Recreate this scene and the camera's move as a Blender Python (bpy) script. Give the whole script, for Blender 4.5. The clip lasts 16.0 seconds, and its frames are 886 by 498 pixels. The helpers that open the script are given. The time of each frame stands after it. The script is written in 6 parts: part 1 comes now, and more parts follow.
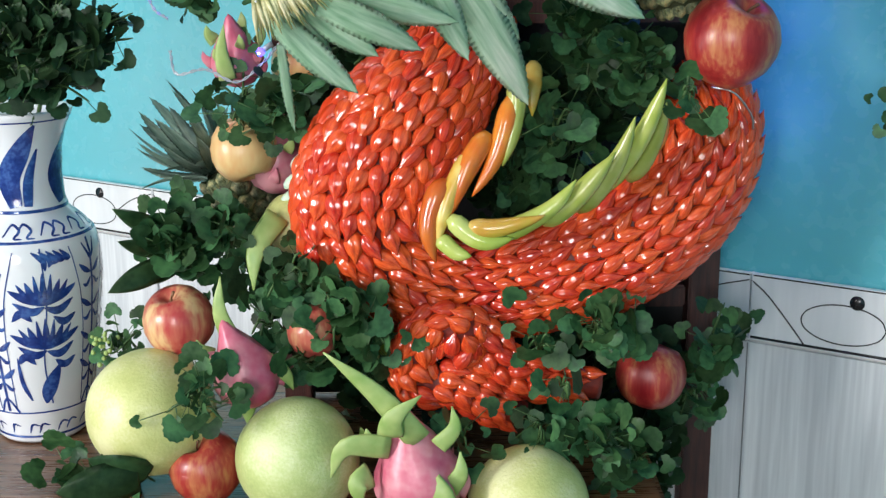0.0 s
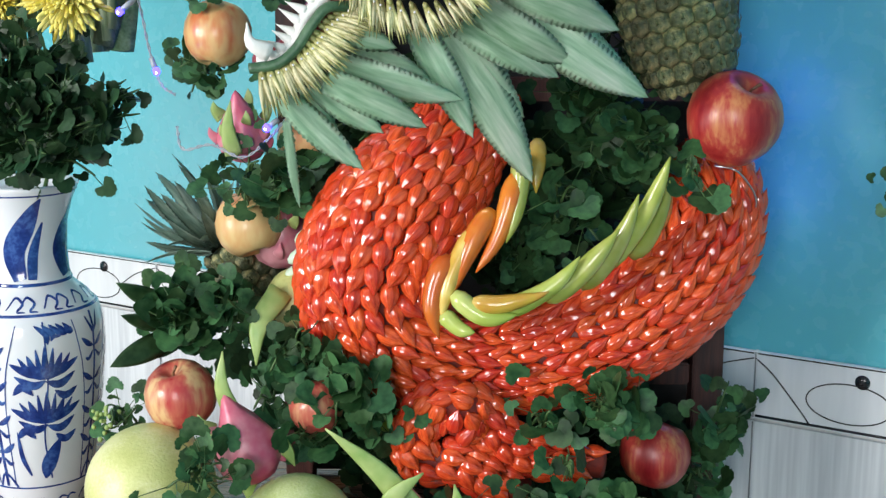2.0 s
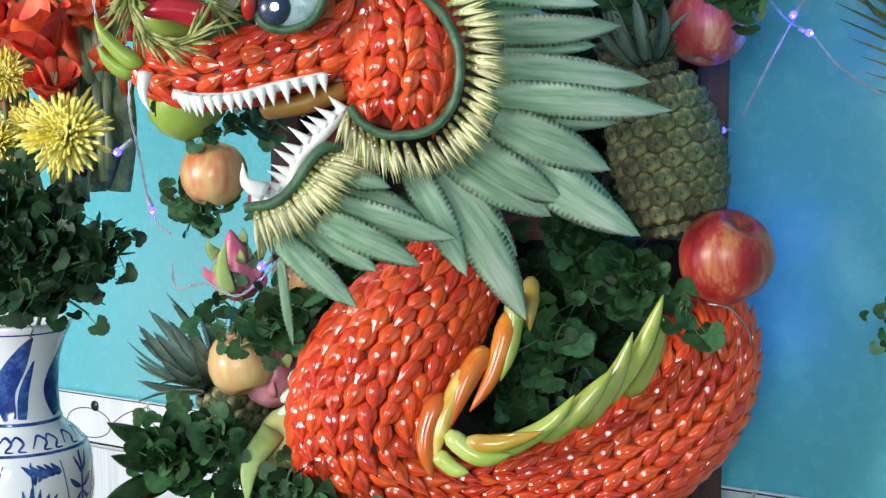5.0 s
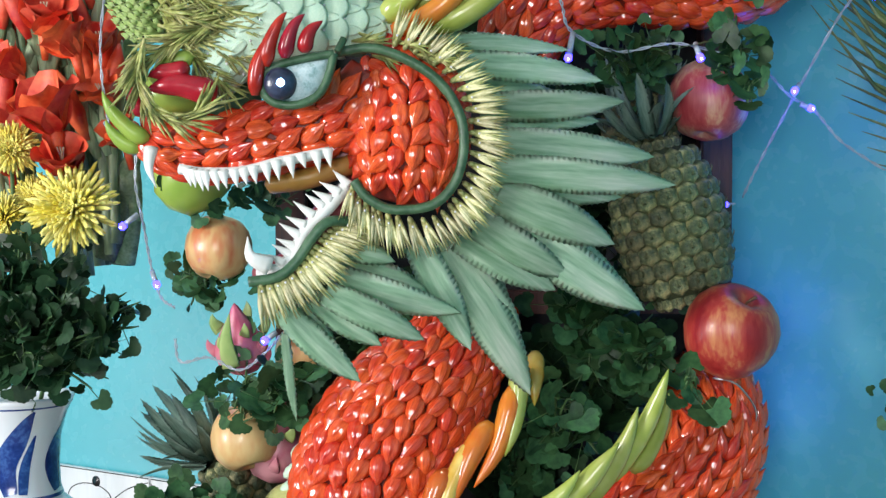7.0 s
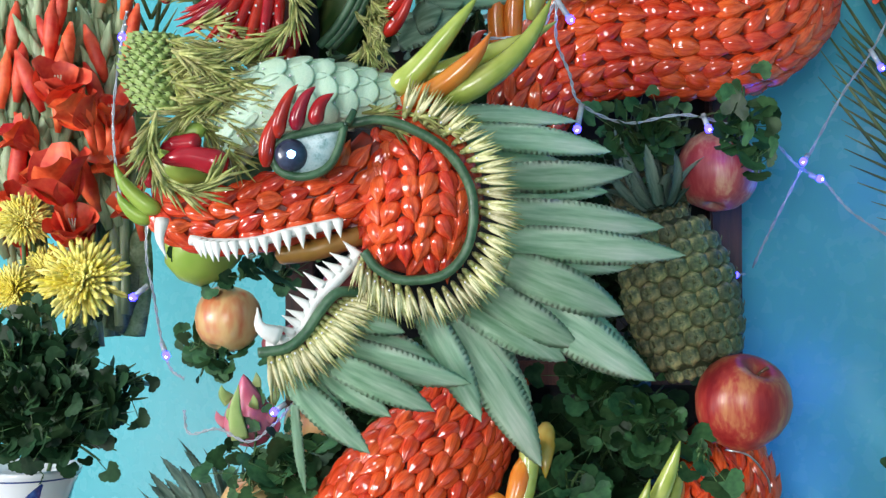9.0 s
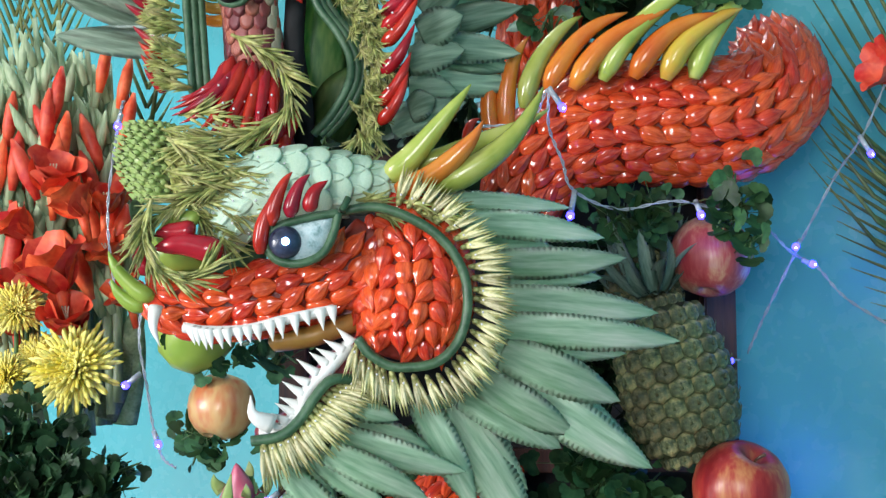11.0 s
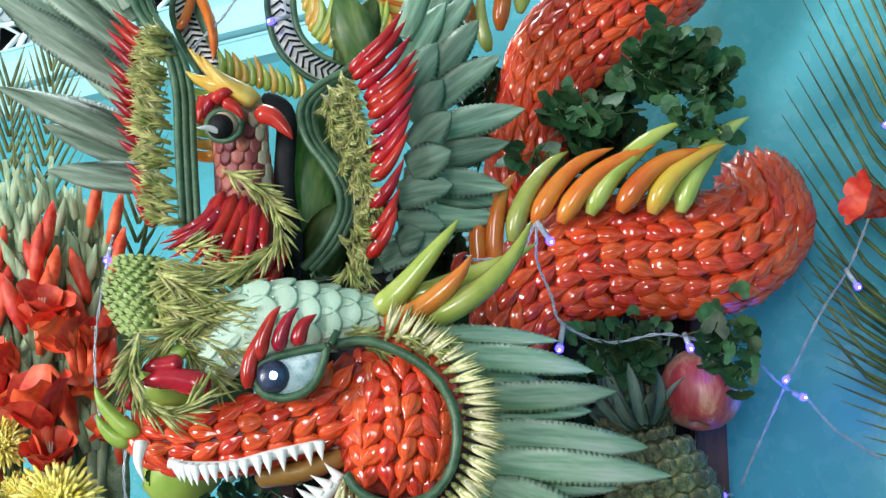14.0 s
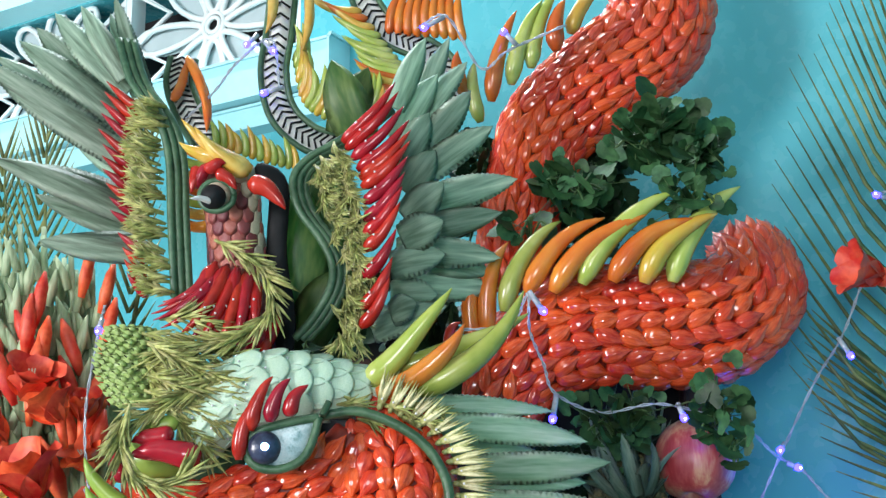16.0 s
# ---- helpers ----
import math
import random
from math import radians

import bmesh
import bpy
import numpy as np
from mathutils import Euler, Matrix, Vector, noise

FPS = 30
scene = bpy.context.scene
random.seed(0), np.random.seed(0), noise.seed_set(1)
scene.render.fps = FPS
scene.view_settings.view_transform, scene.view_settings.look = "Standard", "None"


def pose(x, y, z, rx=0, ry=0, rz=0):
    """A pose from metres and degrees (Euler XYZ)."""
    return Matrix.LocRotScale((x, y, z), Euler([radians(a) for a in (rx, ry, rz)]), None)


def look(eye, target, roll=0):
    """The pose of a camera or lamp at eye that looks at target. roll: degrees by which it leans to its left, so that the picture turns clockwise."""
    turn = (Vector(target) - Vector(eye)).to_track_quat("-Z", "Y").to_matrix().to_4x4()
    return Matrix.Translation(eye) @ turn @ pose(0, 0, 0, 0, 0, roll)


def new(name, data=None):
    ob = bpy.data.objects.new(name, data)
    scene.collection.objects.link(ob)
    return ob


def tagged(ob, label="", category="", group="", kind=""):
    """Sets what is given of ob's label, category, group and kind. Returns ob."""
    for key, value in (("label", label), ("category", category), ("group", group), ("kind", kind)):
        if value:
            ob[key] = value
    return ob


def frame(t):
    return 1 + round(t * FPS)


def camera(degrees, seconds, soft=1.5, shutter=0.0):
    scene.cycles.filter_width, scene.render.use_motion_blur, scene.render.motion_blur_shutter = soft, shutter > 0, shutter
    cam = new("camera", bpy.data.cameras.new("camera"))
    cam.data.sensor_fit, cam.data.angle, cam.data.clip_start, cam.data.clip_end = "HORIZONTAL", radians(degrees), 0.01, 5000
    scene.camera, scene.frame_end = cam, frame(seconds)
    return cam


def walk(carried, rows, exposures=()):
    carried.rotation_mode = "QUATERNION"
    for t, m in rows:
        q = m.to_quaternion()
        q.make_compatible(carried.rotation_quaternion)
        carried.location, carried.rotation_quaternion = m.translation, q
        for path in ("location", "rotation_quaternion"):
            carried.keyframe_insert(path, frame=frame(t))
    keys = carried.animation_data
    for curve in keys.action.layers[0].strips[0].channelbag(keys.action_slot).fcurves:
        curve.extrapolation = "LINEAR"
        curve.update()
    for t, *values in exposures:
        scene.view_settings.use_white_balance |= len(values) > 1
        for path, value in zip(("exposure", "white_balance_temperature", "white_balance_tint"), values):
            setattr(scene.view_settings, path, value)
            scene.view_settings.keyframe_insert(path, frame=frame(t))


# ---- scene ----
cam = camera(38.09, 16.0, soft=1.4)
EYE_Z = 1.5


def turn(tilt, roll, yaw):
    return pose(0, 0, EYE_Z, tilt, 0, yaw) @ pose(0, 0, 0, 0, 0, roll)


walk(cam, [(t, turn(a, b, c)) for t, a, b, c in (
    (0, 75.142, -0.333, -0.061), (0.5, 76.031, -0.277, 0.015), (1, 76.908, -0.096, 0.094), (1.5, 77.691, -0.013, 0.113),
    (2, 78.534, 0.014, 0.096), (2.5, 79.502, 0.006, 0.025), (3, 80.599, 0.056, 0.032), (3.5, 81.669, 0.090, -0.047),
    (4, 82.713, 0.041, -0.132), (6.5, 87.270, -0.048, -0.195), (7, 88.000, 0.0, 0.0), (7.5, 88.728, -0.054, 0.280),
    (8, 89.484, -0.010, 0.400), (8.5, 90.302, -0.065, 0.416), (9, 91.151, -0.069, 0.438), (11.5, 96.075, -0.322, 0.079),
    (12, 97.137, -0.335, 0.013), (12.5, 98.103, -0.355, -0.096), (13, 99.045, -0.372, -0.205), (13.5, 99.982, -0.456, -0.311),
    (14, 100.959, -0.456, -0.382), (14.5, 101.890, -0.479, -0.487), (15, 102.685, -0.509, -0.544), (15.5, 103.402, -0.567, -0.669),
    (16, 104.071, -0.631, -0.758))], exposures=((0, -0.05, 6650, 12), (7, -0.07, 6500, 11), (16, -0.05, 6350, 11)))

# ---------------------------------------------------------------- wall frame: s along the wall, h up, out into the room
E1, NW = Vector((0.8552, -0.5183, 0)), Vector((-0.5183, -0.8552, 0))
WALL0 = Vector((0, 1.574, 0))


def wp(s, h, out=0.0):
    v = WALL0 + E1 * s + NW * out
    return Vector((v.x, v.y, h))


WALLM = Matrix((( E1.x, NW.x, 0, WALL0.x), (E1.y, NW.y, 0, WALL0.y), (0, 0, 1, 0), (0, 0, 0, 1)))

# ---------------------------------------------------------------- light
world = bpy.data.worlds.new("world")
scene.world = world
world.use_nodes = True
wn = world.node_tree
sky = wn.nodes.new("ShaderNodeTexSky")
sky.sky_type, sky.sun_disc, sky.sun_elevation, sky.sun_rotation = "NISHITA", False, radians(40), radians(200)
wn.nodes["Background"].inputs["Strength"].default_value = 0.12
wn.links.new(sky.outputs[0], wn.nodes["Background"].inputs[0])


def area(name, eye, target, sx, sy, power, color):
    d = bpy.data.lights.new(name, "AREA")
    d.shape, d.size, d.size_y, d.energy, d.color = "RECTANGLE", sx, sy, power, color
    o = new(name, d)
    o.matrix_world = look(eye, target)
    return o


# daylight in the two windows of the wall behind; the door and the tube lamp high on the wall are unseen, added to
# brighten the wall
ROOM_D, ROOM_H, ROOM_L = 3.4, 3.1, 2.6
area("window_light", wp(-1.1, 1.75, ROOM_D - 0.12), wp(-0.1, 1.5, 0.2), 0.7, 1.0, 98, (1.0, 0.98, 0.98))
area("window_light", wp(1.3, 1.75, ROOM_D - 0.12), wp(0.6, 1.45, 0), 0.7, 1.0, 40, (0.95, 0.98, 1.0))
# added low light in an assumed door, for the pale glow on the wall
area("wall_glow_light", wp(-ROOM_L + 0.02, 0.60, 2.475), wp(0, 0.8, 2.0), 0.8, 1.1, 13, (1.0, 0.99, 0.98))
# added light from an assumed tube, brightens the top of the wall
area("upper_wall_fill", wp(-0.40, 2.74, 0.20), wp(-0.40, 1.7, 1.0), 1.15, 0.06, 16, (0.88, 0.97, 1.0))


def led_light(p, power):
    """The light that a cluster of blue string lights throws round itself."""
    d = bpy.data.lights.new("led_light", "POINT")
    d.energy, d.color, d.shadow_soft_size = power, (0.03, 0.10, 1.0), 0.04
    o = new("led_light", d)
    o.location = p


led_light((0.308, 1.290, 1.387), 0.16)
led_light((0.315, 1.290, 1.284), 0.12)
led_light((0.325, 1.200, 1.585), 0.16)
led_light((-0.269, 1.260, 1.418), 0.06)
led_light((0.112, 1.170, 1.625), 0.03)
led_light((0.226, 1.116, 1.634), 0.018)
led_light((0.338, 1.210, 1.607), 0.03)
led_light((-0.157, 1.170, 1.506), 0.03)

# ---------------------------------------------------------------- materials


def mat(name, c1, c2, rough=0.5, scale=40.0, bump=0.15, metal=0.0, coat=0.0, vary=0.0, stretch=(1, 1, 1), fine=4.0, spec=0.5,
        mid=None, island=False, trans=0.0):
    """Two colours mixed by coarse and fine noise, with relief; vary: difference from piece to piece."""
    m = bpy.data.materials.new(name)
    m.use_nodes = True
    nt = m.node_tree
    N, L = nt.nodes, nt.links
    b = N["Principled BSDF"]
    tc = N.new("ShaderNodeTexCoord")
    mp = N.new("ShaderNodeMapping")
    mp.inputs["Scale"].default_value = stretch
    L.new(tc.outputs["Object"], mp.inputs[0])
    n1 = N.new("ShaderNodeTexNoise")
    n1.inputs["Scale"].default_value, n1.inputs["Detail"].default_value = scale, 3
    n2 = N.new("ShaderNodeTexNoise")
    n2.inputs["Scale"].default_value, n2.inputs["Detail"].default_value = scale * fine, 2
    for n in (n1, n2):
        L.new(mp.outputs[0], n.inputs["Vector"])
    add = N.new("ShaderNodeMath")
    add.operation = "MULTIPLY_ADD"
    L.new(n2.outputs[0], add.inputs[0])
    add.inputs[1].default_value = 0.35
    L.new(n1.outputs[0], add.inputs[2])
    ramp = N.new("ShaderNodeValToRGB")
    ramp.color_ramp.elements[0].position, ramp.color_ramp.elements[1].position = 0.48, 0.86
    ramp.color_ramp.elements[0].color, ramp.color_ramp.elements[1].color = (*c1, 1), (*c2, 1)
    if mid:
        e = ramp.color_ramp.elements.new(0.66)
        e.color = (*mid, 1)
    L.new(add.outputs[0], ramp.inputs[0])
    out = ramp.outputs[0]
    if vary:
        if island:
            g = N.new("ShaderNodeNewGeometry")
            r = g.outputs["Random Per Island"]
        else:
            r = N.new("ShaderNodeObjectInfo").outputs["Random"]
        mr = N.new("ShaderNodeMapRange")
        mr.inputs["To Min"].default_value, mr.inputs["To Max"].default_value = 1 - vary, 1 + vary
        L.new(r, mr.inputs["Value"])
        hs = N.new("ShaderNodeHueSaturation")
        L.new(mr.outputs[0], hs.inputs["Value"])
        mh = N.new("ShaderNodeMapRange")
        mh.inputs["To Min"].default_value, mh.inputs["To Max"].default_value = 0.5 - vary * 0.04, 0.5 + vary * 0.04
        L.new(r, mh.inputs["Value"])
        L.new(mh.outputs[0], hs.inputs["Hue"])
        L.new(out, hs.inputs["Color"])
        out = hs.outputs[0]
    L.new(out, b.inputs["Base Color"])
    b.inputs["Roughness"].default_value, b.inputs["Metallic"].default_value = rough, metal
    b.inputs["Coat Weight"].default_value, b.inputs["Coat Roughness"].default_value = coat, 0.07
    b.inputs["Specular IOR Level"].default_value = spec
    rm = N.new("ShaderNodeMapRange")
    rm.inputs["To Min"].default_value, rm.inputs["To Max"].default_value = rough * 0.75, min(1, rough * 1.3)
    L.new(n2.outputs[0], rm.inputs["Value"])
    L.new(rm.outputs[0], b.inputs["Roughness"])
    if trans:
        b.inputs["Subsurface Weight"].default_value = trans
        b.inputs["Subsurface Radius"].default_value = (0.006, 0.004, 0.002)
        b.inputs["Subsurface Scale"].default_value = 0.5
    if bump:
        bp = N.new("ShaderNodeBump")
        bp.inputs["Strength"].default_value, bp.inputs["Distance"].default_value = bump, 0.002
        L.new(n2.outputs[0], bp.inputs["Height"])
        L.new(bp.outputs[0], b.inputs["Normal"])
    return m


def glow(name, color, strength):
    m = bpy.data.materials.new(name)
    m.use_nodes = True
    b = m.node_tree.nodes["Principled BSDF"]
    b.inputs["Base Color"].default_value = (*color, 1)
    b.inputs["Emission Color"].default_value = (*color, 1)
    b.inputs["Emission Strength"].default_value = strength
    return m


M_WALL = mat("turquoise_paint", (0.080, 0.39, 0.455), (0.098, 0.43, 0.495), 0.26, 1.6, 0.05, fine=30)
# wall paint made paler: the stronger light on the beam is in the colour
M_WALL_LIT = mat("lit_turquoise_paint", (0.36, 0.72, 0.78), (0.45, 0.80, 0.84), 0.4, 2.0, 0.05, fine=30)
M_WHITE = mat("white_paint", (0.72, 0.80, 0.80), (0.80, 0.84, 0.84), 0.45, 12, 0.1)
M_FROST = mat("grey_moulded_panel", (0.42, 0.52, 0.54), (0.50, 0.60, 0.62), 0.5, 9, 0.12)
M_TILE = mat("white_glazed_tile", (0.60, 0.63, 0.65), (0.70, 0.72, 0.74), 0.12, 5, 0.03, stretch=(6, 6, 0.6), vary=0.04)
M_TILEG = mat("grey_streaked_tile", (0.48, 0.51, 0.54), (0.66, 0.69, 0.71), 0.13, 7, 0.03, stretch=(8, 8, 0.35), vary=0.05)
M_GROUT = mat("grout", (0.42, 0.43, 0.42), (0.55, 0.55, 0.53), 0.9, 60, 0.3)
M_BLACK = mat("black_glaze", (0.006, 0.006, 0.008), (0.015, 0.015, 0.018), 0.25, 60, 0.05)
# darkness behind the lattice holes, painted as a near-black surface
M_DARK = mat("void_shade", (0.006, 0.006, 0.008), (0.012, 0.012, 0.014), 0.9, 10, 0.1)
M_PLASTER = mat("cream_plaster", (0.34, 0.38, 0.38), (0.42, 0.46, 0.45), 0.8, 3, 0.15)
M_FLOOR = mat("terrazzo", (0.16, 0.15, 0.14), (0.28, 0.26, 0.24), 0.3, 14, 0.05)
M_WOOD = mat("brown_lacquered_wood", (0.10, 0.042, 0.018), (0.24, 0.11, 0.05), 0.28, 14, 0.12, stretch=(0.5, 6, 6), coat=0.3)
M_POST = mat("red_brown_wood", (0.030, 0.009, 0.009), (0.085, 0.026, 0.020), 0.5, 20, 0.25, stretch=(6, 6, 0.5))
# near-black stands for the shade deep behind the arrangement
M_BACKSHADE = mat("backing_shade", (0.005, 0.006, 0.007), (0.016, 0.016, 0.018), 0.85, 30, 0.4)
M_POD = mat("red_chilli_pod", (0.52, 0.030, 0.009), (0.78, 0.108, 0.031), 0.15, 1.3, 0.06, coat=0.6, vary=0.15, fine=4.0, mid=(0.66, 0.064, 0.018), stretch=(2.8, 0.4, 2.8), spec=0.5)
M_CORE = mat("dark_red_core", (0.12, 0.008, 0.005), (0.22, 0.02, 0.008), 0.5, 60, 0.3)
M_CHR = mat("red_chilli", (0.26, 0.004, 0.009), (0.46, 0.013, 0.014), 0.22, 24, 0.06, coat=0.2, vary=0.2)
M_CHG = mat("green_chilli", (0.26, 0.35, 0.055), (0.46, 0.50, 0.15), 0.22, 16, 0.06, coat=0.25, vary=0.2, mid=(0.36, 0.43, 0.085))
M_CHY = mat("yellow_chilli", (0.55, 0.42, 0.05), (0.72, 0.56, 0.16), 0.22, 16, 0.06, coat=0.25, vary=0.15, mid=(0.60, 0.34, 0.05))
M_CHO = mat("orange_chilli", (0.58, 0.11, 0.015), (0.66, 0.24, 0.03), 0.2, 14, 0.06, coat=0.3, vary=0.15, mid=(0.62, 0.16, 0.02))
M_PLEAF = mat("grey_green_spiny_leaf", (0.18, 0.40, 0.22), (0.74, 0.86, 0.72), 0.42, 24, 0.15, stretch=(3.0, 0.3, 1), fine=5, vary=0.16, mid=(0.41, 0.63, 0.44))
M_FEATH = mat("dry_grey_leaf", (0.06, 0.085, 0.05), (0.56, 0.66, 0.54), 0.5, 24, 0.2, stretch=(3.0, 0.3, 1), fine=5, vary=0.22, mid=(0.27, 0.38, 0.28))
M_FEATHW = mat("matt_grey_green_leaf", (0.13, 0.25, 0.16), (0.66, 0.78, 0.63), 0.5, 24, 0.2, stretch=(3.0, 0.3, 1), fine=5, vary=0.2, mid=(0.35, 0.52, 0.39))
M_FRINGE = mat("yellow_green_fringe", (0.21, 0.23, 0.06), (0.68, 0.64, 0.38), 0.36, 2.2, 0.15, vary=0.24, mid=(0.43, 0.42, 0.17))
M_NEEDLE = mat("straw_green_needles", (0.15, 0.17, 0.04), (0.50, 0.47, 0.19), 0.42, 60, 0.15, vary=0.35, island=True, mid=(0.30, 0.31, 0.09))
M_ROPE = mat("green_bean_pod", (0.025, 0.075, 0.035), (0.07, 0.15, 0.075), 0.42, 60, 0.25, vary=0.15)
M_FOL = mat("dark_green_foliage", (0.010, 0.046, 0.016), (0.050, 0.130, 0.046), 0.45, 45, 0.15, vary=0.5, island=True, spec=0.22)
# darker copy of the foliage: shade inside dense leaves put into the colour
M_FOLD = mat("shaded_foliage", (0.007, 0.028, 0.011), (0.024, 0.066, 0.024), 0.45, 45, 0.2, vary=0.4, island=True, spec=0.3)
M_STEM = mat("green_stem", (0.03, 0.08, 0.022), (0.08, 0.16, 0.05), 0.5, 50, 0.15)
M_BROAD = mat("broad_green_leaf", (0.04, 0.15, 0.035), (0.26, 0.40, 0.12), 0.35, 26, 0.2, vary=0.4, stretch=(2, 0.5, 1), mid=(0.10, 0.25, 0.06))
M_BROADD = mat("dark_broad_leaf", (0.02, 0.07, 0.025), (0.07, 0.16, 0.06), 0.35, 40, 0.2, vary=0.3)
M_PALE = mat("pale_green_rind", (0.40, 0.60, 0.44), (0.62, 0.76, 0.60), 0.4, 22, 0.12, vary=0.08, trans=0.1)
M_APPLE = mat("red_apple_skin", (0.25, 0.010, 0.014), (0.50, 0.19, 0.075), 0.36, 55, 0.05, stretch=(1, 1, 0.16), coat=0.06, fine=6, mid=(0.36, 0.035, 0.028))
M_APPLEP = mat("pink_apple_skin", (0.44, 0.05, 0.05), (0.68, 0.44, 0.22), 0.3, 48, 0.05, stretch=(1, 1, 0.22), coat=0.1, mid=(0.52, 0.14, 0.09))
M_APPLER = mat("rose_red_apple_skin", (0.36, 0.035, 0.045), (0.62, 0.34, 0.22), 0.38, 60, 0.05, stretch=(1, 1, 0.16), coat=0.05, fine=6, mid=(0.47, 0.085, 0.085))
M_PEACH = mat("peach_apple_skin", (0.60, 0.18, 0.07), (0.70, 0.52, 0.24), 0.33, 34, 0.06, stretch=(1, 1, 0.3), coat=0.1, mid=(0.66, 0.40, 0.17))
M_POM = mat("pomelo_rind", (0.50, 0.53, 0.19), (0.70, 0.70, 0.38), 0.42, 26, 0.28, fine=14, mid=(0.58, 0.60, 0.24))
M_POMG = mat("green_pomelo_rind", (0.38, 0.48, 0.18), (0.62, 0.68, 0.36), 0.42, 26, 0.28, fine=14, mid=(0.48, 0.57, 0.22))
M_DFRUIT = mat("pink_dragonfruit_skin", (0.56, 0.08, 0.16), (0.72, 0.32, 0.36), 0.35, 22, 0.2, mid=(0.64, 0.17, 0.24))
M_DSCALE = mat("green_fruit_scale", (0.22, 0.36, 0.09), (0.42, 0.52, 0.19), 0.4, 22, 0.15)
M_PINE = mat("pineapple_eye", (0.035, 0.055, 0.03), (0.36, 0.31, 0.15), 0.5, 1.1, 0.7, vary=0.4, mid=(0.12, 0.14, 0.065), fine=6)
M_PINEC = mat("pineapple_core", (0.02, 0.03, 0.012), (0.05, 0.06, 0.02), 0.7, 90, 0.4)
M_CROWN = mat("pineapple_crown_leaf", (0.07, 0.15, 0.11), (0.32, 0.43, 0.35), 0.5, 42, 0.2, vary=0.3, stretch=(3, 0.45, 1))
M_MANGO = mat("green_mango_skin", (0.22, 0.36, 0.05), (0.36, 0.48, 0.09), 0.32, 12, 0.1)
M_TONGUE = mat("brown_orange_rind", (0.24, 0.13, 0.02), (0.40, 0.20, 0.05), 0.35, 20, 0.1)
M_TOOTH = mat("white_carved_radish", (0.74, 0.74, 0.70), (0.82, 0.82, 0.80), 0.4, 60, 0.15)
M_EYE = mat("pale_blue_carved_eye", (0.30, 0.46, 0.46), (0.68, 0.78, 0.80), 0.3, 120, 0.35, coat=0.3, mid=(0.55, 0.69, 0.72))
M_IRIS = mat("dark_blue_rind", (0.010, 0.016, 0.040), (0.035, 0.050, 0.10), 0.3, 90, 0.2, coat=0.3)
M_FLESH = mat("dark_pink_flesh", (0.16, 0.02, 0.03), (0.30, 0.06, 0.07), 0.4, 40, 0.2)
M_PORC = mat("white_porcelain", (0.72, 0.75, 0.79), (0.78, 0.80, 0.83), 0.1, 10, 0.02, coat=0.4)
M_BLUE = mat("cobalt_blue_glaze", (0.008, 0.025, 0.15), (0.05, 0.12, 0.36), 0.12, 70, 0.02, coat=0.4, mid=(0.016, 0.045, 0.22))
M_MUM = mat("yellow_petal", (0.70, 0.56, 0.05), (0.84, 0.78, 0.24), 0.5, 50, 0.1, vary=0.14, island=True)
M_GLAD = mat("red_petal", (0.58, 0.026, 0.010), (0.84, 0.15, 0.06), 0.5, 40, 0.12, vary=0.2, trans=0.15)
M_GSTEM = mat("gladiolus_stem", (0.17, 0.25, 0.13), (0.42, 0.50, 0.31), 0.5, 30, 0.2, stretch=(3, 3, 0.4), vary=0.2)
M_BIRDR = mat("dark_red_rind_scale", (0.15, 0.012, 0.016), (0.50, 0.20, 0.15), 0.38, 50, 0.2, vary=0.45, mid=(0.27, 0.05, 0.05))
M_CREAM = mat("cream_scale", (0.50, 0.40, 0.27), (0.62, 0.54, 0.40), 0.4, 50, 0.2, vary=0.2)
M_INK = mat("black_rind", (0.004, 0.005, 0.006), (0.014, 0.015, 0.017), 0.6, 50, 0.1, spec=0.25)
M_WIRE = mat("clear_wire", (0.26, 0.29, 0.34), (0.46, 0.50, 0.56), 0.2, 80, 0.05, coat=0.5)
M_STEEL = mat("steel_wire", (0.45, 0.45, 0.45), (0.6, 0.6, 0.6), 0.3, 60, 0.05, metal=1.0)
M_PIN = mat("white_pin_head", (0.7, 0.7, 0.72), (0.8, 0.8, 0.82), 0.2, 60, 0.0)
M_PALM = mat("palm_leaflet", (0.06, 0.10, 0.03), (0.20, 0.22, 0.07), 0.4, 30, 0.1, vary=0.3, island=True)
M_LED = glow("blue_led", (0.025, 0.018, 1.0), 20)
M_LEDC = glow("led_core", (0.45, 0.48, 1.0), 14)
M_CYAN = glow("eye_led", (0.30, 0.60, 1.0), 16)

# ---------------------------------------------------------------- helpers
FRONT = Vector((0, -1, 0))
UNIT = 0.00053


def part(name, bm, material, parent, label="", smooth=True, kind=""):
    me = bm
    if isinstance(bm, bmesh.types.BMesh):
        me = bpy.data.meshes.new(name)
        bm.to_mesh(me)
        bm.free()
    if smooth:
        me.polygons.foreach_set("use_smooth", [True] * len(me.polygons))
    if not me.materials:
        me.materials.append(material)
    o = new(name, me)
    if parent:
        o.parent = parent
        o.matrix_parent_inverse = Matrix.Translation(-Vector(parent.matrix_basis.translation)) if parent.type == "EMPTY" else Matrix.Identity(4)
    return tagged(o, label, kind=kind)


def thing(name, loc, label, category, group="", kind=""):
    o = new(name)
    o.location = loc
    o.empty_display_size = 0.02
    return tagged(o, label, category, group, kind)


def piece(name, me, m, parent):
    """One more object on a shared mesh, at the world matrix m."""
    o = new(name, me)
    o.parent = parent
    if parent and parent.type == "EMPTY":
        o.matrix_parent_inverse = Matrix.Translation(-Vector(parent.matrix_basis.translation))
    o.matrix_basis = m
    return o


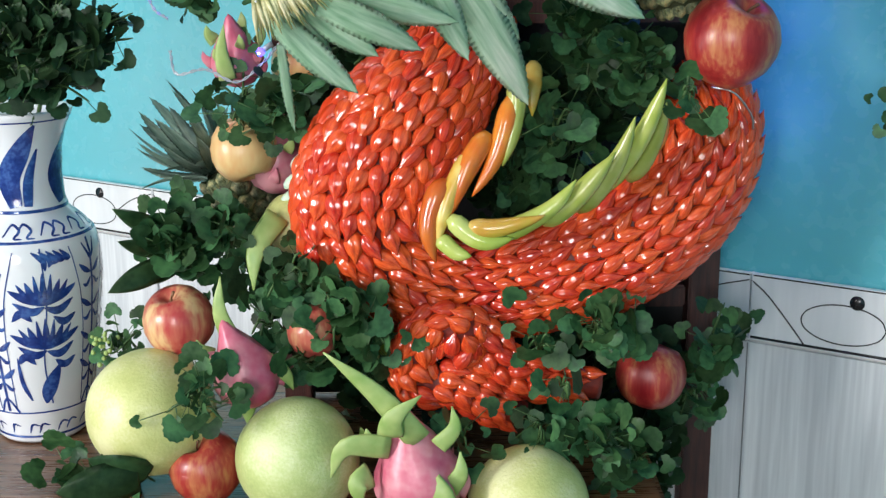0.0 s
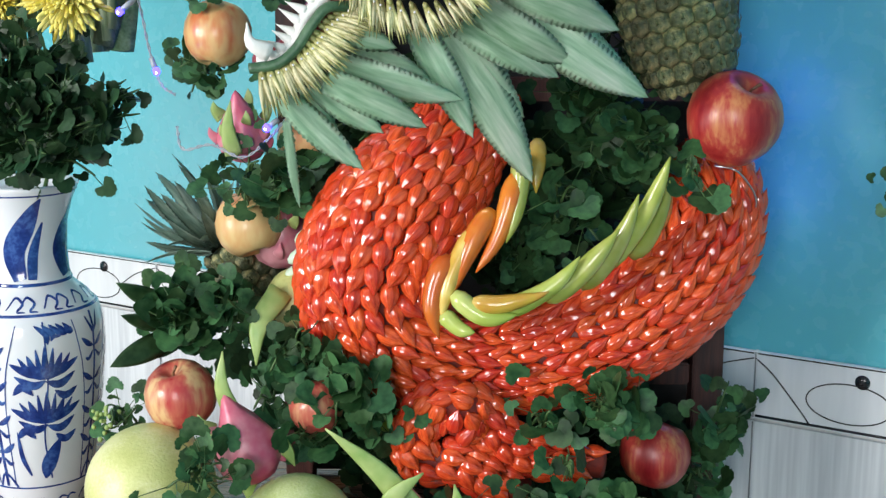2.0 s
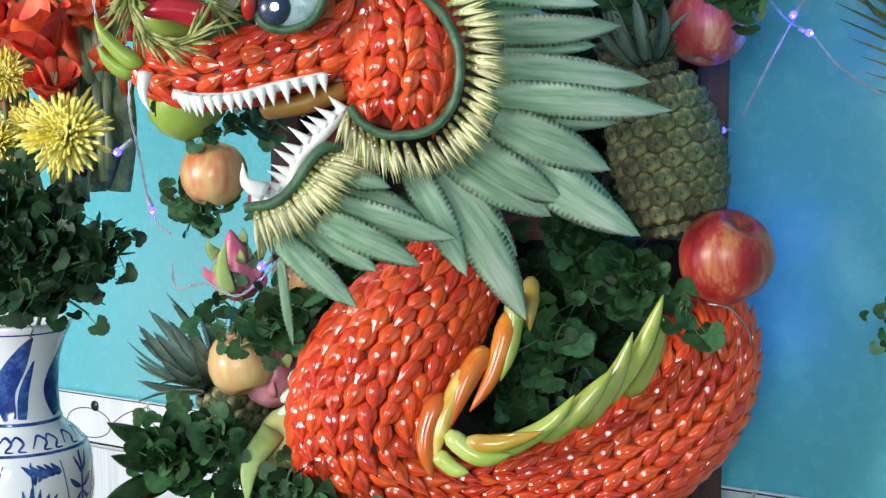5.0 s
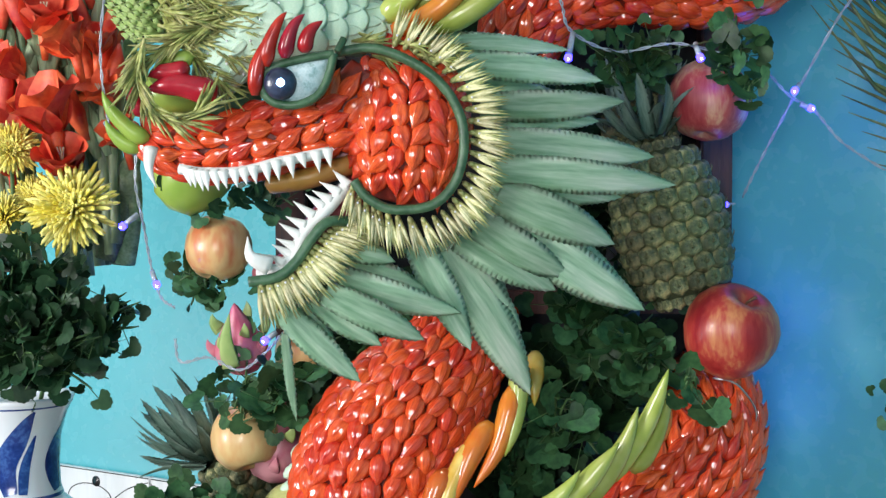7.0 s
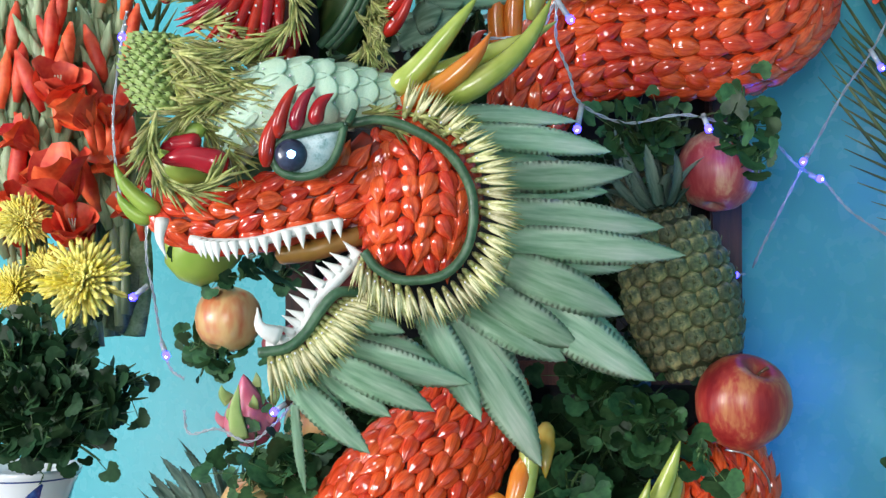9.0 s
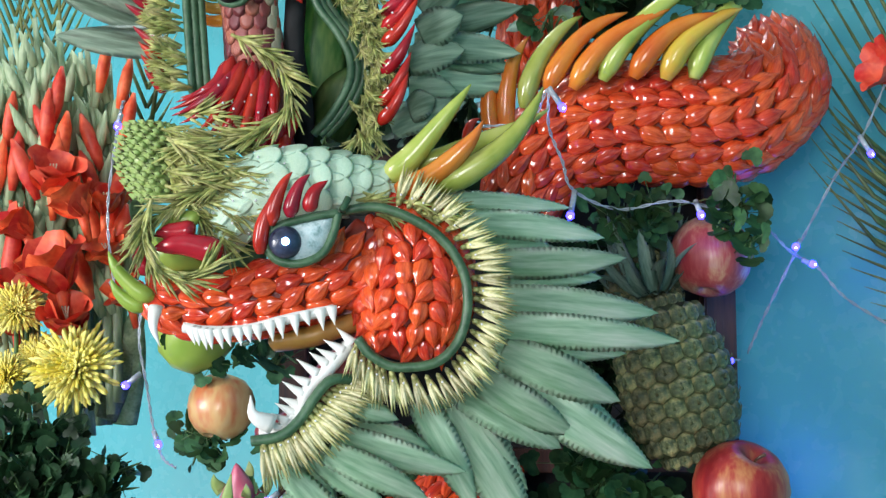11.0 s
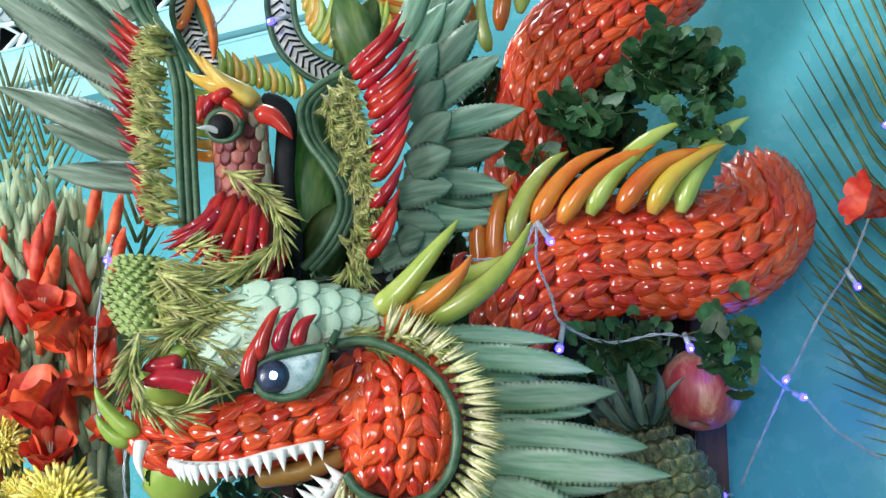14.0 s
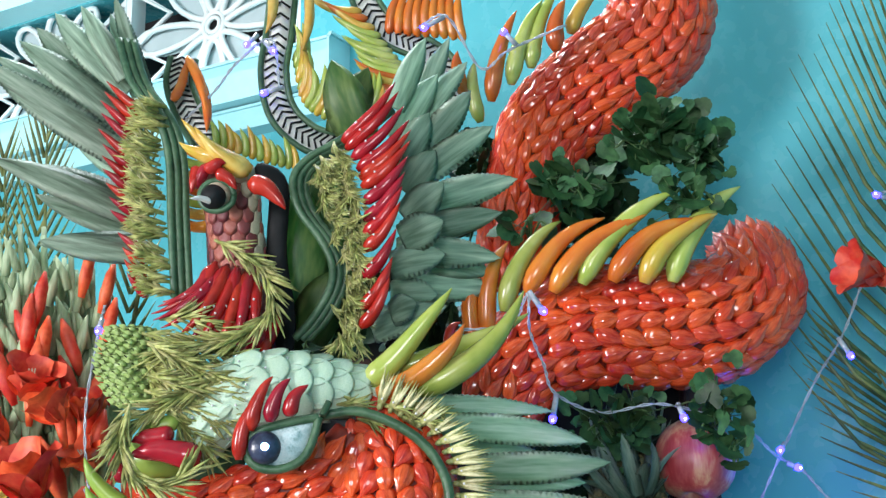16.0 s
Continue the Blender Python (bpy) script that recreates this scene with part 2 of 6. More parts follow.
def mesh_of(bm, name, material, smooth=True):
    me = bpy.data.meshes.new(name)
    bm.to_mesh(me)
    bm.free()
    if smooth:
        me.polygons.foreach_set("use_smooth", [True] * len(me.polygons))
    me.materials.append(material)
    return me


def aim(at, along, out=FRONT, sx=1.0, sy=1.0, sz=1.0):
    """A matrix at a point whose y runs along a direction and whose z faces out."""
    y = Vector(along).normalized()
    z = Vector(out) - y * y.dot(Vector(out))
    if z.length < 1e-5:
        z = y.orthogonal()
    z.normalize()
    x = y.cross(z)
    return Matrix(((x.x * sx, y.x * sy, z.x * sz, at[0]), (x.y * sx, y.y * sy, z.y * sz, at[1]), (x.z * sx, y.z * sy, z.z * sz, at[2]), (0, 0, 0, 1)))


def smooth_path(pts, per=8):
    """Catmull-Rom through points of any number of values."""
    P = [np.array(p, float) for p in pts]
    P = [2 * P[0] - P[1]] + P + [2 * P[-1] - P[-2]]
    out = []
    for i in range(1, len(P) - 2):
        a, b, c, d = P[i - 1:i + 3]
        for k in range(per):
            t = k / per
            out.append(0.5 * (2 * b + (c - a) * t + (2 * a - 5 * b + 4 * c - d) * t * t + (3 * b - a - 3 * c + d) * t ** 3))
    out.append(P[-2])
    return out


def tube(bm, pts, radius, seg=8, flat=1.0, caps=True):
    """A tube through points; radius: a number or one for each point; flat: depth over width."""
    pts = [Vector(p[:3]) for p in pts]
    n = len(pts)
    rings = []
    for i, p in enumerate(pts):
        t = (pts[min(i + 1, n - 1)] - pts[max(i - 1, 0)]).normalized()
        f = FRONT - t * t.dot(FRONT)
        f = f.normalized() if f.length > 0.05 else t.orthogonal().normalized()
        s = t.cross(f)
        r = radius[i] if isinstance(radius, (list, tuple)) else radius
        rings.append([bm.verts.new(p + s * (r * math.cos(a)) + f * (r * flat * math.sin(a))) for a in (2 * math.pi * k / seg for k in range(seg))])
    for i in range(n - 1):
        for k in range(seg):
            bm.faces.new((rings[i][k], rings[i][(k + 1) % seg], rings[i + 1][(k + 1) % seg], rings[i + 1][k]))
    if caps:
        bm.faces.new(rings[0][::-1])
        bm.faces.new(rings[-1])
    return bm


def lathe(bm, prof, seg=24, m=None, wob=None):
    """Turns a profile of (radius, height) round z; wob(angle, height) scales the radius."""
    m = m or Matrix.Identity(4)
    rings = []
    for r, z in prof:
        if r < 1e-6:
            rings.append([bm.verts.new(m @ Vector((0, 0, z)))])
        else:
            rings.append([bm.verts.new(m @ Vector((r * (wob(a, z) if wob else 1) * math.cos(a), r * (wob(a, z) if wob else 1) * math.sin(a), z)))
                          for a in (2 * math.pi * k / seg for k in range(seg))])
    for A, B in zip(rings, rings[1:]):
        for k in range(seg):
            q = [A[k % len(A)], A[(k + 1) % len(A)], B[(k + 1) % len(B)], B[k % len(B)]]
            q = list(dict.fromkeys(q))
            if len(q) > 2:
                bm.faces.new(q)
    return bm


def box(bm, a, b, m=None, bevel=0.0):
    m = m or Matrix.Identity(4)
    r = bmesh.ops.create_cube(bm, size=1)
    c = (Vector(a) + Vector(b)) / 2
    d = Vector(b) - Vector(a)
    for v in r["verts"]:
        v.co = m @ Vector((c.x + v.co.x * d.x, c.y + v.co.y * d.y, c.z + v.co.z * d.z))
    if bevel:
        bmesh.ops.bevel(bm, geom=list({e for v in r["verts"] for e in v.link_edges}), offset=bevel, segments=2, affect="EDGES")
    return bm


def ball(bm, c, r, seg=10, m=None):
    M = (m or Matrix.Translation(c))
    bmesh.ops.create_uvsphere(bm, u_segments=seg, v_segments=max(5, seg * 2 // 3), radius=r, matrix=M)
    return bm

# ---------------------------------------------------------------- structure
DADO = 1.111


def wallbox(bm, s0, s1, h0, h1, o0, o1, bevel=0.0):
    return box(bm, (s0, o0, h0), (s1, o1, h1), WALLM, bevel)


LAT0, LAT1, LATB, LATT = -1.70, -0.205, 2.20, 2.385
bm = bmesh.new()
for s0, s1, h0, h1 in ((-ROOM_L, LAT0, 0, ROOM_H), (LAT1, ROOM_L, 0, ROOM_H), (LAT0, LAT1, 0, LATB), (LAT0, LAT1, LATT, ROOM_H)):
    wallbox(bm, s0, s1, h0, h1, -0.12, 0)
wall_main = tagged(part("wall_north", bm, M_WALL, None, smooth=False), "turquoise painted wall above a tiled dado", "wall", kind="structure")
# assumed door opening in the unseen west wall, made for the added light
DOOR0, DOOR1 = 2.05, 2.90
for nm, boxes_ in (("wall_east", ((ROOM_L, ROOM_L + 0.12, 0, ROOM_H, -0.12, ROOM_D),)),
                   ("wall_west", ((-ROOM_L - 0.12, -ROOM_L, 0, ROOM_H, -0.12, DOOR0), (-ROOM_L - 0.12, -ROOM_L, 0, ROOM_H, DOOR1, ROOM_D), (-ROOM_L - 0.12, -ROOM_L, 2.05, ROOM_H, DOOR0, DOOR1)))):
    bm = bmesh.new()
    for q in boxes_:
        wallbox(bm, *q)
    tagged(part(nm, bm, M_WALL, None, smooth=False), "turquoise painted side wall of the room", "wall", kind="structure")
bm = bmesh.new()
for s0, s1, h0, h1 in ((-ROOM_L, -1.7, 0, ROOM_H), (-0.5, 0.7, 0, ROOM_H), (1.9, ROOM_L, 0, ROOM_H), (-1.7, -0.5, 0, 1.05), (-1.7, -0.5, 2.45, ROOM_H),
                       (0.7, 1.9, 0, 1.05), (0.7, 1.9, 2.45, ROOM_H)):
    wallbox(bm, s0, s1, h0, h1, ROOM_D, ROOM_D + 0.12)
tagged(part("wall_south", bm, M_PLASTER, None, smooth=False), "cream plaster wall with two window openings", "wall", kind="structure")
tagged(part("floor", wallbox(bmesh.new(), -ROOM_L, ROOM_L, -0.1, 0, -0.12, ROOM_D + 0.12), M_FLOOR, None, smooth=False), "grey speckled terrazzo floor", "floor", kind="structure")
tagged(part("ceiling", wallbox(bmesh.new(), -ROOM_L - .12, ROOM_L + .12, ROOM_H, ROOM_H + 0.1, -0.12, ROOM_D + 0.12), M_PLASTER, None, smooth=False), "plain pale ceiling", "ceiling", kind="structure")

# beam under the lattice, with a stepped lower edge; its paler colour stands for stronger light
bm = bmesh.new()
wallbox(bm, -1.9, -0.12, 2.135, LATB - 0.003, 0.002, 0.045, 0.004)
wallbox(bm, -1.9, -0.12, 2.098, 2.133, 0.002, 0.026, 0.004)
wallbox(bm, -1.9, LAT1 - 0.002, LATT + 0.003, 2.44, 0.002, 0.045, 0.004)
tagged(part("trim", bm, M_WALL_LIT, None, smooth=False), "stepped beam under the lattice, its stronger light painted in as pale blue", "moulding", kind="structure")

# lattice of flower blocks in the wall's opening; a near-black sheet stands for the unlit space behind
lattice = tagged(part("lattice_1", wallbox(bmesh.new(), LAT0, LAT1, LATB, LATT, -0.118, -0.105), M_DARK, None, smooth=False), "white pierced flower lattice, near-black sheet for the shade behind", "lattice", kind="structure")


def petal_ring(bm, c, ang, L, w, r):
    pts = []
    for k in range(17):
        a = 2 * math.pi * k / 16
        u = L * (0.5 - 0.5 * math.cos(a))
        v = w * math.sin(a) * (0.75 + 0.25 * math.cos(a + math.pi))
        pts.append(wp(c[0] + u * math.cos(ang) - v * math.sin(ang), c[1] + u * math.sin(ang) + v * math.cos(ang), -0.012))
    tube(bm, pts, r, 5, caps=False)


for k in range(5):
    c0 = -0.374 - 0.336 * k
    cz = 2.292
    white, grey = bmesh.new(), bmesh.new()
    for q in range(8):
        a = q * math.pi / 4 + (0.0 if q % 2 == 0 else 0.0)
        long = q % 4 == 0
        L = 0.135 if long else (0.078 if q % 2 == 0 else 0.1)
        petal_ring(white, (c0 + 0.022 * math.cos(a), cz + 0.022 * math.sin(a)), a, L, 0.026, 0.0052)
        # moulded filling of the petal
        ctr = (c0 + (0.022 + L * 0.5) * math.cos(a), cz + (0.022 + L * 0.5) * math.sin(a))
        vs = []
        for j in range(14):
            b = 2 * math.pi * j / 14
            u, v = L * 0.5 * math.cos(b), 0.024 * math.sin(b)
            vs.append(grey.verts.new(wp(ctr[0] + u * math.cos(a) - v * math.sin(a), ctr[1] + u * math.sin(a) + v * math.cos(a), -0.02 - 0.0004 * q)))
        grey.faces.new(vs)
    for j in range(2):
        tube(white, [wp(c0 + 0.02 * (1 - .4 * j) * math.cos(b), cz + 0.02 * (1 - .4 * j) * math.sin(b), -0.010) for b in (2 * math.pi * i / 16 for i in range(17))], 0.004, 5, caps=False)
    part("flower_tracery", white, M_WHITE, lattice)
    part("petal_panel", grey, M_FROST, lattice, smooth=False)
    bm = bmesh.new()
    wallbox(bm, c0 + 0.160, c0 + 0.176, LATB, LATT, -0.03, -0.004, 0.002)
    for sg in (-1, 1):
        tube(bm, [wp(c0 + sg * 0.162, LATB + 0.002, -0.014), wp(c0 + sg * 0.09, LATB + 0.05, -0.014), wp(c0 + sg * 0.162, cz, -0.014)], 0.005, 5)
        tube(bm, [wp(c0 + sg * 0.162, LATT - 0.002, -0.014), wp(c0 + sg * 0.09, LATT - 0.05, -0.014), wp(c0 + sg * 0.162, cz, -0.014)], 0.005, 5)
    part("lattice_bar", bm, M_WHITE, lattice, smooth=False)

# tiled dado: border tiles with a drawn black pattern, and long plain tiles below
TL = 0.2216
dado = tagged(part("dado", wallbox(bmesh.new(), -ROOM_L, ROOM_L, 0, DADO - 0.004, 0.002, 0.006), M_GROUT, None, smooth=False), "tiled dado with grey joints", "tile dado", kind="structure")
border_me = mesh_of(wallbox(bmesh.new(), 0.001, TL - 0.001, DADO - 0.0755, DADO, 0.0061, 0.011, 0.001), "border_tile", M_TILE, False)
plain_me = mesh_of(wallbox(bmesh.new(), 0.001, TL - 0.001, 0, 0.33, 0.0061, 0.011, 0.001), "wall_tile", M_TILEG, False)
bm = bmesh.new()
on = lambda s, h: wp(s, h, 0.0112)
y0 = DADO - 0.0755
tube(bm, smooth_path([on(0.072 + 0.045 * math.cos(a) + 0.03, y0 + 0.032 + 0.022 * math.sin(a)) for a in (2 * math.pi * i / 12 for i in range(13))], 3), 0.0008, 4)
tube(bm, smooth_path([on(-0.06 + .06, y0 + 0.068), on(0.02, y0 + 0.052), on(0.05, y0 + 0.018), on(0.062, y0 + 0.003)]), 0.0009, 4)
tube(bm, smooth_path([on(0.148, y0 + 0.035), on(0.18, y0 + 0.055), on(TL - 0.002, y0 + 0.068)]), 0.0008, 4)
tube(bm, smooth_path([on(0.148, y0 + 0.03), on(0.175, y0 + 0.012), on(0.21, y0 + 0.003)]), 0.0008, 4)
tube(bm, [on(0.002, y0 + 0.0025), on(TL - 0.002, y0 + 0.0025)], 0.0016, 4, flat=0.3)
tube(bm, [on(0.002, y0 + 0.0735), on(TL - 0.002, y0 + 0.0735)], 0.0009, 4, flat=0.3)
lathe(bm, [(0, 0.0008), (0.0078, 0.0006), (0.0082, -0.001)], 20, Matrix.Translation(on(0.115, y0 + 0.0585)) @ Matrix(((E1.x, 0, NW.x, 0), (E1.y, 0, NW.y, 0), (0, 1, 0, 0), (0, 0, 0, 1))))
line_me = mesh_of(bm, "drawn_line", M_BLACK)
for k in range(-11, 10):
    s0 = 0.405 + TL * k
    if not -ROOM_L < s0 < ROOM_L - TL:
        continue
    o = Matrix.Translation(E1 * s0)
    t = piece("border_tile", border_me, o, dado)
    piece("drawn_line", line_me, o, t).matrix_basis = Matrix.Identity(4)
    for j in range(3):
        piece("wall_tile", plain_me, Matrix.Translation(E1 * s0 + Vector((0, 0, DADO - 0.0775 - 0.332 * (j + 1)))), dado)

# assumed tube lamp on the wall, out of view; houses the added upper light
lamp = thing("assumed_wall_lamp", wp(-0.40, 2.76, 0.0), "assumed tube lamp out of view, added to brighten the upper wall", "lamp")
part("housing", box(bmesh.new(), (-1.02, 0.003, 2.75), (0.22, 0.14, 2.81), WALLM, 0.005), M_WHITE, lamp, smooth=False)

# altar table
TABLE_Z = 0.978
table = thing("altar_table", (-0.1, 1.25, 0), "dark brown lacquered wooden altar table", "table")
bm = bmesh.new()
box(bm, (-0.75, 0.0, TABLE_Z - 0.035), (0.205, 0.48, TABLE_Z), pose(0, 0.97, 0, 0, 0, 0), 0.006)
part("tabletop", bm, M_WOOD, table, smooth=False)
part("apron", box(bmesh.new(), (-0.70, 0.995, TABLE_Z - 0.14), (0.175, 1.015, TABLE_Z - 0.037), None, 0.003), M_WOOD, table, smooth=False)
for x in (-0.69, 0.165):
    for y in (1.05, 1.41):
        bm = bmesh.new()
        lathe(bm, [(0.026, 0), (0.030, 0.05), (0.024, 0.15), (0.028, 0.5), (0.034, TABLE_Z - 0.16), (0.034, TABLE_Z - 0.037)], 14, pose(x, y, 0))
        part("leg", bm, M_WOOD, table)

# ---------------------------------------------------------------- wooden stand that carries the arrangement
stand = thing("display_stand", (0.288, 1.330, 0.855), "dark red-brown wooden stand behind the fruit", "stand")
A0, A1 = Vector((0.277, 1.300, 0.870)), Vector((0.276, 1.300, 1.575))
bm = bmesh.new()
box(bm, (A0.x - 0.016, 1.30, 0.0), (A0.x + 0.016, 1.33, 1.74), None, 0.002)
part("post", bm, M_POST, stand, smooth=False)
bm = bmesh.new()
box(bm, (-0.17, 1.30, TABLE_Z + .001), (-0.14, 1.33, 1.74), None, 0.002)
part("post", bm, M_POST, stand, smooth=False)
for z in (1.10, 1.40, 1.70):
    part("crossbar", box(bmesh.new(), (-0.138, 1.306, z - 0.012), (A0.x - 0.018, 1.326, z + 0.012), None, 0.002), M_POST, stand, smooth=False)

# added sheet: puts the shade between the fruit into a dark surface
part("shade_panel", box(bmesh.new(), (-0.160, 1.334, TABLE_Z + 0.004), (A0.x - 0.004, 1.344, 1.74), None, 0.002), M_BACKSHADE, stand, "near-black sheet added for the shade behind the fruit", smooth=False)

# ---------------------------------------------------------------- pods, chillies, leaves


def pod_bm(seg=24):
    """A glossy pod: a bulb drawn out to a crooked point, with sharp creases between swollen ribs that run together there."""
    bm = bmesh.new()
    rng = random.Random(4)
    deep = [rng.uniform(0.7, 1.3) for _ in range(seg)]
    prof = [(0.0, -0.52), (0.26, -0.47), (0.42, -0.35), (0.49, -0.16), (0.465, 0.04), (0.36, 0.21), (0.215, 0.34), (0.115, 0.46), (0.0, 0.62)]
    rings = []
    for r, y in prof:
        if r == 0:
            rings.append([bm.verts.new((0.07 if y > 0 else 0, y, 0.10 if y > 0 else 0))])
            continue
        k0 = min(1.0, max(0.25, (y + 0.50) * 1.5))
        ring = []
        for k in range(seg):
            a = 2 * math.pi * k / seg + 0.25 * y
            rib = (1.0, -0.1, -1.0)[k % 3] if k % 6 < 3 else (0.7, 0.9, -1.0)[k % 3]
            rr = r * (1 + 0.15 * rib * k0 * deep[k // 3] + 0.05 * math.sin(2 * a + 1))
            ring.append(bm.verts.new((rr * math.cos(a) + 0.09 * max(0, y) ** 1.5, y, rr * 0.95 * math.sin(a) + 0.13 * max(0, y))))
        rings.append(ring)
    for A, B in zip(rings, rings[1:]):
        for k in range(seg):
            q = list(dict.fromkeys([A[k % len(A)], A[(k + 1) % len(A)], B[(k + 1) % len(B)], B[k % len(B)]]))
            bm.faces.new(q)
    return bm


POD = mesh_of(pod_bm(), "scale", M_POD)


def loop_pod(parent, spots, most=300, name="scale"):
    """Pods at their matrices: the first ones single pieces, the rest joined."""
    for m in spots[:most]:
        piece(name, POD, m, parent)
    if spots[most:]:
        src = [v.co.copy() for v in POD.vertices]
        faces = [tuple(p.vertices) for p in POD.polygons]
        vs, fs = [], []
        for m in spots[most:]:
            b = len(vs)
            vs += [m @ c for c in src]
            fs += [tuple(b + i for i in f) for f in faces]
        me = bpy.data.meshes.new("pod_filling")
        me.from_pydata(vs, [], fs)
        part("pod_filling", me, M_POD, parent, kind="stuff")


def coil(parent, pts, flat=0.62, rows=9, step=0.019, span=104, tilt=13, most=300, loose=8, lift=0.20):
    """A body of pods laid in braided rows on a flattened tube; pts: x, y, z, half width."""
    P = smooth_path(pts, 10)
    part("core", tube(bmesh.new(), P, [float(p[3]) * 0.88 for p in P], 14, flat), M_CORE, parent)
    L = [0.0]
    for a, b in zip(P, P[1:]):
        L.append(L[-1] + float(np.linalg.norm(b[:3] - a[:3])))
    def spot(d, ang0):
        """Place, tangent, normal, side and half width at a distance along the body and an angle round it."""
        i = max(0, min(len(P) - 2, int(np.searchsorted(L, d)) - 1))
        f = (d - L[i]) / max(1e-6, L[i + 1] - L[i])
        p = P[i] * (1 - f) + P[i + 1] * f
        t = Vector(P[min(i + 2, len(P) - 1)][:3] - P[max(i - 1, 0)][:3]).normalized()
        fr = (FRONT - t * t.dot(FRONT)).normalized()
        s = t.cross(fr)
        w = float(p[3])
        a = radians(ang0)
        at = Vector(p[:3]) + s * (w * 0.95 * math.sin(a)) + fr * (w * flat * 0.95 * math.cos(a))
        return at, t, (s * (math.sin(a) * flat) + fr * math.cos(a)).normalized(), s, w

    spots = []
    for j in range(rows):
        ph0 = -span + 2 * span * (j + 0.5) / rows
        d = step * (0.25 + 0.5 * (j % 2))
        n = j
        while d < L[-1] - step * 0.45:
            n += 1
            a0 = ph0 + (1 if n % 2 else -1) * 0.10 * span / rows + random.uniform(-1.5, 1.5)
            at, t, nrm, s, w = spot(d, a0)
            ahead = spot(min(L[-1], d + step), a0)[0] - at
            if ahead.length > 0.3 * step:
                t = (ahead - nrm * nrm.dot(ahead)).normalized()
            pitch = max(0.0105, w * radians(2 * span / rows))
            ang = radians((tilt if j % 2 else -tilt) + random.uniform(-loose, loose))
            along = t * math.cos(ang) + nrm.cross(t) * math.sin(ang)
            along = along + nrm * lift * random.uniform(0.7, 1.35)
            spots.append((abs(ph0), aim(at, along, nrm + s * random.uniform(-.3, .3), pitch * random.uniform(1.0, 1.12), step * random.uniform(1.24, 1.38), min(pitch, step) * random.uniform(0.88, 1.05))))
            d += step / max(0.45, min(2.2, ahead.length / step)) * random.uniform(0.95, 1.05)
    spots.sort(key=lambda q: q[0])
    loop_pod(parent, [m for _, m in spots], most)


def chilli(parent, a, b, r=0.0075, mat_=None, bend=(0, 0, 0), name="chilli", sharp=3.0):
    """A chilli from its thick end a to its tip b; bend pushes the middle aside."""
    a, b, q = Vector(a), Vector(b), Vector(bend)
    pts, rad = [], []
    for k in range(13):
        t = k / 12
        pts.append(a * (1 - t) + b * t + q * (4 * t * (1 - t)) + Vector((0, 0, 0.0006 * math.sin(9 * t + a.x * 90))))
        rad.append(r * 0.93 * (0.45 if k == 0 else 0.86 if k == 1 else max(0.05, (1 - t ** sharp) ** 0.85) * (1 + 0.06 * math.sin(7 * t + b.z * 80))))
    o = part(name, tube(bmesh.new(), pts, rad, 10), mat_ or M_CHG, parent)
    return o


LAYER = [0]


def spiny(parent, a, b, w=0.012, lift=0.015, face=FRONT, teeth=True, mat_=None, name="leaf", cup=-0.28):
    """A stiff grooved leaf with a saw edge, from its foot a to its point b; lift bows it to the front."""
    LAYER[0] += 1
    shift = FRONT * (((LAYER[0] * 7) % 5 - 2) * 0.0058)
    a, b = Vector(a) + shift, Vector(b) + shift
    d = b - a
    y = d.normalized()
    z = (Vector(face) - y * y.dot(Vector(face))).normalized()
    x = y.cross(z)
    n = max(20, 2 * int(d.length / 0.0046))
    roll_ = random.uniform(-0.30, 0.30)
    x, z = x * math.cos(roll_) + z * math.sin(roll_), z * math.cos(roll_) - x * math.sin(roll_)
    M = Matrix(((x.x, y.x, z.x, a.x), (x.y, y.y, z.y, a.y), (x.z, y.z, z.z, a.z), (0, 0, 0, 1)))
    bm = bmesh.new()
    rows_ = []
    L = d.length
    side = random.uniform(-0.05, 0.05) * L
    for k in range(n + 1):
        t = k / n
        half = max(0.0002, w * (0.86 + 1.12 * t) * (1 - t ** 2.1))
        tooth = (0.0012 if k % 2 else -0.0001) if teeth and 0 < k < n - 1 else 0
        cols = []
        for u in (-1, -0.55, 0, 0.55, 1):
            off = u * half + (math.copysign(tooth, u) if abs(u) == 1 else 0)
            cols.append(bm.verts.new((off + side * t * t, L * t, lift * math.sin(math.pi * min(1, t * 0.9)) + cup * half * (u * u) - (0.12 * half if u == 0 else 0))))
        rows_.append(cols)
    for A, B in zip(rows_, rows_[1:]):
        for k in range(4):
            bm.faces.new((A[k], A[k + 1], B[k + 1], B[k]))
    bmesh.ops.solidify(bm, geom=bm.faces[:], thickness=0.0009)
    o = part(name, bm, mat_ or M_PLEAF, parent)
    o.matrix_basis = M
    return o


def rope(parent, pts, r, mat_=None, name="rim", per=8, seg=7, flat=1.0):
    return part(name, tube(bmesh.new(), smooth_path(pts, per), r, seg, flat), mat_ or M_ROPE, parent)


def tuft_bm(n=5, L=1.0, spread=0.26, r=0.088):
    bm = bmesh.new()
    for k in range(n):
        a = (k / (n - 1) - 0.5) * 2 * spread
        z = random.uniform(-0.1, 0.22)
        l = L * random.uniform(0.8, 1.05)
        tube(bm, [(a * 0.15, 0, 0.02), (a * 0.55, l * 0.45, z * 0.7 + 0.05), (a, l, z)], [r * 0.9, r, r * 0.08], 6)
    ball(bm, (0, 0.02, 0.05), 0.12, 6)
    return bm


TUFTS = [mesh_of(tuft_bm(), "fringe_tuft", M_FRINGE) for _ in range(4)]
PINH = mesh_of(ball(bmesh.new(), (0, 0, 0), 0.0011, 6), "pin", M_PIN)


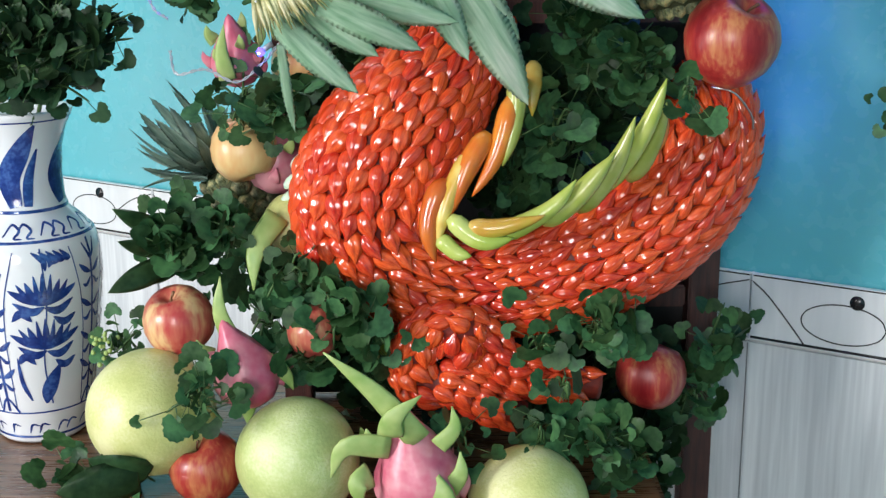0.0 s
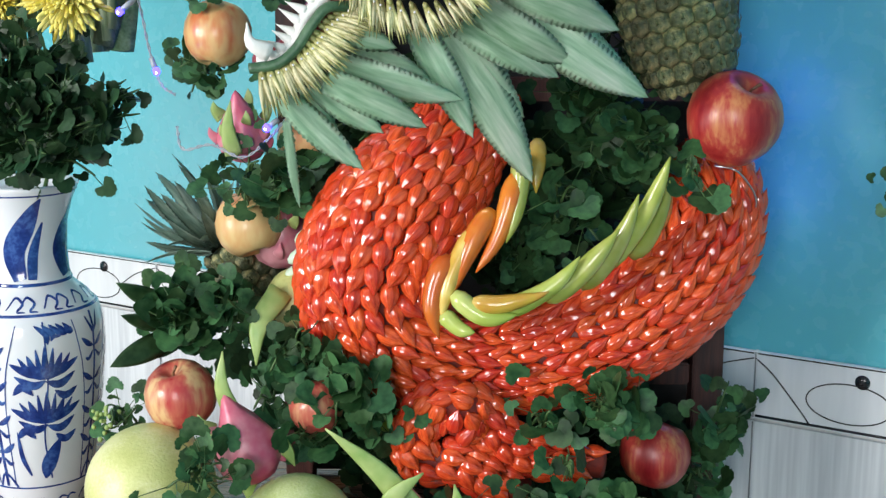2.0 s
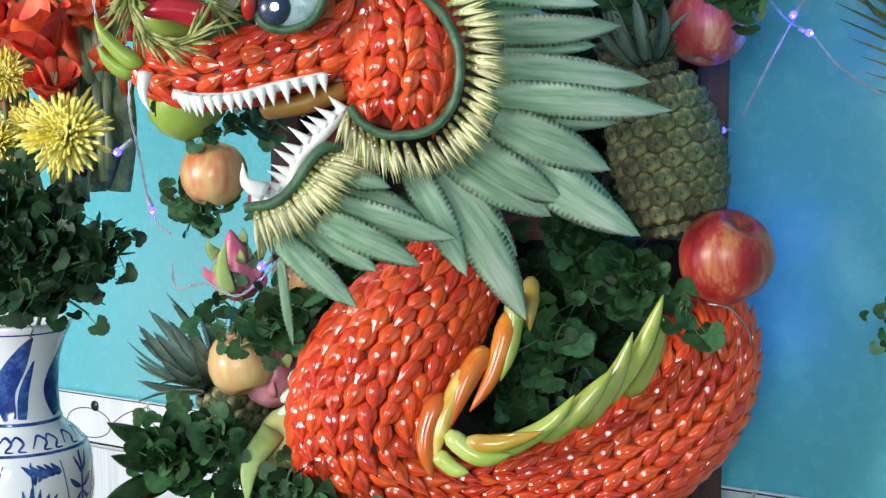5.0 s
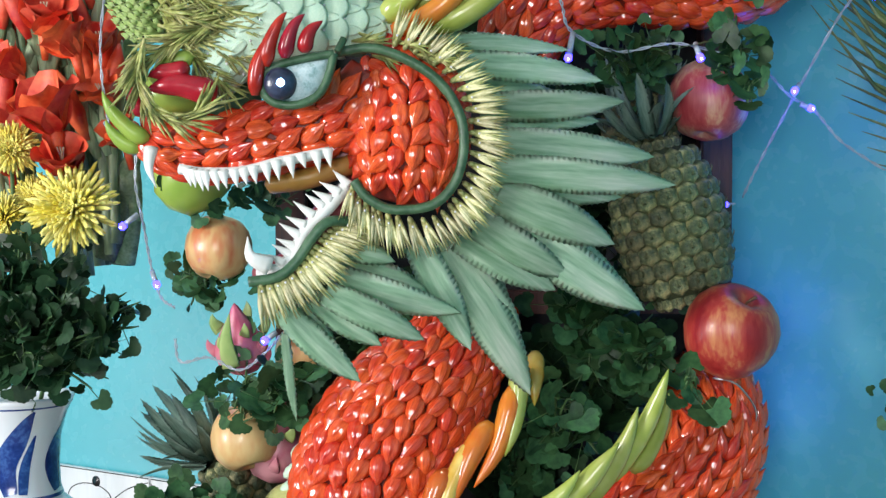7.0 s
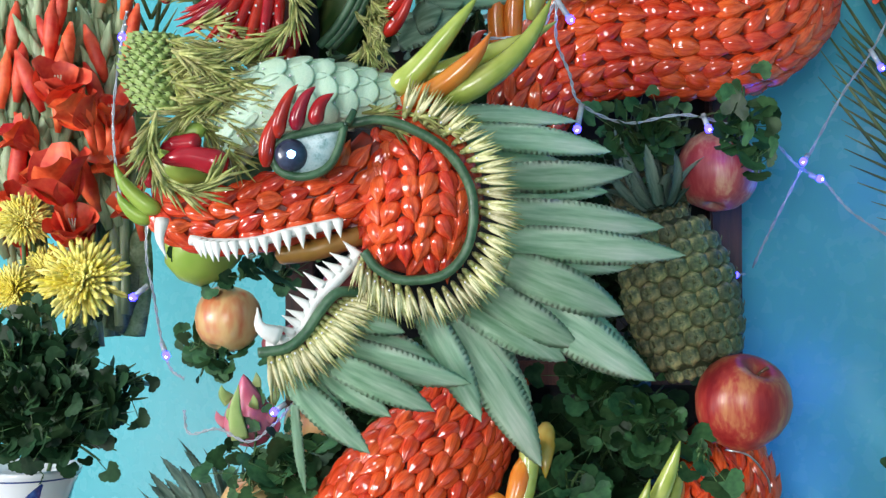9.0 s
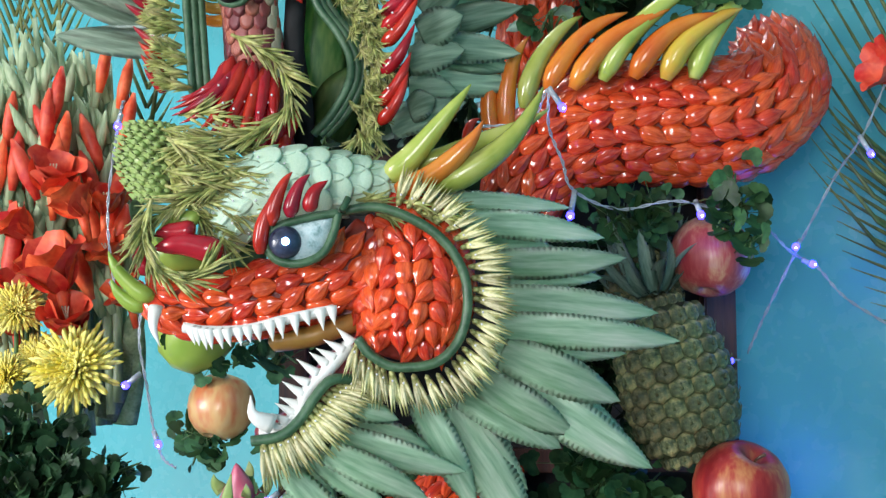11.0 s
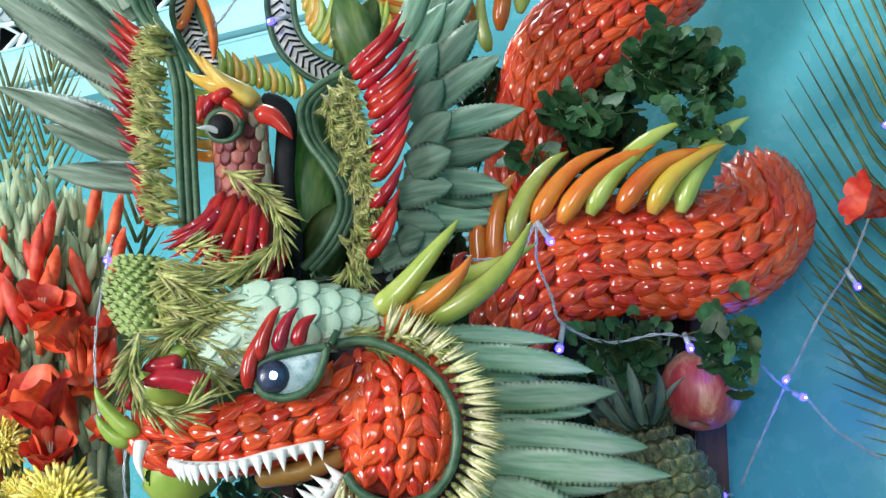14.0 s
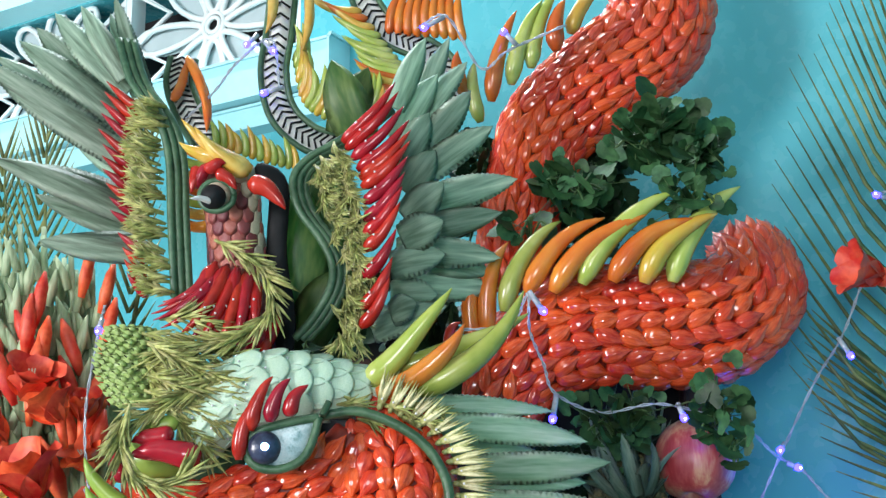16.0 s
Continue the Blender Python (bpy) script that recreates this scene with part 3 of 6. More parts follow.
def fringe(parent, pts, centre, n, L, out=0.0, push=(0, 0, 0)):
    """Tufts set along a line, pointing away from a centre."""
    P = smooth_path(pts, 12)
    for k in range(n):
        p = Vector(P[min(len(P) - 1, round((k + 0.5) / n * (len(P) - 1)))][:3])
        d = (p - Vector(centre)) + Vector(push)
        d.y = -0.02
        s = L * random.uniform(0.9, 1.12)
        o = piece("fringe_tuft", random.choice(TUFTS), aim(p + Vector((0, -0.002, 0)), d, FRONT + Vector((random.uniform(-.2, .2), 0, 0)), s * 0.62, s, s * 0.7), parent)
        piece("pin", PINH, Matrix.Translation(p + d.normalized() * 0.006 + FRONT * 0.009), parent)


def needles(parent, c, direction, n, L, size, spread=0.6, name="needle_tuft", mat_=None, r=0.0015):
    """Feathery tufts of straw-green needles strewn round a point, lying along a direction."""
    D = Vector(direction).normalized()
    for _ in range(max(2, n // 7)):
        bm = bmesh.new()
        p = Vector(c) + Vector((random.gauss(0, size[0]), random.gauss(0, size[1]), random.gauss(0, size[2])))
        d = (D + Vector((random.gauss(0, spread * .8), random.gauss(-0.2, spread * 0.4), random.gauss(0, spread * .8)))).normalized()
        x = d.cross(FRONT).normalized()
        bend = random.uniform(-0.25, 0.25)
        for k in range(8):
            u = (k / 7 - 0.5) * 2
            l = L * random.uniform(0.65, 1.05)
            q = p + d * (L * 0.22 * random.random())
            z = FRONT * random.uniform(-0.1, 0.28)
            e = (d + x * (0.36 * u + bend) + z).normalized()
            tube(bm, [q, q + (d + x * 0.15 * u + z * 0.6).normalized() * l * 0.5, q + e * l], [r * 0.7, r, r * 0.1], 5, 0.6)
        part(name, bm, mat_ or M_NEEDLE, parent)


def strand(parent, pts, L=0.020, gap=0.0016, r=0.0015):
    """A strand of soft needles: a thin stem with needles set all round its front, leaning forwards."""
    P = smooth_path(pts, 14)
    part("strand_stem", tube(bmesh.new(), P, 0.0016, 5), M_NEEDLE, parent)
    bm = bmesh.new()
    run = 0.0
    for i in range(1, len(P)):
        a, b = Vector(P[i - 1]), Vector(P[i])
        run += (b - a).length
        t = (b - a).normalized()
        x = t.cross(FRONT).normalized()
        while run > gap:
            run -= gap
            u = random.uniform(-1.5, 1.5)
            d = (t * random.uniform(0.75, 1.15) + x * math.sin(u) * 0.75 + FRONT * math.cos(u) * 0.45).normalized()
            l = L * random.uniform(0.7, 1.15)
            tube(bm, [b, b + d * l * 0.5 + t * l * 0.04, b + d * l + t * l * 0.14], [r * 0.7, r, r * 0.12], 5, 0.6)
    part("needle_strand", bm, M_NEEDLE, parent)


# ---------------------------------------------------------------- foliage


def leaflet(vs, fs, m, s):
    """A small flat leaf of three rounded lobes with a scalloped edge, into shared lists."""
    b = len(vs)
    vs.append(m @ Vector((0, 0, 0)))
    n = 23
    fold = random.uniform(-0.10, 0.22)
    for k in range(n):
        a = radians(-138 + 276 * k / (n - 1))
        r = s * (0.70 + 0.30 * abs(math.cos(1.5 * a)) ** 0.55 + (0.035 if k % 2 else -0.035))
        vs.append(m @ Vector((r * math.sin(a) * 0.98, s * 0.28 + r * math.cos(a) * 0.85, s * fold * abs(math.sin(a)) - s * 0.12 * max(0, math.cos(a)) + s * random.uniform(-.02, .02))))
    vs.append(m @ Vector((0, s * 0.35, -s * 0.03)))
    for k in range(n - 1):
        fs.append((b + n + 1, b + 1 + k + 1, b + 1 + k))
    fs.append((b, b + n + 1, b + 1))
    fs.append((b, b + n, b + n + 1))


def bunch(c, r, n=90, s=0.0095, label="sprigs of dark green lobed leaves tucked between fruit", deep=False, sprigs=7, name="leaf_bunch", droop=0.0, hang=None):
    """A loose bunch of sprigs: thin stems that fan from a point, each with lobed leaves."""
    c = Vector(c)
    if not deep:
        n, s = round(n * 0.66), s * 1.06
    root = c + Vector((0, r[1] * 0.7, -r[2] * 0.35)) if hang is None else Vector(hang)
    ob = thing(name, root, label, "foliage", "leaf bunches")
    vs, fs = [], []
    stems = bmesh.new()
    for k in range(sprigs):
        while True:
            q = Vector((random.uniform(-1, 1), random.uniform(-1, 0.7), random.uniform(-1, 1)))
            if q.length < 1:
                break
        tip = c + Vector((q.x * r[0], q.y * r[1], q.z * r[2]))
        mid = (root + tip) / 2 + Vector((0, -0.01, 0.012))
        path = smooth_path([root, mid, tip], 5)
        tube(stems, path, [0.0012] * (len(path) - 1) + [0.0005], 4)
        for i in range(n // sprigs):
            t = random.uniform(0.25, 1.0)
            p = Vector(path[int(t * (len(path) - 1))])
            off = Vector((random.gauss(0, 1), random.gauss(-0.2, 0.8), random.gauss(0, 1))) * s * 1.15
            d = (off + (tip - root) * 0.15 + Vector((0, 0, -droop * s))).normalized()
            nrm = Vector((random.gauss(0, 0.45), -0.8 + random.gauss(0, 0.3), 0.45 + random.gauss(0, 0.4)))
            leaflet(vs, fs, aim(p + off, d, nrm), s * random.uniform(0.6, 1.5))
            if i % 2 == 0:
                tube(stems, [p, p + off], 0.0005, 3)
    me = bpy.data.meshes.new("leaves")
    me.from_pydata(vs, [], fs)
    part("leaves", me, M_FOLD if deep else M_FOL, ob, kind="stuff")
    part("stem", stems, M_STEM, ob, kind="stuff")
    return ob


# ---------------------------------------------------------------- fruit


def apple(c, r, mat_=None, axis=(0.1, -0.2, 1), label="red apple in the fruit arrangement", stalk=True):
    ob = thing("apple", Vector(c) - Vector((0, 0, r)), label, "apple", "apples")
    M = Matrix.Translation(c) @ Vector((0, 0, 1)).rotation_difference(Vector(axis)).to_matrix().to_4x4()
    prof = [(0, 0.62), (0.08, 0.65), (0.20, 0.80), (0.36, 0.90), (0.56, 0.87), (0.78, 0.68), (0.94, 0.40), (1.0, 0.08), (0.96, -0.25), (0.82, -0.56), (0.60, -0.79),
            (0.36, -0.90), (0.20, -0.88), (0.08, -0.80), (0, -0.78)]
    part("body", lathe(bmesh.new(), [(a * r, b * r) for a, b in prof], 32, M, lambda a, z: 1 + 0.018 * math.cos(5 * a) * (1 - z / r)), mat_ or M_APPLE, ob)
    if stalk:
        part("stalk", tube(bmesh.new(), [M @ Vector((0, 0, r * 0.60)), M @ Vector((r * 0.04, 0, r * 0.8)), M @ Vector((r * 0.16, 0, r * 0.98))], [r * 0.03, r * 0.03, r * 0.045], 6), M_WOOD, ob)
    return ob


def pomelo(c, r, mat_=None, axis=(0, -0.2, 1), label="yellow-green pomelo with pitted rind", tall=0.97):
    ob = thing("pomelo", Vector(c) - Vector((0, 0, r)), label, "pomelo", "pomelos")
    M = Matrix.Translation(c) @ Vector((0, 0, 1)).rotation_difference(Vector(axis)).to_matrix().to_4x4()
    prof = [(math.sin(a) * r * (1 - 0.05 * max(0, math.cos(a))), math.cos(a) * r * tall - (0.035 * r if k in (0, 24) else 0)) for k, a in enumerate(math.pi * i / 24 for i in range(25))]
    prof[0], prof[-1] = (0, prof[0][1]), (0, prof[-1][1])
    part("rind", lathe(bmesh.new(), prof, 40, M, lambda a, z: 1 + 0.012 * math.sin(3 * a + 1) + 0.008 * math.sin(7 * a)), mat_ or M_POM, ob)
    part("stem_scar", lathe(bmesh.new(), [(0.0, r * tall - r * 0.028), (r * 0.05, r * tall - r * 0.024), (r * 0.06, r * tall * 0.95)], 8, M), M_STEM, ob)
    return ob


def fruit_scale(parent, a, b, w, curl, mat_=None):
    """A fleshy tapering scale of a dragon fruit, from a to b, curled outwards."""
    a, b = Vector(a), Vector(b)
    P = smooth_path([a, (a + b) / 2 + Vector(curl), b], 5)
    n = len(P)
    part("scale", tube(bmesh.new(), P, [w * max(0.08, 1 - (k / (n - 1)) ** 2.4) * (1.05 - 0.2 * k / n) for k in range(n)], 10, 0.26), mat_ or M_DSCALE, parent)


def dragonfruit(c, r, axis, label="pink dragon fruit with green scale tips", few=13):
    ob = thing("dragon_fruit", Vector(c) - Vector((0, 0, r)), label, "dragon fruit", "dragon fruits")
    A = Vector(axis).normalized()
    M = Matrix.Translation(c) @ Vector((0, 0, 1)).rotation_difference(A).to_matrix().to_4x4()
    prof = [(0, 1.72), (0.14, 1.55), (0.30, 1.22), (0.60, 0.74), (0.90, 0.2), (1.0, -0.2), (0.9, -0.62), (0.66, -0.95), (0.35, -1.12), (0, -1.16)]
    part("body", lathe(bmesh.new(), [(a * r, b * r) for a, b in prof], 22, M, lambda a, z: 1 + 0.05 * math.cos(6 * a + z * 90)), M_DFRUIT, ob)
    for k in range(0, 13, 1 if few > 6 else 3):
        a = k * 2.399
        h = -0.75 + 1.65 * k / 12
        rr = math.sqrt(max(0.05, 1 - (h / 1.35) ** 2))
        base = M @ Vector((rr * r * 0.9 * math.cos(a), rr * r * 0.9 * math.sin(a), h * r))
        tip = M @ Vector((rr * r * 1.22 * math.cos(a), rr * r * 1.22 * math.sin(a), (h + 0.62) * r))
        fruit_scale(ob, base, tip, r * 0.20, (M.to_3x3() @ Vector((math.cos(a), math.sin(a), 0))) * r * 0.10, M_DFRUIT if k < 7 else M_DSCALE)
    return ob


def pineapple(base, axis, L, r, label="ripe pineapple with green-brown eyes", crown=0.0, n_crown=26):
    ob = thing("pineapple", base, label, "pineapple", "pineapples")
    A = Vector(axis).normalized()
    M = Matrix.Translation(base) @ Vector((0, 0, 1)).rotation_difference(A).to_matrix().to_4x4()
    prof = [(0, 0.0), (0.45, 0.015), (0.74, 0.09), (0.92, 0.25), (1.0, 0.46), (0.94, 0.68), (0.76, 0.86), (0.46, 0.965), (0, 1.0)]
    part("core", lathe(bmesh.new(), [(a * r * 0.90, b * L) for a, b in prof], 20, M), M_PINEC, ob)
    eye = bmesh.new()
    lathe(eye, [(0, 0.36), (0.16, 0.34), (0.30, 0.44), (0.62, 0.38), (0.90, 0.14), (1.0, -0.35)], 6, pose(0, 0, 0, 0, 0, 30))
    tube(eye, [(0, -0.15, 0.42), (0, 0.2, 0.60), (0, 0.5, 0.56)], [0.13, 0.10, 0.01], 5, 0.5)
    me = mesh_of(eye, "fruit_eye", M_PINE, True)
    rows = max(5, round(L / 0.0165))
    per = max(8, round(2 * math.pi * r / 0.0220))
    for j in range(rows):
        h = (j + 0.5) / rows
        k = int(np.searchsorted([b for _, b in prof], h))
        (r0, h0), (r1, h1) = prof[k - 1], prof[k]
        rr = (r0 + (r1 - r0) * (h - h0) / (h1 - h0)) * r
        for i in range(per):
            a = 2 * math.pi * (i + 0.5 * (j % 2)) / per
            nrm = M.to_3x3() @ Vector((math.cos(a), math.sin(a), -(r1 - r0) * r / ((h1 - h0) * L)))
            s = 2 * math.pi * rr / per * 0.57
            sy = min(s * 1.15, L / rows * 0.70)
            piece("fruit_eye", me, aim(M @ Vector((rr * 0.93 * math.cos(a), rr * 0.93 * math.sin(a), h * L)), A, nrm, s, sy, s * 1.05), ob)
    for k in range(n_crown if crown else 0):
        a = k * 2.399
        u = k / n_crown
        b0 = M @ Vector((r * 0.22 * math.cos(a), r * 0.22 * math.sin(a), L + 0.06 * crown * u))
        t0 = M @ Vector((crown * (0.75 - 0.5 * u) * math.cos(a), crown * (0.75 - 0.5 * u) * math.sin(a), L + crown * (0.25 + 0.8 * u)))
        spiny(ob, b0, t0, 0.0055, 0.006, M.to_3x3() @ Vector((math.cos(a), math.sin(a), 0.8)), True, M_CROWN, "crown_leaf", 0.4)
    return ob

# ---------------------------------------------------------------- the body of pods: lower coil
body = thing("coil_carving", (0.083, 1.200, 0.994), "coiled dragon body of glossy red chilli pods", "vegetable carving", "body coils")


def hw(p, w):
    return (*p, w * UNIT)


coil(body, [hw((0.030, 1.190, 1.409), 80), hw((0.011, 1.180, 1.364), 92), hw((-0.029, 1.165, 1.312), 128), hw((-0.059, 1.160, 1.258), 140), hw((-0.063, 1.160, 1.210), 132), hw((-0.028, 1.165, 1.170), 112),
            hw((0.036, 1.170, 1.151), 92), hw((0.106, 1.170, 1.163), 98), hw((0.176, 1.175, 1.196), 112), hw((0.229, 1.185, 1.240), 108), hw((0.258, 1.200, 1.286), 86), hw((0.258, 1.225, 1.322), 74), hw((0.247, 1.265, 1.345), 60)],
     rows=15, step=0.0205)
leg = thing("coil_carving", (0.038, 1.200, 0.994), "short leg of dark red chilli pods", "vegetable carving", "body coils")
# a knot of pods, and two strands that run on from it
coil(leg, [hw((0.012, 1.128, 1.098), 34), hw((0.018, 1.126, 1.122), 36), hw((-0.010, 1.128, 1.126), 36), hw((-0.026, 1.130, 1.100), 36), hw((-0.022, 1.130, 1.072), 36), hw((0.012, 1.130, 1.068), 36), hw((0.044, 1.132, 1.050), 34), hw((0.076, 1.136, 1.036), 28)], rows=4, step=0.0185, span=95, most=120)
coil(leg, [hw((0.020, 1.134, 1.128), 34), hw((0.044, 1.136, 1.104), 36), hw((0.066, 1.140, 1.078), 36), hw((0.104, 1.144, 1.066), 34), hw((0.150, 1.150, 1.058), 28)], rows=4, step=0.0185, span=95, most=120)
coil(leg, [hw((0.008, 1.140, 1.094), 40), hw((0.040, 1.142, 1.078), 40), hw((0.078, 1.146, 1.050), 32)], rows=4, step=0.0185, span=90, most=80)
rope(body, [(0.247, 1.170, 1.341), (0.266, 1.160, 1.337), (0.285, 1.170, 1.315), (0.292, 1.190, 1.293)], 0.0009, M_STEEL, "wire")

# upper coils
upper = thing("coil_carving", (0.203, 1.250, 1.667), "upper coil of glossy red chilli pods, bent back", "vegetable carving", "body coils")
coil(upper, [hw((0.069, 1.200, 1.650), 70), hw((0.093, 1.200, 1.693), 88), hw((0.148, 1.200, 1.721), 100), hw((0.213, 1.200, 1.724), 106), hw((0.273, 1.205, 1.730), 108), hw((0.319, 1.220, 1.760), 90),
             hw((0.327, 1.250, 1.802), 76), hw((0.321, 1.282, 1.830), 60)], rows=11, step=0.0225, lift=0.17)
top = thing("coil_carving", (0.132, 1.280, 1.845), "topmost coil of red chilli pods against the wall", "vegetable carving", "body coils")
coil(top, [hw((0.086, 1.255, 1.772), 68), hw((0.092, 1.252, 1.825), 74), hw((0.104, 1.250, 1.884), 78), hw((0.129, 1.250, 1.942), 92), hw((0.184, 1.250, 1.994), 100), hw((0.243, 1.255, 2.047), 104), hw((0.253, 1.270, 2.132), 100), hw((0.218, 1.280, 2.206), 90)],
     rows=13, step=0.0205, lift=0.17)

# crests of chillies
for a, b, r, m, bx, bz in (
        ((0.083, 1.150, 1.367), (0.081, 1.130, 1.322), 17, M_CHY, 0.0, 0), ((0.067, 1.130, 1.355), (0.054, 1.110, 1.280), 19, M_CHG, 0.004, 0), ((0.062, 1.125, 1.340), (0.027, 1.105, 1.254), 20, M_CHO, 0.006, -0.003),
        ((0.042, 1.120, 1.309), (0.009, 1.100, 1.240), 21, M_CHO, -0.003, 0.002), ((0.027, 1.115, 1.292), (-0.003, 1.095, 1.213), 19, M_CHY, -0.006, 0), ((0.005, 1.110, 1.268), (-0.005, 1.095, 1.197), 22, M_CHO, -0.011, 0),
        ((-0.003, 1.100, 1.219), (0.026, 1.085, 1.205), 17, M_CHG, 0, -0.004), ((0.007, 1.095, 1.238), (0.063, 1.085, 1.222), 20, M_CHG, 0, -0.011), ((0.024, 1.090, 1.232), (0.090, 1.080, 1.244), 17, M_CHY, 0, -0.006),
        ((0.049, 1.095, 1.224), (0.117, 1.090, 1.272), 20, M_CHG, 0.004, -0.008), ((0.089, 1.105, 1.230), (0.151, 1.095, 1.296), 22, M_CHG, 0.002, -0.005), ((0.121, 1.120, 1.239), (0.168, 1.100, 1.325), 22, M_CHG, 0.005, -0.006),
        ((0.142, 1.130, 1.253), (0.194, 1.100, 1.358), 21, M_CHG, 0.006, -0.004), ((0.169, 1.140, 1.261), (0.198, 1.120, 1.335), 19, M_CHG, 0.006, 0), ((0.188, 1.140, 1.287), (0.198, 1.130, 1.329), 16, M_CHO, 0.004, 0)):
    chilli(body, a, b, r * UNIT, m, (bx, 0, bz))
for a, b, r, m in (
        ((0.049, 1.170, 1.707), (0.050, 1.160, 1.764), 16, M_CHO), ((0.060, 1.170, 1.718), (0.076, 1.155, 1.795), 17, M_CHO), ((0.075, 1.160, 1.742), (0.125, 1.150, 1.814), 18, M_CHG), ((0.096, 1.155, 1.757), (0.165, 1.140, 1.815), 18, M_CHO),
        ((0.119, 1.150, 1.758), (0.202, 1.130, 1.814), 19, M_CHO), ((0.146, 1.150, 1.765), (0.229, 1.130, 1.836), 20, M_CHG), ((0.174, 1.150, 1.767), (0.246, 1.130, 1.811), 20, M_CHO), ((0.203, 1.150, 1.766), (0.267, 1.130, 1.814), 20, M_CHY),
        ((0.230, 1.155, 1.767), (0.292, 1.140, 1.844), 21, M_CHG), ((0.030, 1.170, 1.686), (0.031, 1.160, 1.722), 12, M_CHR)):
    chilli(upper, Vector(a) + Vector((-0.004, -0.004, -0.012)), b, r * UNIT * 1.06, m, (-0.008, 0, 0.010))
for a, b, r, m in (((0.054, 1.190, 1.927), (0.049, 1.180, 1.985), 15, M_CHG), ((0.065, 1.190, 1.948), (0.091, 1.175, 2.037), 17, M_CHO), ((0.085, 1.190, 1.965), (0.117, 1.175, 2.049), 17, M_CHG), ((0.105, 1.190, 1.983), (0.132, 1.175, 2.061), 17, M_CHG),
                   ((0.130, 1.180, 1.997), (0.139, 1.170, 2.046), 18, M_CHO), ((0.145, 1.185, 2.017), (0.180, 1.175, 2.067), 17, M_CHY), ((0.043, 1.190, 1.948), (0.032, 1.180, 1.997), 15, M_CHO)):
    chilli(top, a, b, r * UNIT, m, (-0.005, 0, 0.004))
# pale seed row along the outer edge of the lower coil
seed = mesh_of(ball(bmesh.new(), (0, 0, 0), 1, 10), "pale_seed", M_PALE)
for p in ((-0.041, 1.170, 1.355), (-0.064, 1.170, 1.340), (-0.087, 1.170, 1.327), (-0.107, 1.170, 1.312), (-0.119, 1.170, 1.293), (-0.131, 1.170, 1.275), (-0.138, 1.170, 1.256), (-0.143, 1.180, 1.238)):
    piece("pale_seed", seed, aim(p, (0.7, 0, 0.6), FRONT, 0.006, 0.011, 0.006), body)

# ---------------------------------------------------------------- dragon head
head = thing("dragon_carving", (-0.041, 1.100, 1.457), "dragon head of red pods, green leaf mane and white carved teeth", "vegetable carving")
HY = 1.075
coil(head, [hw((-0.249, 1.075, 1.566), 22), hw((-0.233, 1.072, 1.549), 36), hw((-0.203, 1.070, 1.545), 46), hw((-0.174, 1.070, 1.548), 50), hw((-0.141, 1.070, 1.556), 54), hw((-0.108, 1.070, 1.566), 52), hw((-0.078, 1.072, 1.582), 56), hw((-0.058, 1.074, 1.606), 50)],
     flat=0.7, rows=6, step=0.0205, span=95, most=130, loose=16)
coil(head, [hw((-0.056, 1.077, 1.622), 48), hw((-0.034, 1.070, 1.602), 76), hw((-0.026, 1.065, 1.570), 88), hw((-0.030, 1.066, 1.536), 84), hw((-0.036, 1.075, 1.505), 56)],
     flat=0.6, rows=10, step=0.0175, tilt=24, span=100, most=170, loose=24)
rope(head, [(-0.086, 1.036, 1.622), (-0.055, 1.036, 1.625), (-0.023, 1.036, 1.613), (0.000, 1.036, 1.595), (0.014, 1.036, 1.571), (0.017, 1.036, 1.546), (0.012, 1.036, 1.522), (0.000, 1.036, 1.505), (-0.016, 1.036, 1.497), (-0.043, 1.036, 1.496), (-0.062, 1.036, 1.506), (-0.072, 1.036, 1.519)], 0.0042)
fringe(head, [(-0.043, 1.050, 1.632), (-0.018, 1.048, 1.622), (0.007, 1.046, 1.602), (0.020, 1.046, 1.579), (0.024, 1.046, 1.551), (0.021, 1.046, 1.524), (0.010, 1.048, 1.503), (-0.009, 1.050, 1.488), (-0.039, 1.050, 1.489), (-0.060, 1.050, 1.498), (-0.076, 1.050, 1.517)],
       (-0.044, 1.060, 1.561), 31, 0.033, push=(0.016, 0, -0.014))
fringe(head, [(-0.080, 1.055, 1.486), (-0.097, 1.050, 1.473), (-0.110, 1.045, 1.457), (-0.128, 1.042, 1.443), (-0.151, 1.040, 1.434)], (-0.145, 1.050, 1.482), 15, 0.039, push=(0.02, 0, -0.02))
needles(head, (-0.039, 1.050, 1.630), (0.8, 0, -0.25), 70, 0.03, (0.022, 0.004, 0.006), 0.25)
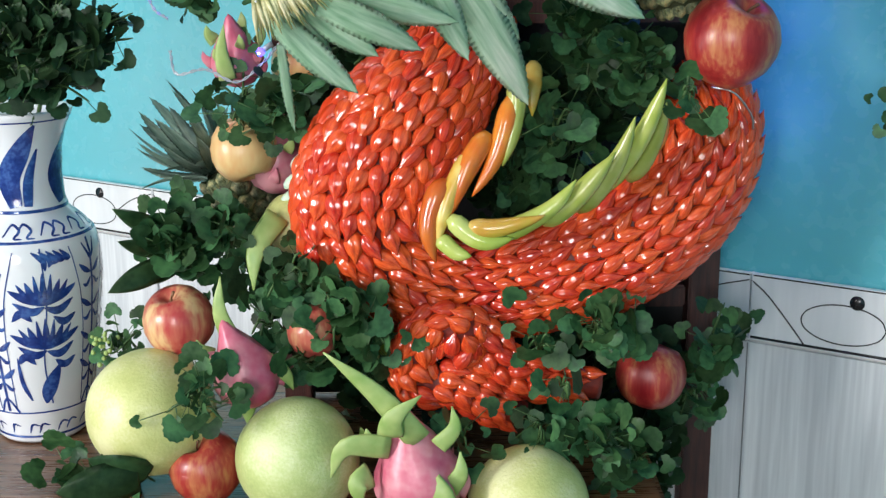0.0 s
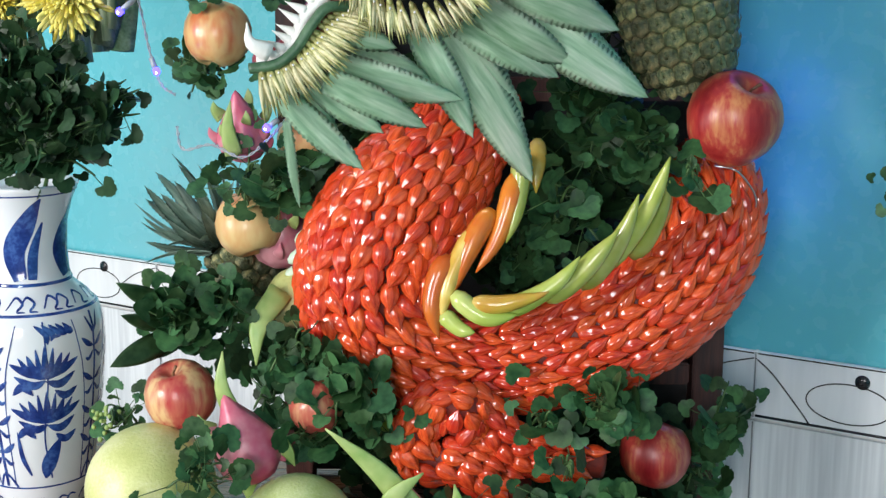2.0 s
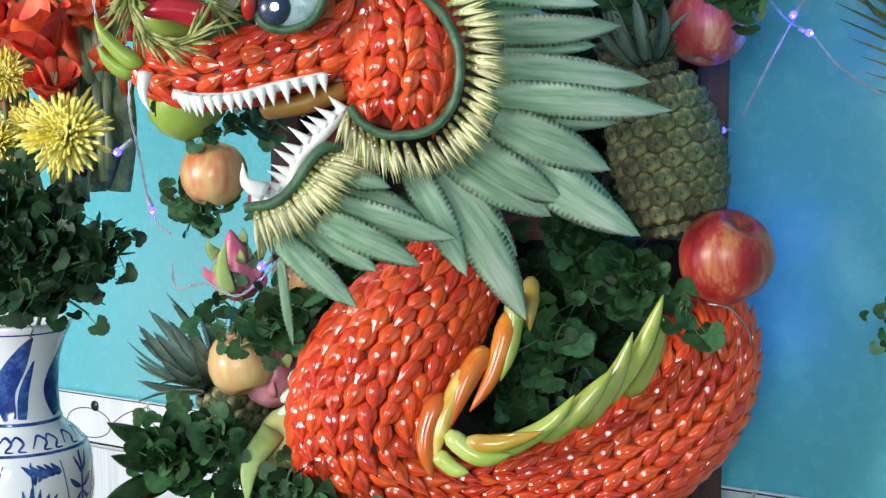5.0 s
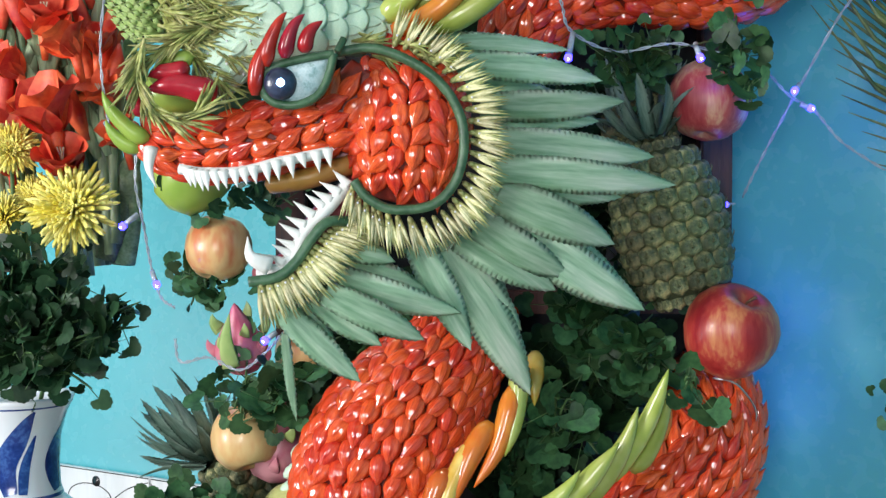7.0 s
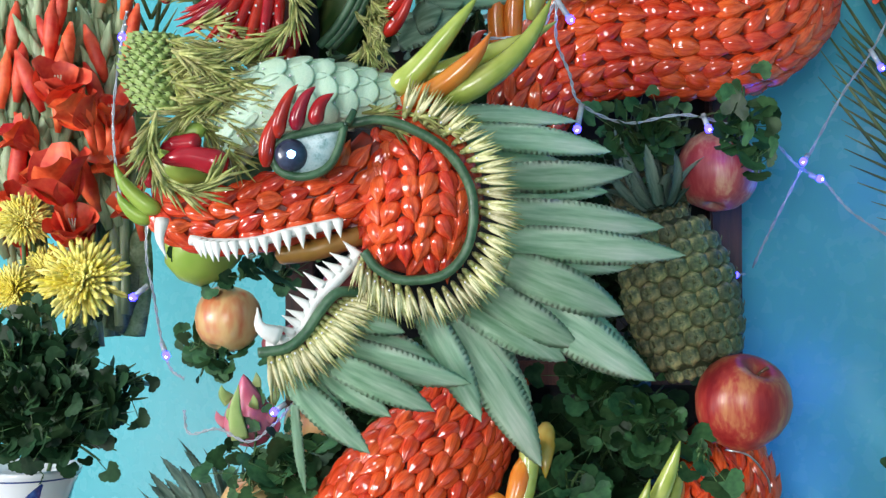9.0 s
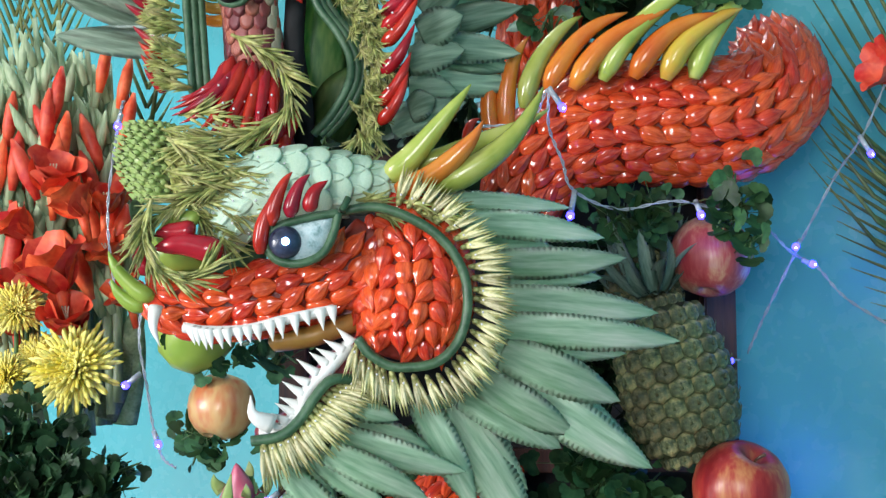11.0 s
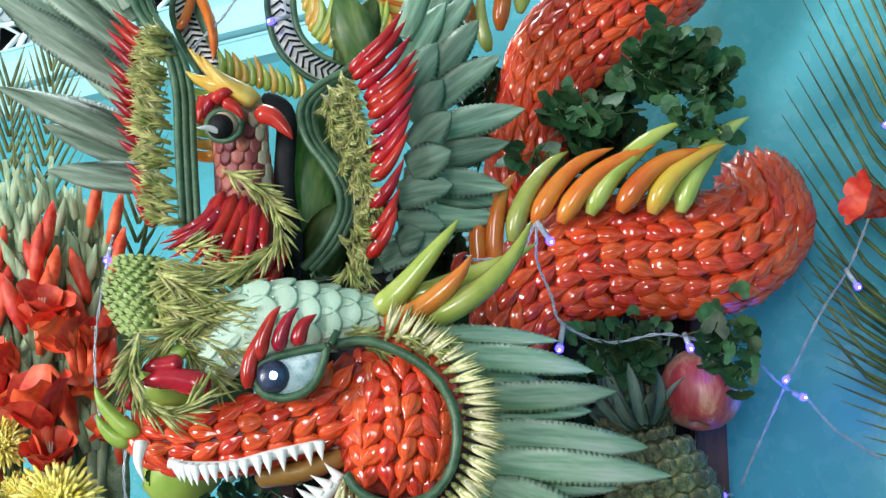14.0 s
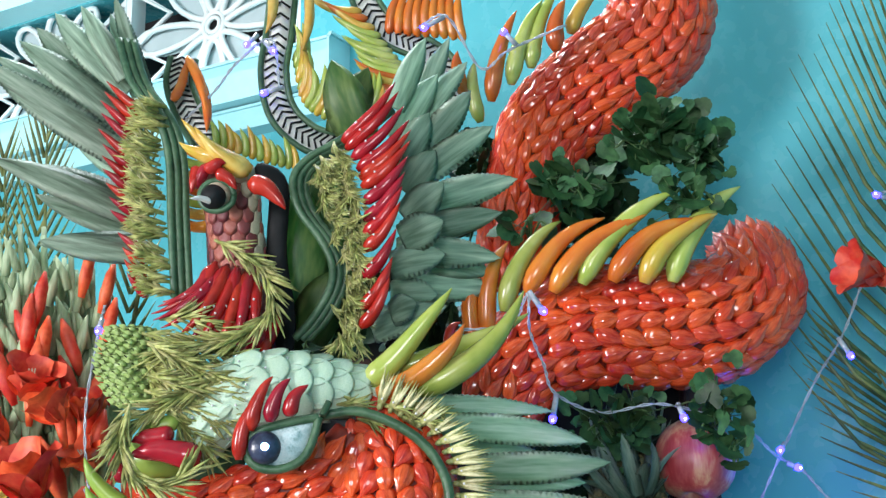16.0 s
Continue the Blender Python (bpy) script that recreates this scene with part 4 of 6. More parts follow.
# mane
for a, b, w, l in (
        ((-0.021, 1.070, 1.636), (0.107, 1.100, 1.633), 14, .010), ((0.008, 1.070, 1.617), (0.134, 1.100, 1.608), 20, .012), ((0.012, 1.075, 1.600), (0.105, 1.110, 1.596), 18, .008), ((0.031, 1.070, 1.581), (0.152, 1.090, 1.582), 22, .012),
        ((0.036, 1.065, 1.573), (0.132, 1.080, 1.568), 20, .010), ((0.040, 1.065, 1.552), (0.178, 1.090, 1.537), 25, .014), ((0.040, 1.065, 1.529), (0.195, 1.090, 1.518), 24, .012), ((0.040, 1.060, 1.519), (0.150, 1.075, 1.506), 22, .010),
        ((0.045, 1.060, 1.508), (0.142, 1.070, 1.468), 30, .014), ((0.036, 1.070, 1.501), (0.155, 1.095, 1.441), 28, .010), ((0.026, 1.060, 1.484), (0.104, 1.065, 1.441), 27, .012), ((0.055, 1.075, 1.482), (0.167, 1.090, 1.408), 32, .014),
        ((0.014, 1.060, 1.475), (0.092, 1.060, 1.426), 30, .012), ((0.070, 1.085, 1.467), (0.158, 1.100, 1.409), 28, .006), ((-0.002, 1.065, 1.468), (0.064, 1.070, 1.392), 27, .012), ((0.003, 1.070, 1.463), (0.080, 1.090, 1.342), 32, .014),
        ((-0.023, 1.075, 1.468), (0.028, 1.085, 1.380), 24, .008), ((0.032, 1.085, 1.448), (0.059, 1.100, 1.365), 26, .006)):
    spiny(head, a, b, w * UNIT, l)
for a, b, w, l in (((-0.090, 1.055, 1.468), (-0.038, 1.050, 1.455), 17, .008), ((-0.085, 1.050, 1.452), (-0.008, 1.050, 1.426), 22, .010), ((-0.092, 1.050, 1.441), (0.015, 1.060, 1.411), 22, .012), ((-0.096, 1.045, 1.429), (-0.015, 1.050, 1.390), 21, .012),
                   ((-0.110, 1.045, 1.425), (-0.049, 1.050, 1.386), 20, .010), ((-0.132, 1.050, 1.415), (-0.071, 1.060, 1.351), 20, .010), ((-0.126, 1.045, 1.418), (-0.086, 1.045, 1.382), 17, .008), ((-0.136, 1.100, 1.389), (-0.131, 1.120, 1.310), 7, .004)):
    spiny(head, a, b, w * UNIT, l)
# jaws and teeth
part("palate", tube(bmesh.new(), smooth_path([(-0.218, 1.090, 1.534), (-0.160, 1.090, 1.531), (-0.107, 1.090, 1.542), (-0.069, 1.090, 1.539)], 6), 0.012, 10, 1.6), M_FLESH, head)
part("tongue", tube(bmesh.new(), smooth_path([(-0.149, 1.080, 1.517), (-0.115, 1.070, 1.521), (-0.087, 1.075, 1.530), (-0.069, 1.085, 1.537)], 6), [0.002] + [0.009] * 16 + [0.012, 0.012], 12, 1.5), M_TONGUE, head)
rope(head, [(-0.215, 1.048, 1.529), (-0.195, 1.046, 1.526), (-0.163, 1.046, 1.527), (-0.131, 1.046, 1.535), (-0.092, 1.048, 1.543)], 0.0045, M_TOOTH, "gum")


def tooth(a, b, r, curve=(0, 0, 0)):
    a, b = Vector(a), Vector(b)
    P = smooth_path([a, (a + b) / 2 + Vector(curve), b], 4)
    part("tooth", tube(bmesh.new(), P, [r * max(0.06, 1 - (k / (len(P) - 1)) ** 1.3) for k in range(len(P))], 7, 0.6), M_TOOTH, head)


UP = smooth_path([(-0.208, 1.043, 1.526), (-0.190, 1.042, 1.524), (-0.162, 1.042, 1.526), (-0.130, 1.042, 1.534), (-0.094, 1.044, 1.542)], 12)
for k in range(15):
    p = Vector(UP[round(k / 14 * (len(UP) - 1))][:3])
    tooth(p + Vector((0, 0, 0.003)), p + Vector((0.003 + 0.002 * random.random(), -0.002, -random.uniform(0.008, 0.0145))), 0.0050)
tooth((-0.237, 1.045, 1.546), (-0.232, 1.040, 1.513), 0.0062, (-0.003, -0.004, 0))
LOW = smooth_path([(-0.080, 1.052, 1.518), (-0.097, 1.050, 1.503), (-0.115, 1.048, 1.485), (-0.124, 1.046, 1.464), (-0.138, 1.044, 1.448)], 12)
rope(head, [(-0.079, 1.056, 1.515), (-0.094, 1.052, 1.497), (-0.113, 1.050, 1.477), (-0.121, 1.048, 1.459), (-0.138, 1.048, 1.444), (-0.152, 1.048, 1.442)], 0.0058, M_TOOTH, "gum")
part("lower_jaw", tube(bmesh.new(), smooth_path([(-0.069, 1.085, 1.513), (-0.095, 1.080, 1.489), (-0.113, 1.075, 1.463), (-0.134, 1.070, 1.445), (-0.158, 1.070, 1.439)], 6), [0.016] * 10 + [0.013] * 10 + [0.012] * 4 + [0.006], 12, 1.1), M_FLESH, head)
rope(head, [(-0.076, 1.050, 1.486), (-0.094, 1.042, 1.485), (-0.107, 1.040, 1.471), (-0.119, 1.038, 1.453), (-0.134, 1.036, 1.441), (-0.157, 1.036, 1.437)], 0.0045)
for k in range(11):
    p = Vector(LOW[round(k / 10 * (len(LOW) - 1))][:3])
    tooth(p + Vector((0.003, 0, -0.003)), p + Vector((-random.uniform(0.010, 0.015), -0.002, random.uniform(0.004, 0.010))), 0.0048)
tooth((-0.140, 1.035, 1.450), (-0.157, 1.030, 1.474), 0.0085, (-0.006, -0.003, -0.004))
# eye
LID = [Vector((-0.114, 1.019, 1.598)).lerp(Vector(q), 0.92) for q in ((-0.084, 1.022, 1.621), (-0.108, 1.020, 1.617), (-0.133, 1.018, 1.610), (-0.145, 1.018, 1.600), (-0.144, 1.018, 1.587), (-0.133, 1.018, 1.578), (-0.115, 1.018, 1.577), (-0.098, 1.020, 1.585), (-0.089, 1.021, 1.601), (-0.084, 1.022, 1.621))]
bm = bmesh.new()
EC = Vector((-0.116, 1.016, 1.598))
LP = [Vector(p) for p in smooth_path(LID, 5)[:-1]]
rings = [[bm.verts.new(EC + (p - EC) * f + Vector((0, y, 0))) for p in LP] for f, y in ((1.0, 0.016), (1.0, 0.004), (0.7, 0.0), (0.35, -0.003))]
for A, B in zip(rings, rings[1:]):
    for k in range(len(A)):
        bm.faces.new((A[k], A[(k + 1) % len(A)], B[(k + 1) % len(A)], B[k]))
bm.faces.new(rings[-1])
ey = part("eyeball", bm, M_EYE, head, "pale blue-white carved eye")
part("pupil", lathe(bmesh.new(), [(0, 0.0045), (0.009, 0.0035), (0.0126, 0), (0.0132, -0.006)], 24, aim((-0.128, 1.011, 1.595), (0, 0, 1), FRONT)), M_IRIS, ey, "dark blue iris")
part("led", lathe(bmesh.new(), [(0, 0.003), (0.0022, 0.0022), (0.0032, 0), (0.0032, -0.003)], 12, aim((-0.127, 1.006, 1.595), (0, 0, 1), FRONT)), M_CYAN, ey)
rope(head, LID, 0.0036, name="eyelid")
rope(head, [(-0.084, 1.024, 1.621), (-0.079, 1.028, 1.632)], 0.0030, name="eyelid")
for a, b in (((-0.148, 1.015, 1.586), (-0.134, 1.010, 1.634)), ((-0.139, 1.013, 1.608), (-0.122, 1.008, 1.650)), ((-0.124, 1.013, 1.614), (-0.108, 1.008, 1.649)), ((-0.109, 1.015, 1.619), (-0.094, 1.010, 1.644))):
    chilli(head, a, b, 0.0068, M_CHR, (-0.004, 0, 0.002), name="brow_chilli")
# forehead of overlapping pale scales
P = smooth_path([(-0.186, 1.060, 1.606), (-0.171, 1.062, 1.630), (-0.146, 1.066, 1.645), (-0.113, 1.070, 1.649), (-0.080, 1.075, 1.649), (-0.050, 1.080, 1.648)], 6)
R0 = [float(v[0]) for v in smooth_path([(0.016,), (0.025,), (0.030,), (0.027,), (0.021,), (0.013,)], 6)]
part("brow_core", tube(bmesh.new(), P, R0, 16, 0.9), M_PALE, head)
sc = bmesh.new()
lathe(sc, [(0, 0.13), (0.5, 0.12), (0.88, 0.06), (1.0, -0.02), (0.95, -0.08), (0, -0.06)], 18)
SCALE_ME = mesh_of(sc, "pale_scale", M_PALE)
for i in range(0, len(P), 3):
    t = Vector(P[min(i + 1, len(P) - 1)] - P[max(i - 1, 0)]).normalized()
    f = (FRONT - t * t.dot(FRONT)).normalized()
    s = t.cross(f)
    for k in range(5):
        a = radians(-88 + 42 * k + (21 if (i // 3) % 2 else 0))
        nrm = s * math.sin(a) + f * math.cos(a)
        piece("pale_scale", SCALE_ME, aim(Vector(P[i]) + nrm * (R0[i] + 0.0012), t + nrm * 0.16, nrm - t * 0.16, 0.0155 * (0.6 + 0.4 * R0[i] / 0.03), 0.0165, 0.014), head)
        piece("pin", PINH, Matrix.Translation(Vector(P[i]) + nrm * (R0[i] + 0.004) - t * 0.004), head)
part("cheek_hollow", lathe(bmesh.new(), [(0, 0.03), (0.016, 0.024), (0.022, 0.0), (0.016, -0.022), (0, -0.028)], 18, aim((-0.180, 1.085, 1.585), (1, 0, 0.2), FRONT) @ pose(0, 0, 0, 90, 0, 0)), M_ROPE, head, "dark green rind behind the nose")
part("cheek_hollow", lathe(bmesh.new(), [(0, 0.03), (0.014, 0.022), (0.018, 0.0), (0.014, -0.020), (0, -0.026)], 18, aim((-0.226, 1.075, 1.592), (1, 0, -0.1), FRONT) @ pose(0, 0, 0, 90, 0, 0)), M_MANGO, head, "green rind behind the nose")
# horns
for a, b, r, m, bz in (((-0.052, 1.070, 1.652), (0.021, 1.050, 1.730), 22, M_CHG, (-0.004, 0, -0.010)), ((-0.042, 1.060, 1.643), (0.031, 1.040, 1.698), 20, M_CHO, (0.008, 0, -0.007)), ((-0.031, 1.075, 1.665), (0.087, 1.070, 1.712), 19, M_CHG, (0.004, 0, -0.004)),
                       ((-0.012, 1.060, 1.644), (0.081, 1.050, 1.726), 22, M_CHG, (0.010, 0, -0.010))):
    chilli(head, a, b, r * UNIT, m, bz, name="horn")
# nose
for q in (((-0.236, 1.020, 1.631), (-0.242, 1.018, 1.604), (-0.232, 1.012, 1.576), (-0.204, 1.010, 1.565), (-0.185, 1.015, 1.579)), ((-0.178, 1.035, 1.648), (-0.210, 1.032, 1.633), (-0.232, 1.030, 1.617), (-0.248, 1.030, 1.594)),
          ((-0.230, 1.045, 1.684), (-0.198, 1.042, 1.666), (-0.166, 1.040, 1.652)), ((-0.229, 1.042, 1.658), (-0.197, 1.038, 1.647), (-0.162, 1.038, 1.644)), ((-0.225, 1.045, 1.636), (-0.195, 1.040, 1.631), (-0.168, 1.042, 1.620)), ((-0.209, 1.045, 1.625), (-0.189, 1.042, 1.608), (-0.177, 1.045, 1.595))):
    strand(head, q, 0.024, 0.0013)
chilli(head, (-0.180, 1.026, 1.588), (-0.236, 1.026, 1.592), 0.0120, M_CHR, (0, 0, 0.004), name="nostril")
chilli(head, (-0.203, 1.030, 1.605), (-0.236, 1.030, 1.602), 0.0100, M_CHR, (0, 0, 0.002), name="nostril")
chilli(head, (-0.240, 1.030, 1.572), (-0.246, 1.035, 1.604), 0.0085, M_CHR, (-0.004, 0, 0), name="nostril")
chilli(head, (-0.202, 1.040, 1.615), (-0.232, 1.040, 1.610), 0.0085, M_MANGO, (0, 0, 0.004), name="green_finger")
for a, b, r in (((-0.242, 1.060, 1.554), (-0.278, 1.050, 1.592), 15), ((-0.249, 1.070, 1.548), (-0.278, 1.060, 1.570), 14), ((-0.233, 1.050, 1.610), (-0.208, 1.045, 1.615), 24), ((-0.236, 1.090, 1.547), (-0.203, 1.090, 1.576), 22)):
    chilli(head, a, b, r * UNIT, M_MANGO, (-0.004, 0, -0.006), name="green_finger")

# ---------------------------------------------------------------- bird: breast, neck, head, wings
bird = thing("bird_carving", (-0.143, 1.170, 1.657), "phoenix figure of chillies, leaves and carved rind, wings raised", "vegetable carving")
part("neck", tube(bmesh.new(), smooth_path([(-0.168, 1.160, 1.697), (-0.171, 1.150, 1.748), (-0.178, 1.140, 1.793), (-0.181, 1.130, 1.833), (-0.176, 1.130, 1.855)], 6), [0.030 - 0.0006 * k for k in range(25)], 14, 0.9), M_BIRDR, bird)
sc = bmesh.new()
lathe(sc, [(0, 0.16), (0.6, 0.14), (1.0, 0.0), (0.9, -0.08), (0, -0.06)], 12)
NECK_ME = mesh_of(sc, "neck_scale", M_BIRDR)
sc = bmesh.new()
lathe(sc, [(0, 0.16), (0.6, 0.14), (1.0, 0.0), (0.9, -0.08), (0, -0.06)], 12)
NECKC_ME = mesh_of(sc, "neck_scale", M_CREAM)
for j in range(9):
    for k in range(7):
        z = j / 8
        a = radians(-85 + 28 * k + 14 * (j % 2))
        c = Vector((-0.180, 1.130, 1.850)) * (1 - z) + Vector((-0.171, 1.150, 1.758)) * z
        r = 0.024 + 0.006 * abs(z - 0.4)
        nrm = Vector((math.sin(a), -math.cos(a), 0))
        piece("neck_scale", NECKC_ME if (k == 5 or (j < 2 and k > 3)) else NECK_ME, aim(c + nrm * r, (0.05, 0, -1), nrm, 0.0075, 0.0105, 0.0105), bird)
be = part("eyeball", ball(bmesh.new(), (-0.186, 1.100, 1.827), 0.0135, 16), M_CREAM, bird)
part("pupil", ball(bmesh.new(), (-0.188, 1.090, 1.822), 0.0115, 16), M_INK, be)
EB = Vector((-0.185, 1.092, 1.824))
rope(bird, [EB + Vector((0.0150 * math.cos(q), 0, 0.0140 * math.sin(q))) for q in (2 * math.pi * i / 12 for i in range(13))], 0.0030, M_ROPE, "eyelid", per=3)
chilli(bird, (-0.184, 1.088, 1.818), (-0.205, 1.070, 1.816), 0.0035, M_TOOTH, name="spike")
for a, b in (((-0.206, 1.100, 1.833), (-0.194, 1.095, 1.855)), ((-0.195, 1.090, 1.845), (-0.177, 1.085, 1.852)), ((-0.185, 1.090, 1.845), (-0.167, 1.085, 1.828)), ((-0.204, 1.100, 1.851), (-0.208, 1.095, 1.828))):
    chilli(bird, a, b, 0.0068, M_CHR, (0, 0, 0.003), name="comb_chilli")
chilli(bird, (-0.157, 1.090, 1.834), (-0.123, 1.080, 1.807), 0.0095, M_CHR, (0.002, 0, 0.006), name="beak")
for a, b in (((-0.156, 1.100, 1.851), (-0.218, 1.085, 1.893)), ((-0.159, 1.100, 1.848), (-0.205, 1.080, 1.884)), ((-0.180, 1.100, 1.867), (-0.220, 1.090, 1.874))):
    chilli(bird, a, b, 0.0085, M_CHY, (0.002, 0, -0.008), name="crest_chilli")
part("nape", tube(bmesh.new(), smooth_path([(-0.157, 1.120, 1.857), (-0.135, 1.125, 1.842), (-0.137, 1.140, 1.782), (-0.130, 1.160, 1.728), (-0.133, 1.170, 1.688)], 6), [0.006] + [0.0095] * 24, 10, 0.45), M_INK, bird)
BR = smooth_path([(-0.194, 1.104, 1.760), (-0.178, 1.098, 1.757), (-0.164, 1.098, 1.754), (-0.150, 1.104, 1.748)], 6)
BT = smooth_path([(-0.228, 1.088, 1.728), (-0.236, 1.082, 1.714), (-0.214, 1.078, 1.694), (-0.190, 1.076, 1.686), (-0.166, 1.078, 1.690), (-0.146, 1.084, 1.704)], 6)
for k in range(14):
    a, b = Vector(BR[round(k * 18 / 13)]), Vector(BT[round(k * 30 / 13)])
    side = Vector((0.012 * (1 - k / 13), -0.007 * (k % 2) - 0.003, -0.006))
    chilli(bird, a + Vector((0, 0.004 * (k % 2), 0.003 * (k % 3))), b, 0.0070, M_CHR, side, name="breast_chilli", sharp=2.0)
    piece("pin", PINH, Matrix.Translation(a.lerp(b, random.uniform(0.2, 0.7)) + side * 0.9 + FRONT * 0.008), bird)
for a, b in (((-0.143, 1.120, 1.710), (-0.181, 1.100, 1.663)), ((-0.140, 1.120, 1.700), (-0.164, 1.100, 1.665)), ((-0.134, 1.130, 1.722), (-0.156, 1.110, 1.674))):
    chilli(bird, a, b, 0.0065, M_CHR, (0.003, 0, -0.003), name="breast_chilli")
for q in (((-0.184, 1.082, 1.781), (-0.156, 1.078, 1.765), (-0.136, 1.075, 1.743), (-0.133, 1.072, 1.715), (-0.159, 1.068, 1.693), (-0.198, 1.066, 1.686), (-0.221, 1.068, 1.681)), ((-0.242, 1.080, 1.699), (-0.205, 1.072, 1.685), (-0.167, 1.075, 1.679)),
          ((-0.242, 1.078, 1.674), (-0.203, 1.068, 1.660), (-0.170, 1.070, 1.655)), ((-0.238, 1.078, 1.650), (-0.203, 1.068, 1.636), (-0.174, 1.070, 1.636)), ((-0.229, 1.085, 1.712), (-0.197, 1.078, 1.710), (-0.173, 1.080, 1.692)),
          ((-0.223, 1.070, 1.688), (-0.199, 1.066, 1.671), (-0.184, 1.068, 1.645)), ((-0.236, 1.082, 1.688), (-0.214, 1.074, 1.672), (-0.200, 1.072, 1.650)), ((-0.240, 1.082, 1.662), (-0.215, 1.074, 1.646), (-0.190, 1.074, 1.624))):
    strand(bird, q, 0.026, 0.0012)
# green bud cone
cone = part("bud_core", tube(bmesh.new(), smooth_path([(-0.250, 1.100, 1.703), (-0.256, 1.100, 1.673), (-0.247, 1.100, 1.639)], 4), [0.012, .018, .022, .024, .024, .024, .022, .018, .012], 12), M_DSCALE, bird)
budm = tube(bmesh.new(), [(0, -0.3, 0), (0, 0, 0.12), (0, 0.5, 0.1), (0, 0.9, 0)], [0.12, 0.26, 0.2, 0.02], 6)
BUD = mesh_of(budm, "bud", M_DSCALE)
for j in range(11):
    for k in range(7):
        a = radians(-80 + 27 * k + 13 * (j % 2))
        c = Vector((-0.253, 1.100, 1.703)) * (1 - j / 10) + Vector((-0.250, 1.100, 1.641)) * (j / 10)
        r = 0.026 * math.sin(math.pi * (0.22 + 0.62 * j / 10))
        nrm = Vector((math.sin(a), -math.cos(a), 0))
        piece("bud", BUD, aim(c + nrm * r, (-0.75, -0.1, 0.25), nrm, 0.012, 0.0135, 0.012), bird)

# wings
wing = thing("wing_carving", (-0.221, 1.160, 1.740), "raised wing of grey-green leaves, red chillies and bean ribs", "vegetable carving", "wings")
for dx in range(3):
    rope(wing, [Vector(p) + Vector((0.0062 * dx - 0.006, 0.002 * dx, 0)) for p in ((-0.218, 1.118, 1.738), (-0.224, 1.118, 1.811), (-0.228, 1.118, 1.865), (-0.239, 1.118, 1.903), (-0.267, 1.124, 1.944), (-0.283, 1.130, 1.990))], 0.0038, name="bean_rib")
WR = smooth_path([(-0.249, 1.125, 1.743), (-0.260, 1.125, 1.813), (-0.266, 1.125, 1.867), (-0.261, 1.125, 1.916)], 10)
WT = smooth_path([(-0.262, 1.115, 1.756), (-0.280, 1.115, 1.822), (-0.291, 1.115, 1.884), (-0.289, 1.115, 1.938)], 10)
for k in range(15):
    a, b = Vector(WR[round(k * 30 / 14)]), Vector(WT[round(k * 30 / 14)])
    chilli(wing, a, b + (b - a) * (0.1 + 0.25 * random.random()), 0.0062, M_CHR, (0, 0, -0.003), sharp=1.7)
for k in range(24):
    a = Vector(WR[round(k * 30 / 23)])
    needles(wing, a + Vector((0.024, -0.008, 0.001)), (-0.95, -0.15, 0.12), 14, 0.027, (0.003, 0.002, 0.003), 0.12, "needle_tuft", r=0.0017)
    needles(wing, a + Vector((0.014, -0.010, -0.002)), (-0.95, -0.2, 0.10), 14, 0.024, (0.003, 0.002, 0.003), 0.16, "needle_tuft", r=0.0017)
for a, b, w in (((-0.264, 1.160, 1.785), (-0.359, 1.170, 1.805), 20), ((-0.268, 1.165, 1.803), (-0.368, 1.180, 1.804), 17), ((-0.272, 1.165, 1.825), (-0.414, 1.180, 1.894), 22), ((-0.277, 1.160, 1.840), (-0.403, 1.180, 1.889), 24), ((-0.276, 1.165, 1.858), (-0.350, 1.180, 1.926), 18),
                ((-0.281, 1.160, 1.879), (-0.430, 1.180, 1.978), 26), ((-0.287, 1.160, 1.901), (-0.426, 1.180, 1.993), 26), ((-0.289, 1.165, 1.920), (-0.396, 1.180, 2.008), 24), ((-0.294, 1.160, 1.935), (-0.389, 1.180, 2.026), 24), ((-0.288, 1.165, 1.948), (-0.368, 1.180, 2.037), 22),
                ((-0.288, 1.165, 1.960), (-0.335, 1.180, 2.043), 18), ((-0.278, 1.170, 1.950), (-0.315, 1.180, 2.040), 14), ((-0.267, 1.170, 1.944), (-0.305, 1.180, 2.055), 14), ((-0.278, 1.170, 1.815), (-0.380, 1.185, 1.853), 20)):
    spiny(wing, a, b, w * UNIT * 1.1, 0.006, name="feather_leaf", teeth=random.random() < 0.5, mat_=M_FEATH)

wing2 = thing("wing_carving", (-0.081, 1.160, 1.696), "spread wing of grey-green leaves, red chillies and bean ribs", "vegetable carving", "wings")
for dx in range(3):
    rope(wing2, [Vector(p) + Vector((0.0055 * dx - 0.004, 0.003 * dx, 0)) for p in ((-0.037, 1.120, 1.916), (-0.073, 1.120, 1.886), (-0.104, 1.120, 1.867), (-0.117, 1.120, 1.847), (-0.111, 1.120, 1.819), (-0.092, 1.120, 1.792), (-0.081, 1.120, 1.769), (-0.082, 1.120, 1.746), (-0.097, 1.125, 1.720), (-0.114, 1.130, 1.702))], 0.0038, name="bean_rib")
WR = smooth_path([(-0.060, 1.110, 1.706), (-0.057, 1.110, 1.790), (-0.061, 1.110, 1.842), (-0.077, 1.110, 1.877)], 10)
WT = smooth_path([(-0.036, 1.098, 1.744), (-0.026, 1.098, 1.826), (-0.020, 1.098, 1.878), (-0.034, 1.098, 1.922)], 10)
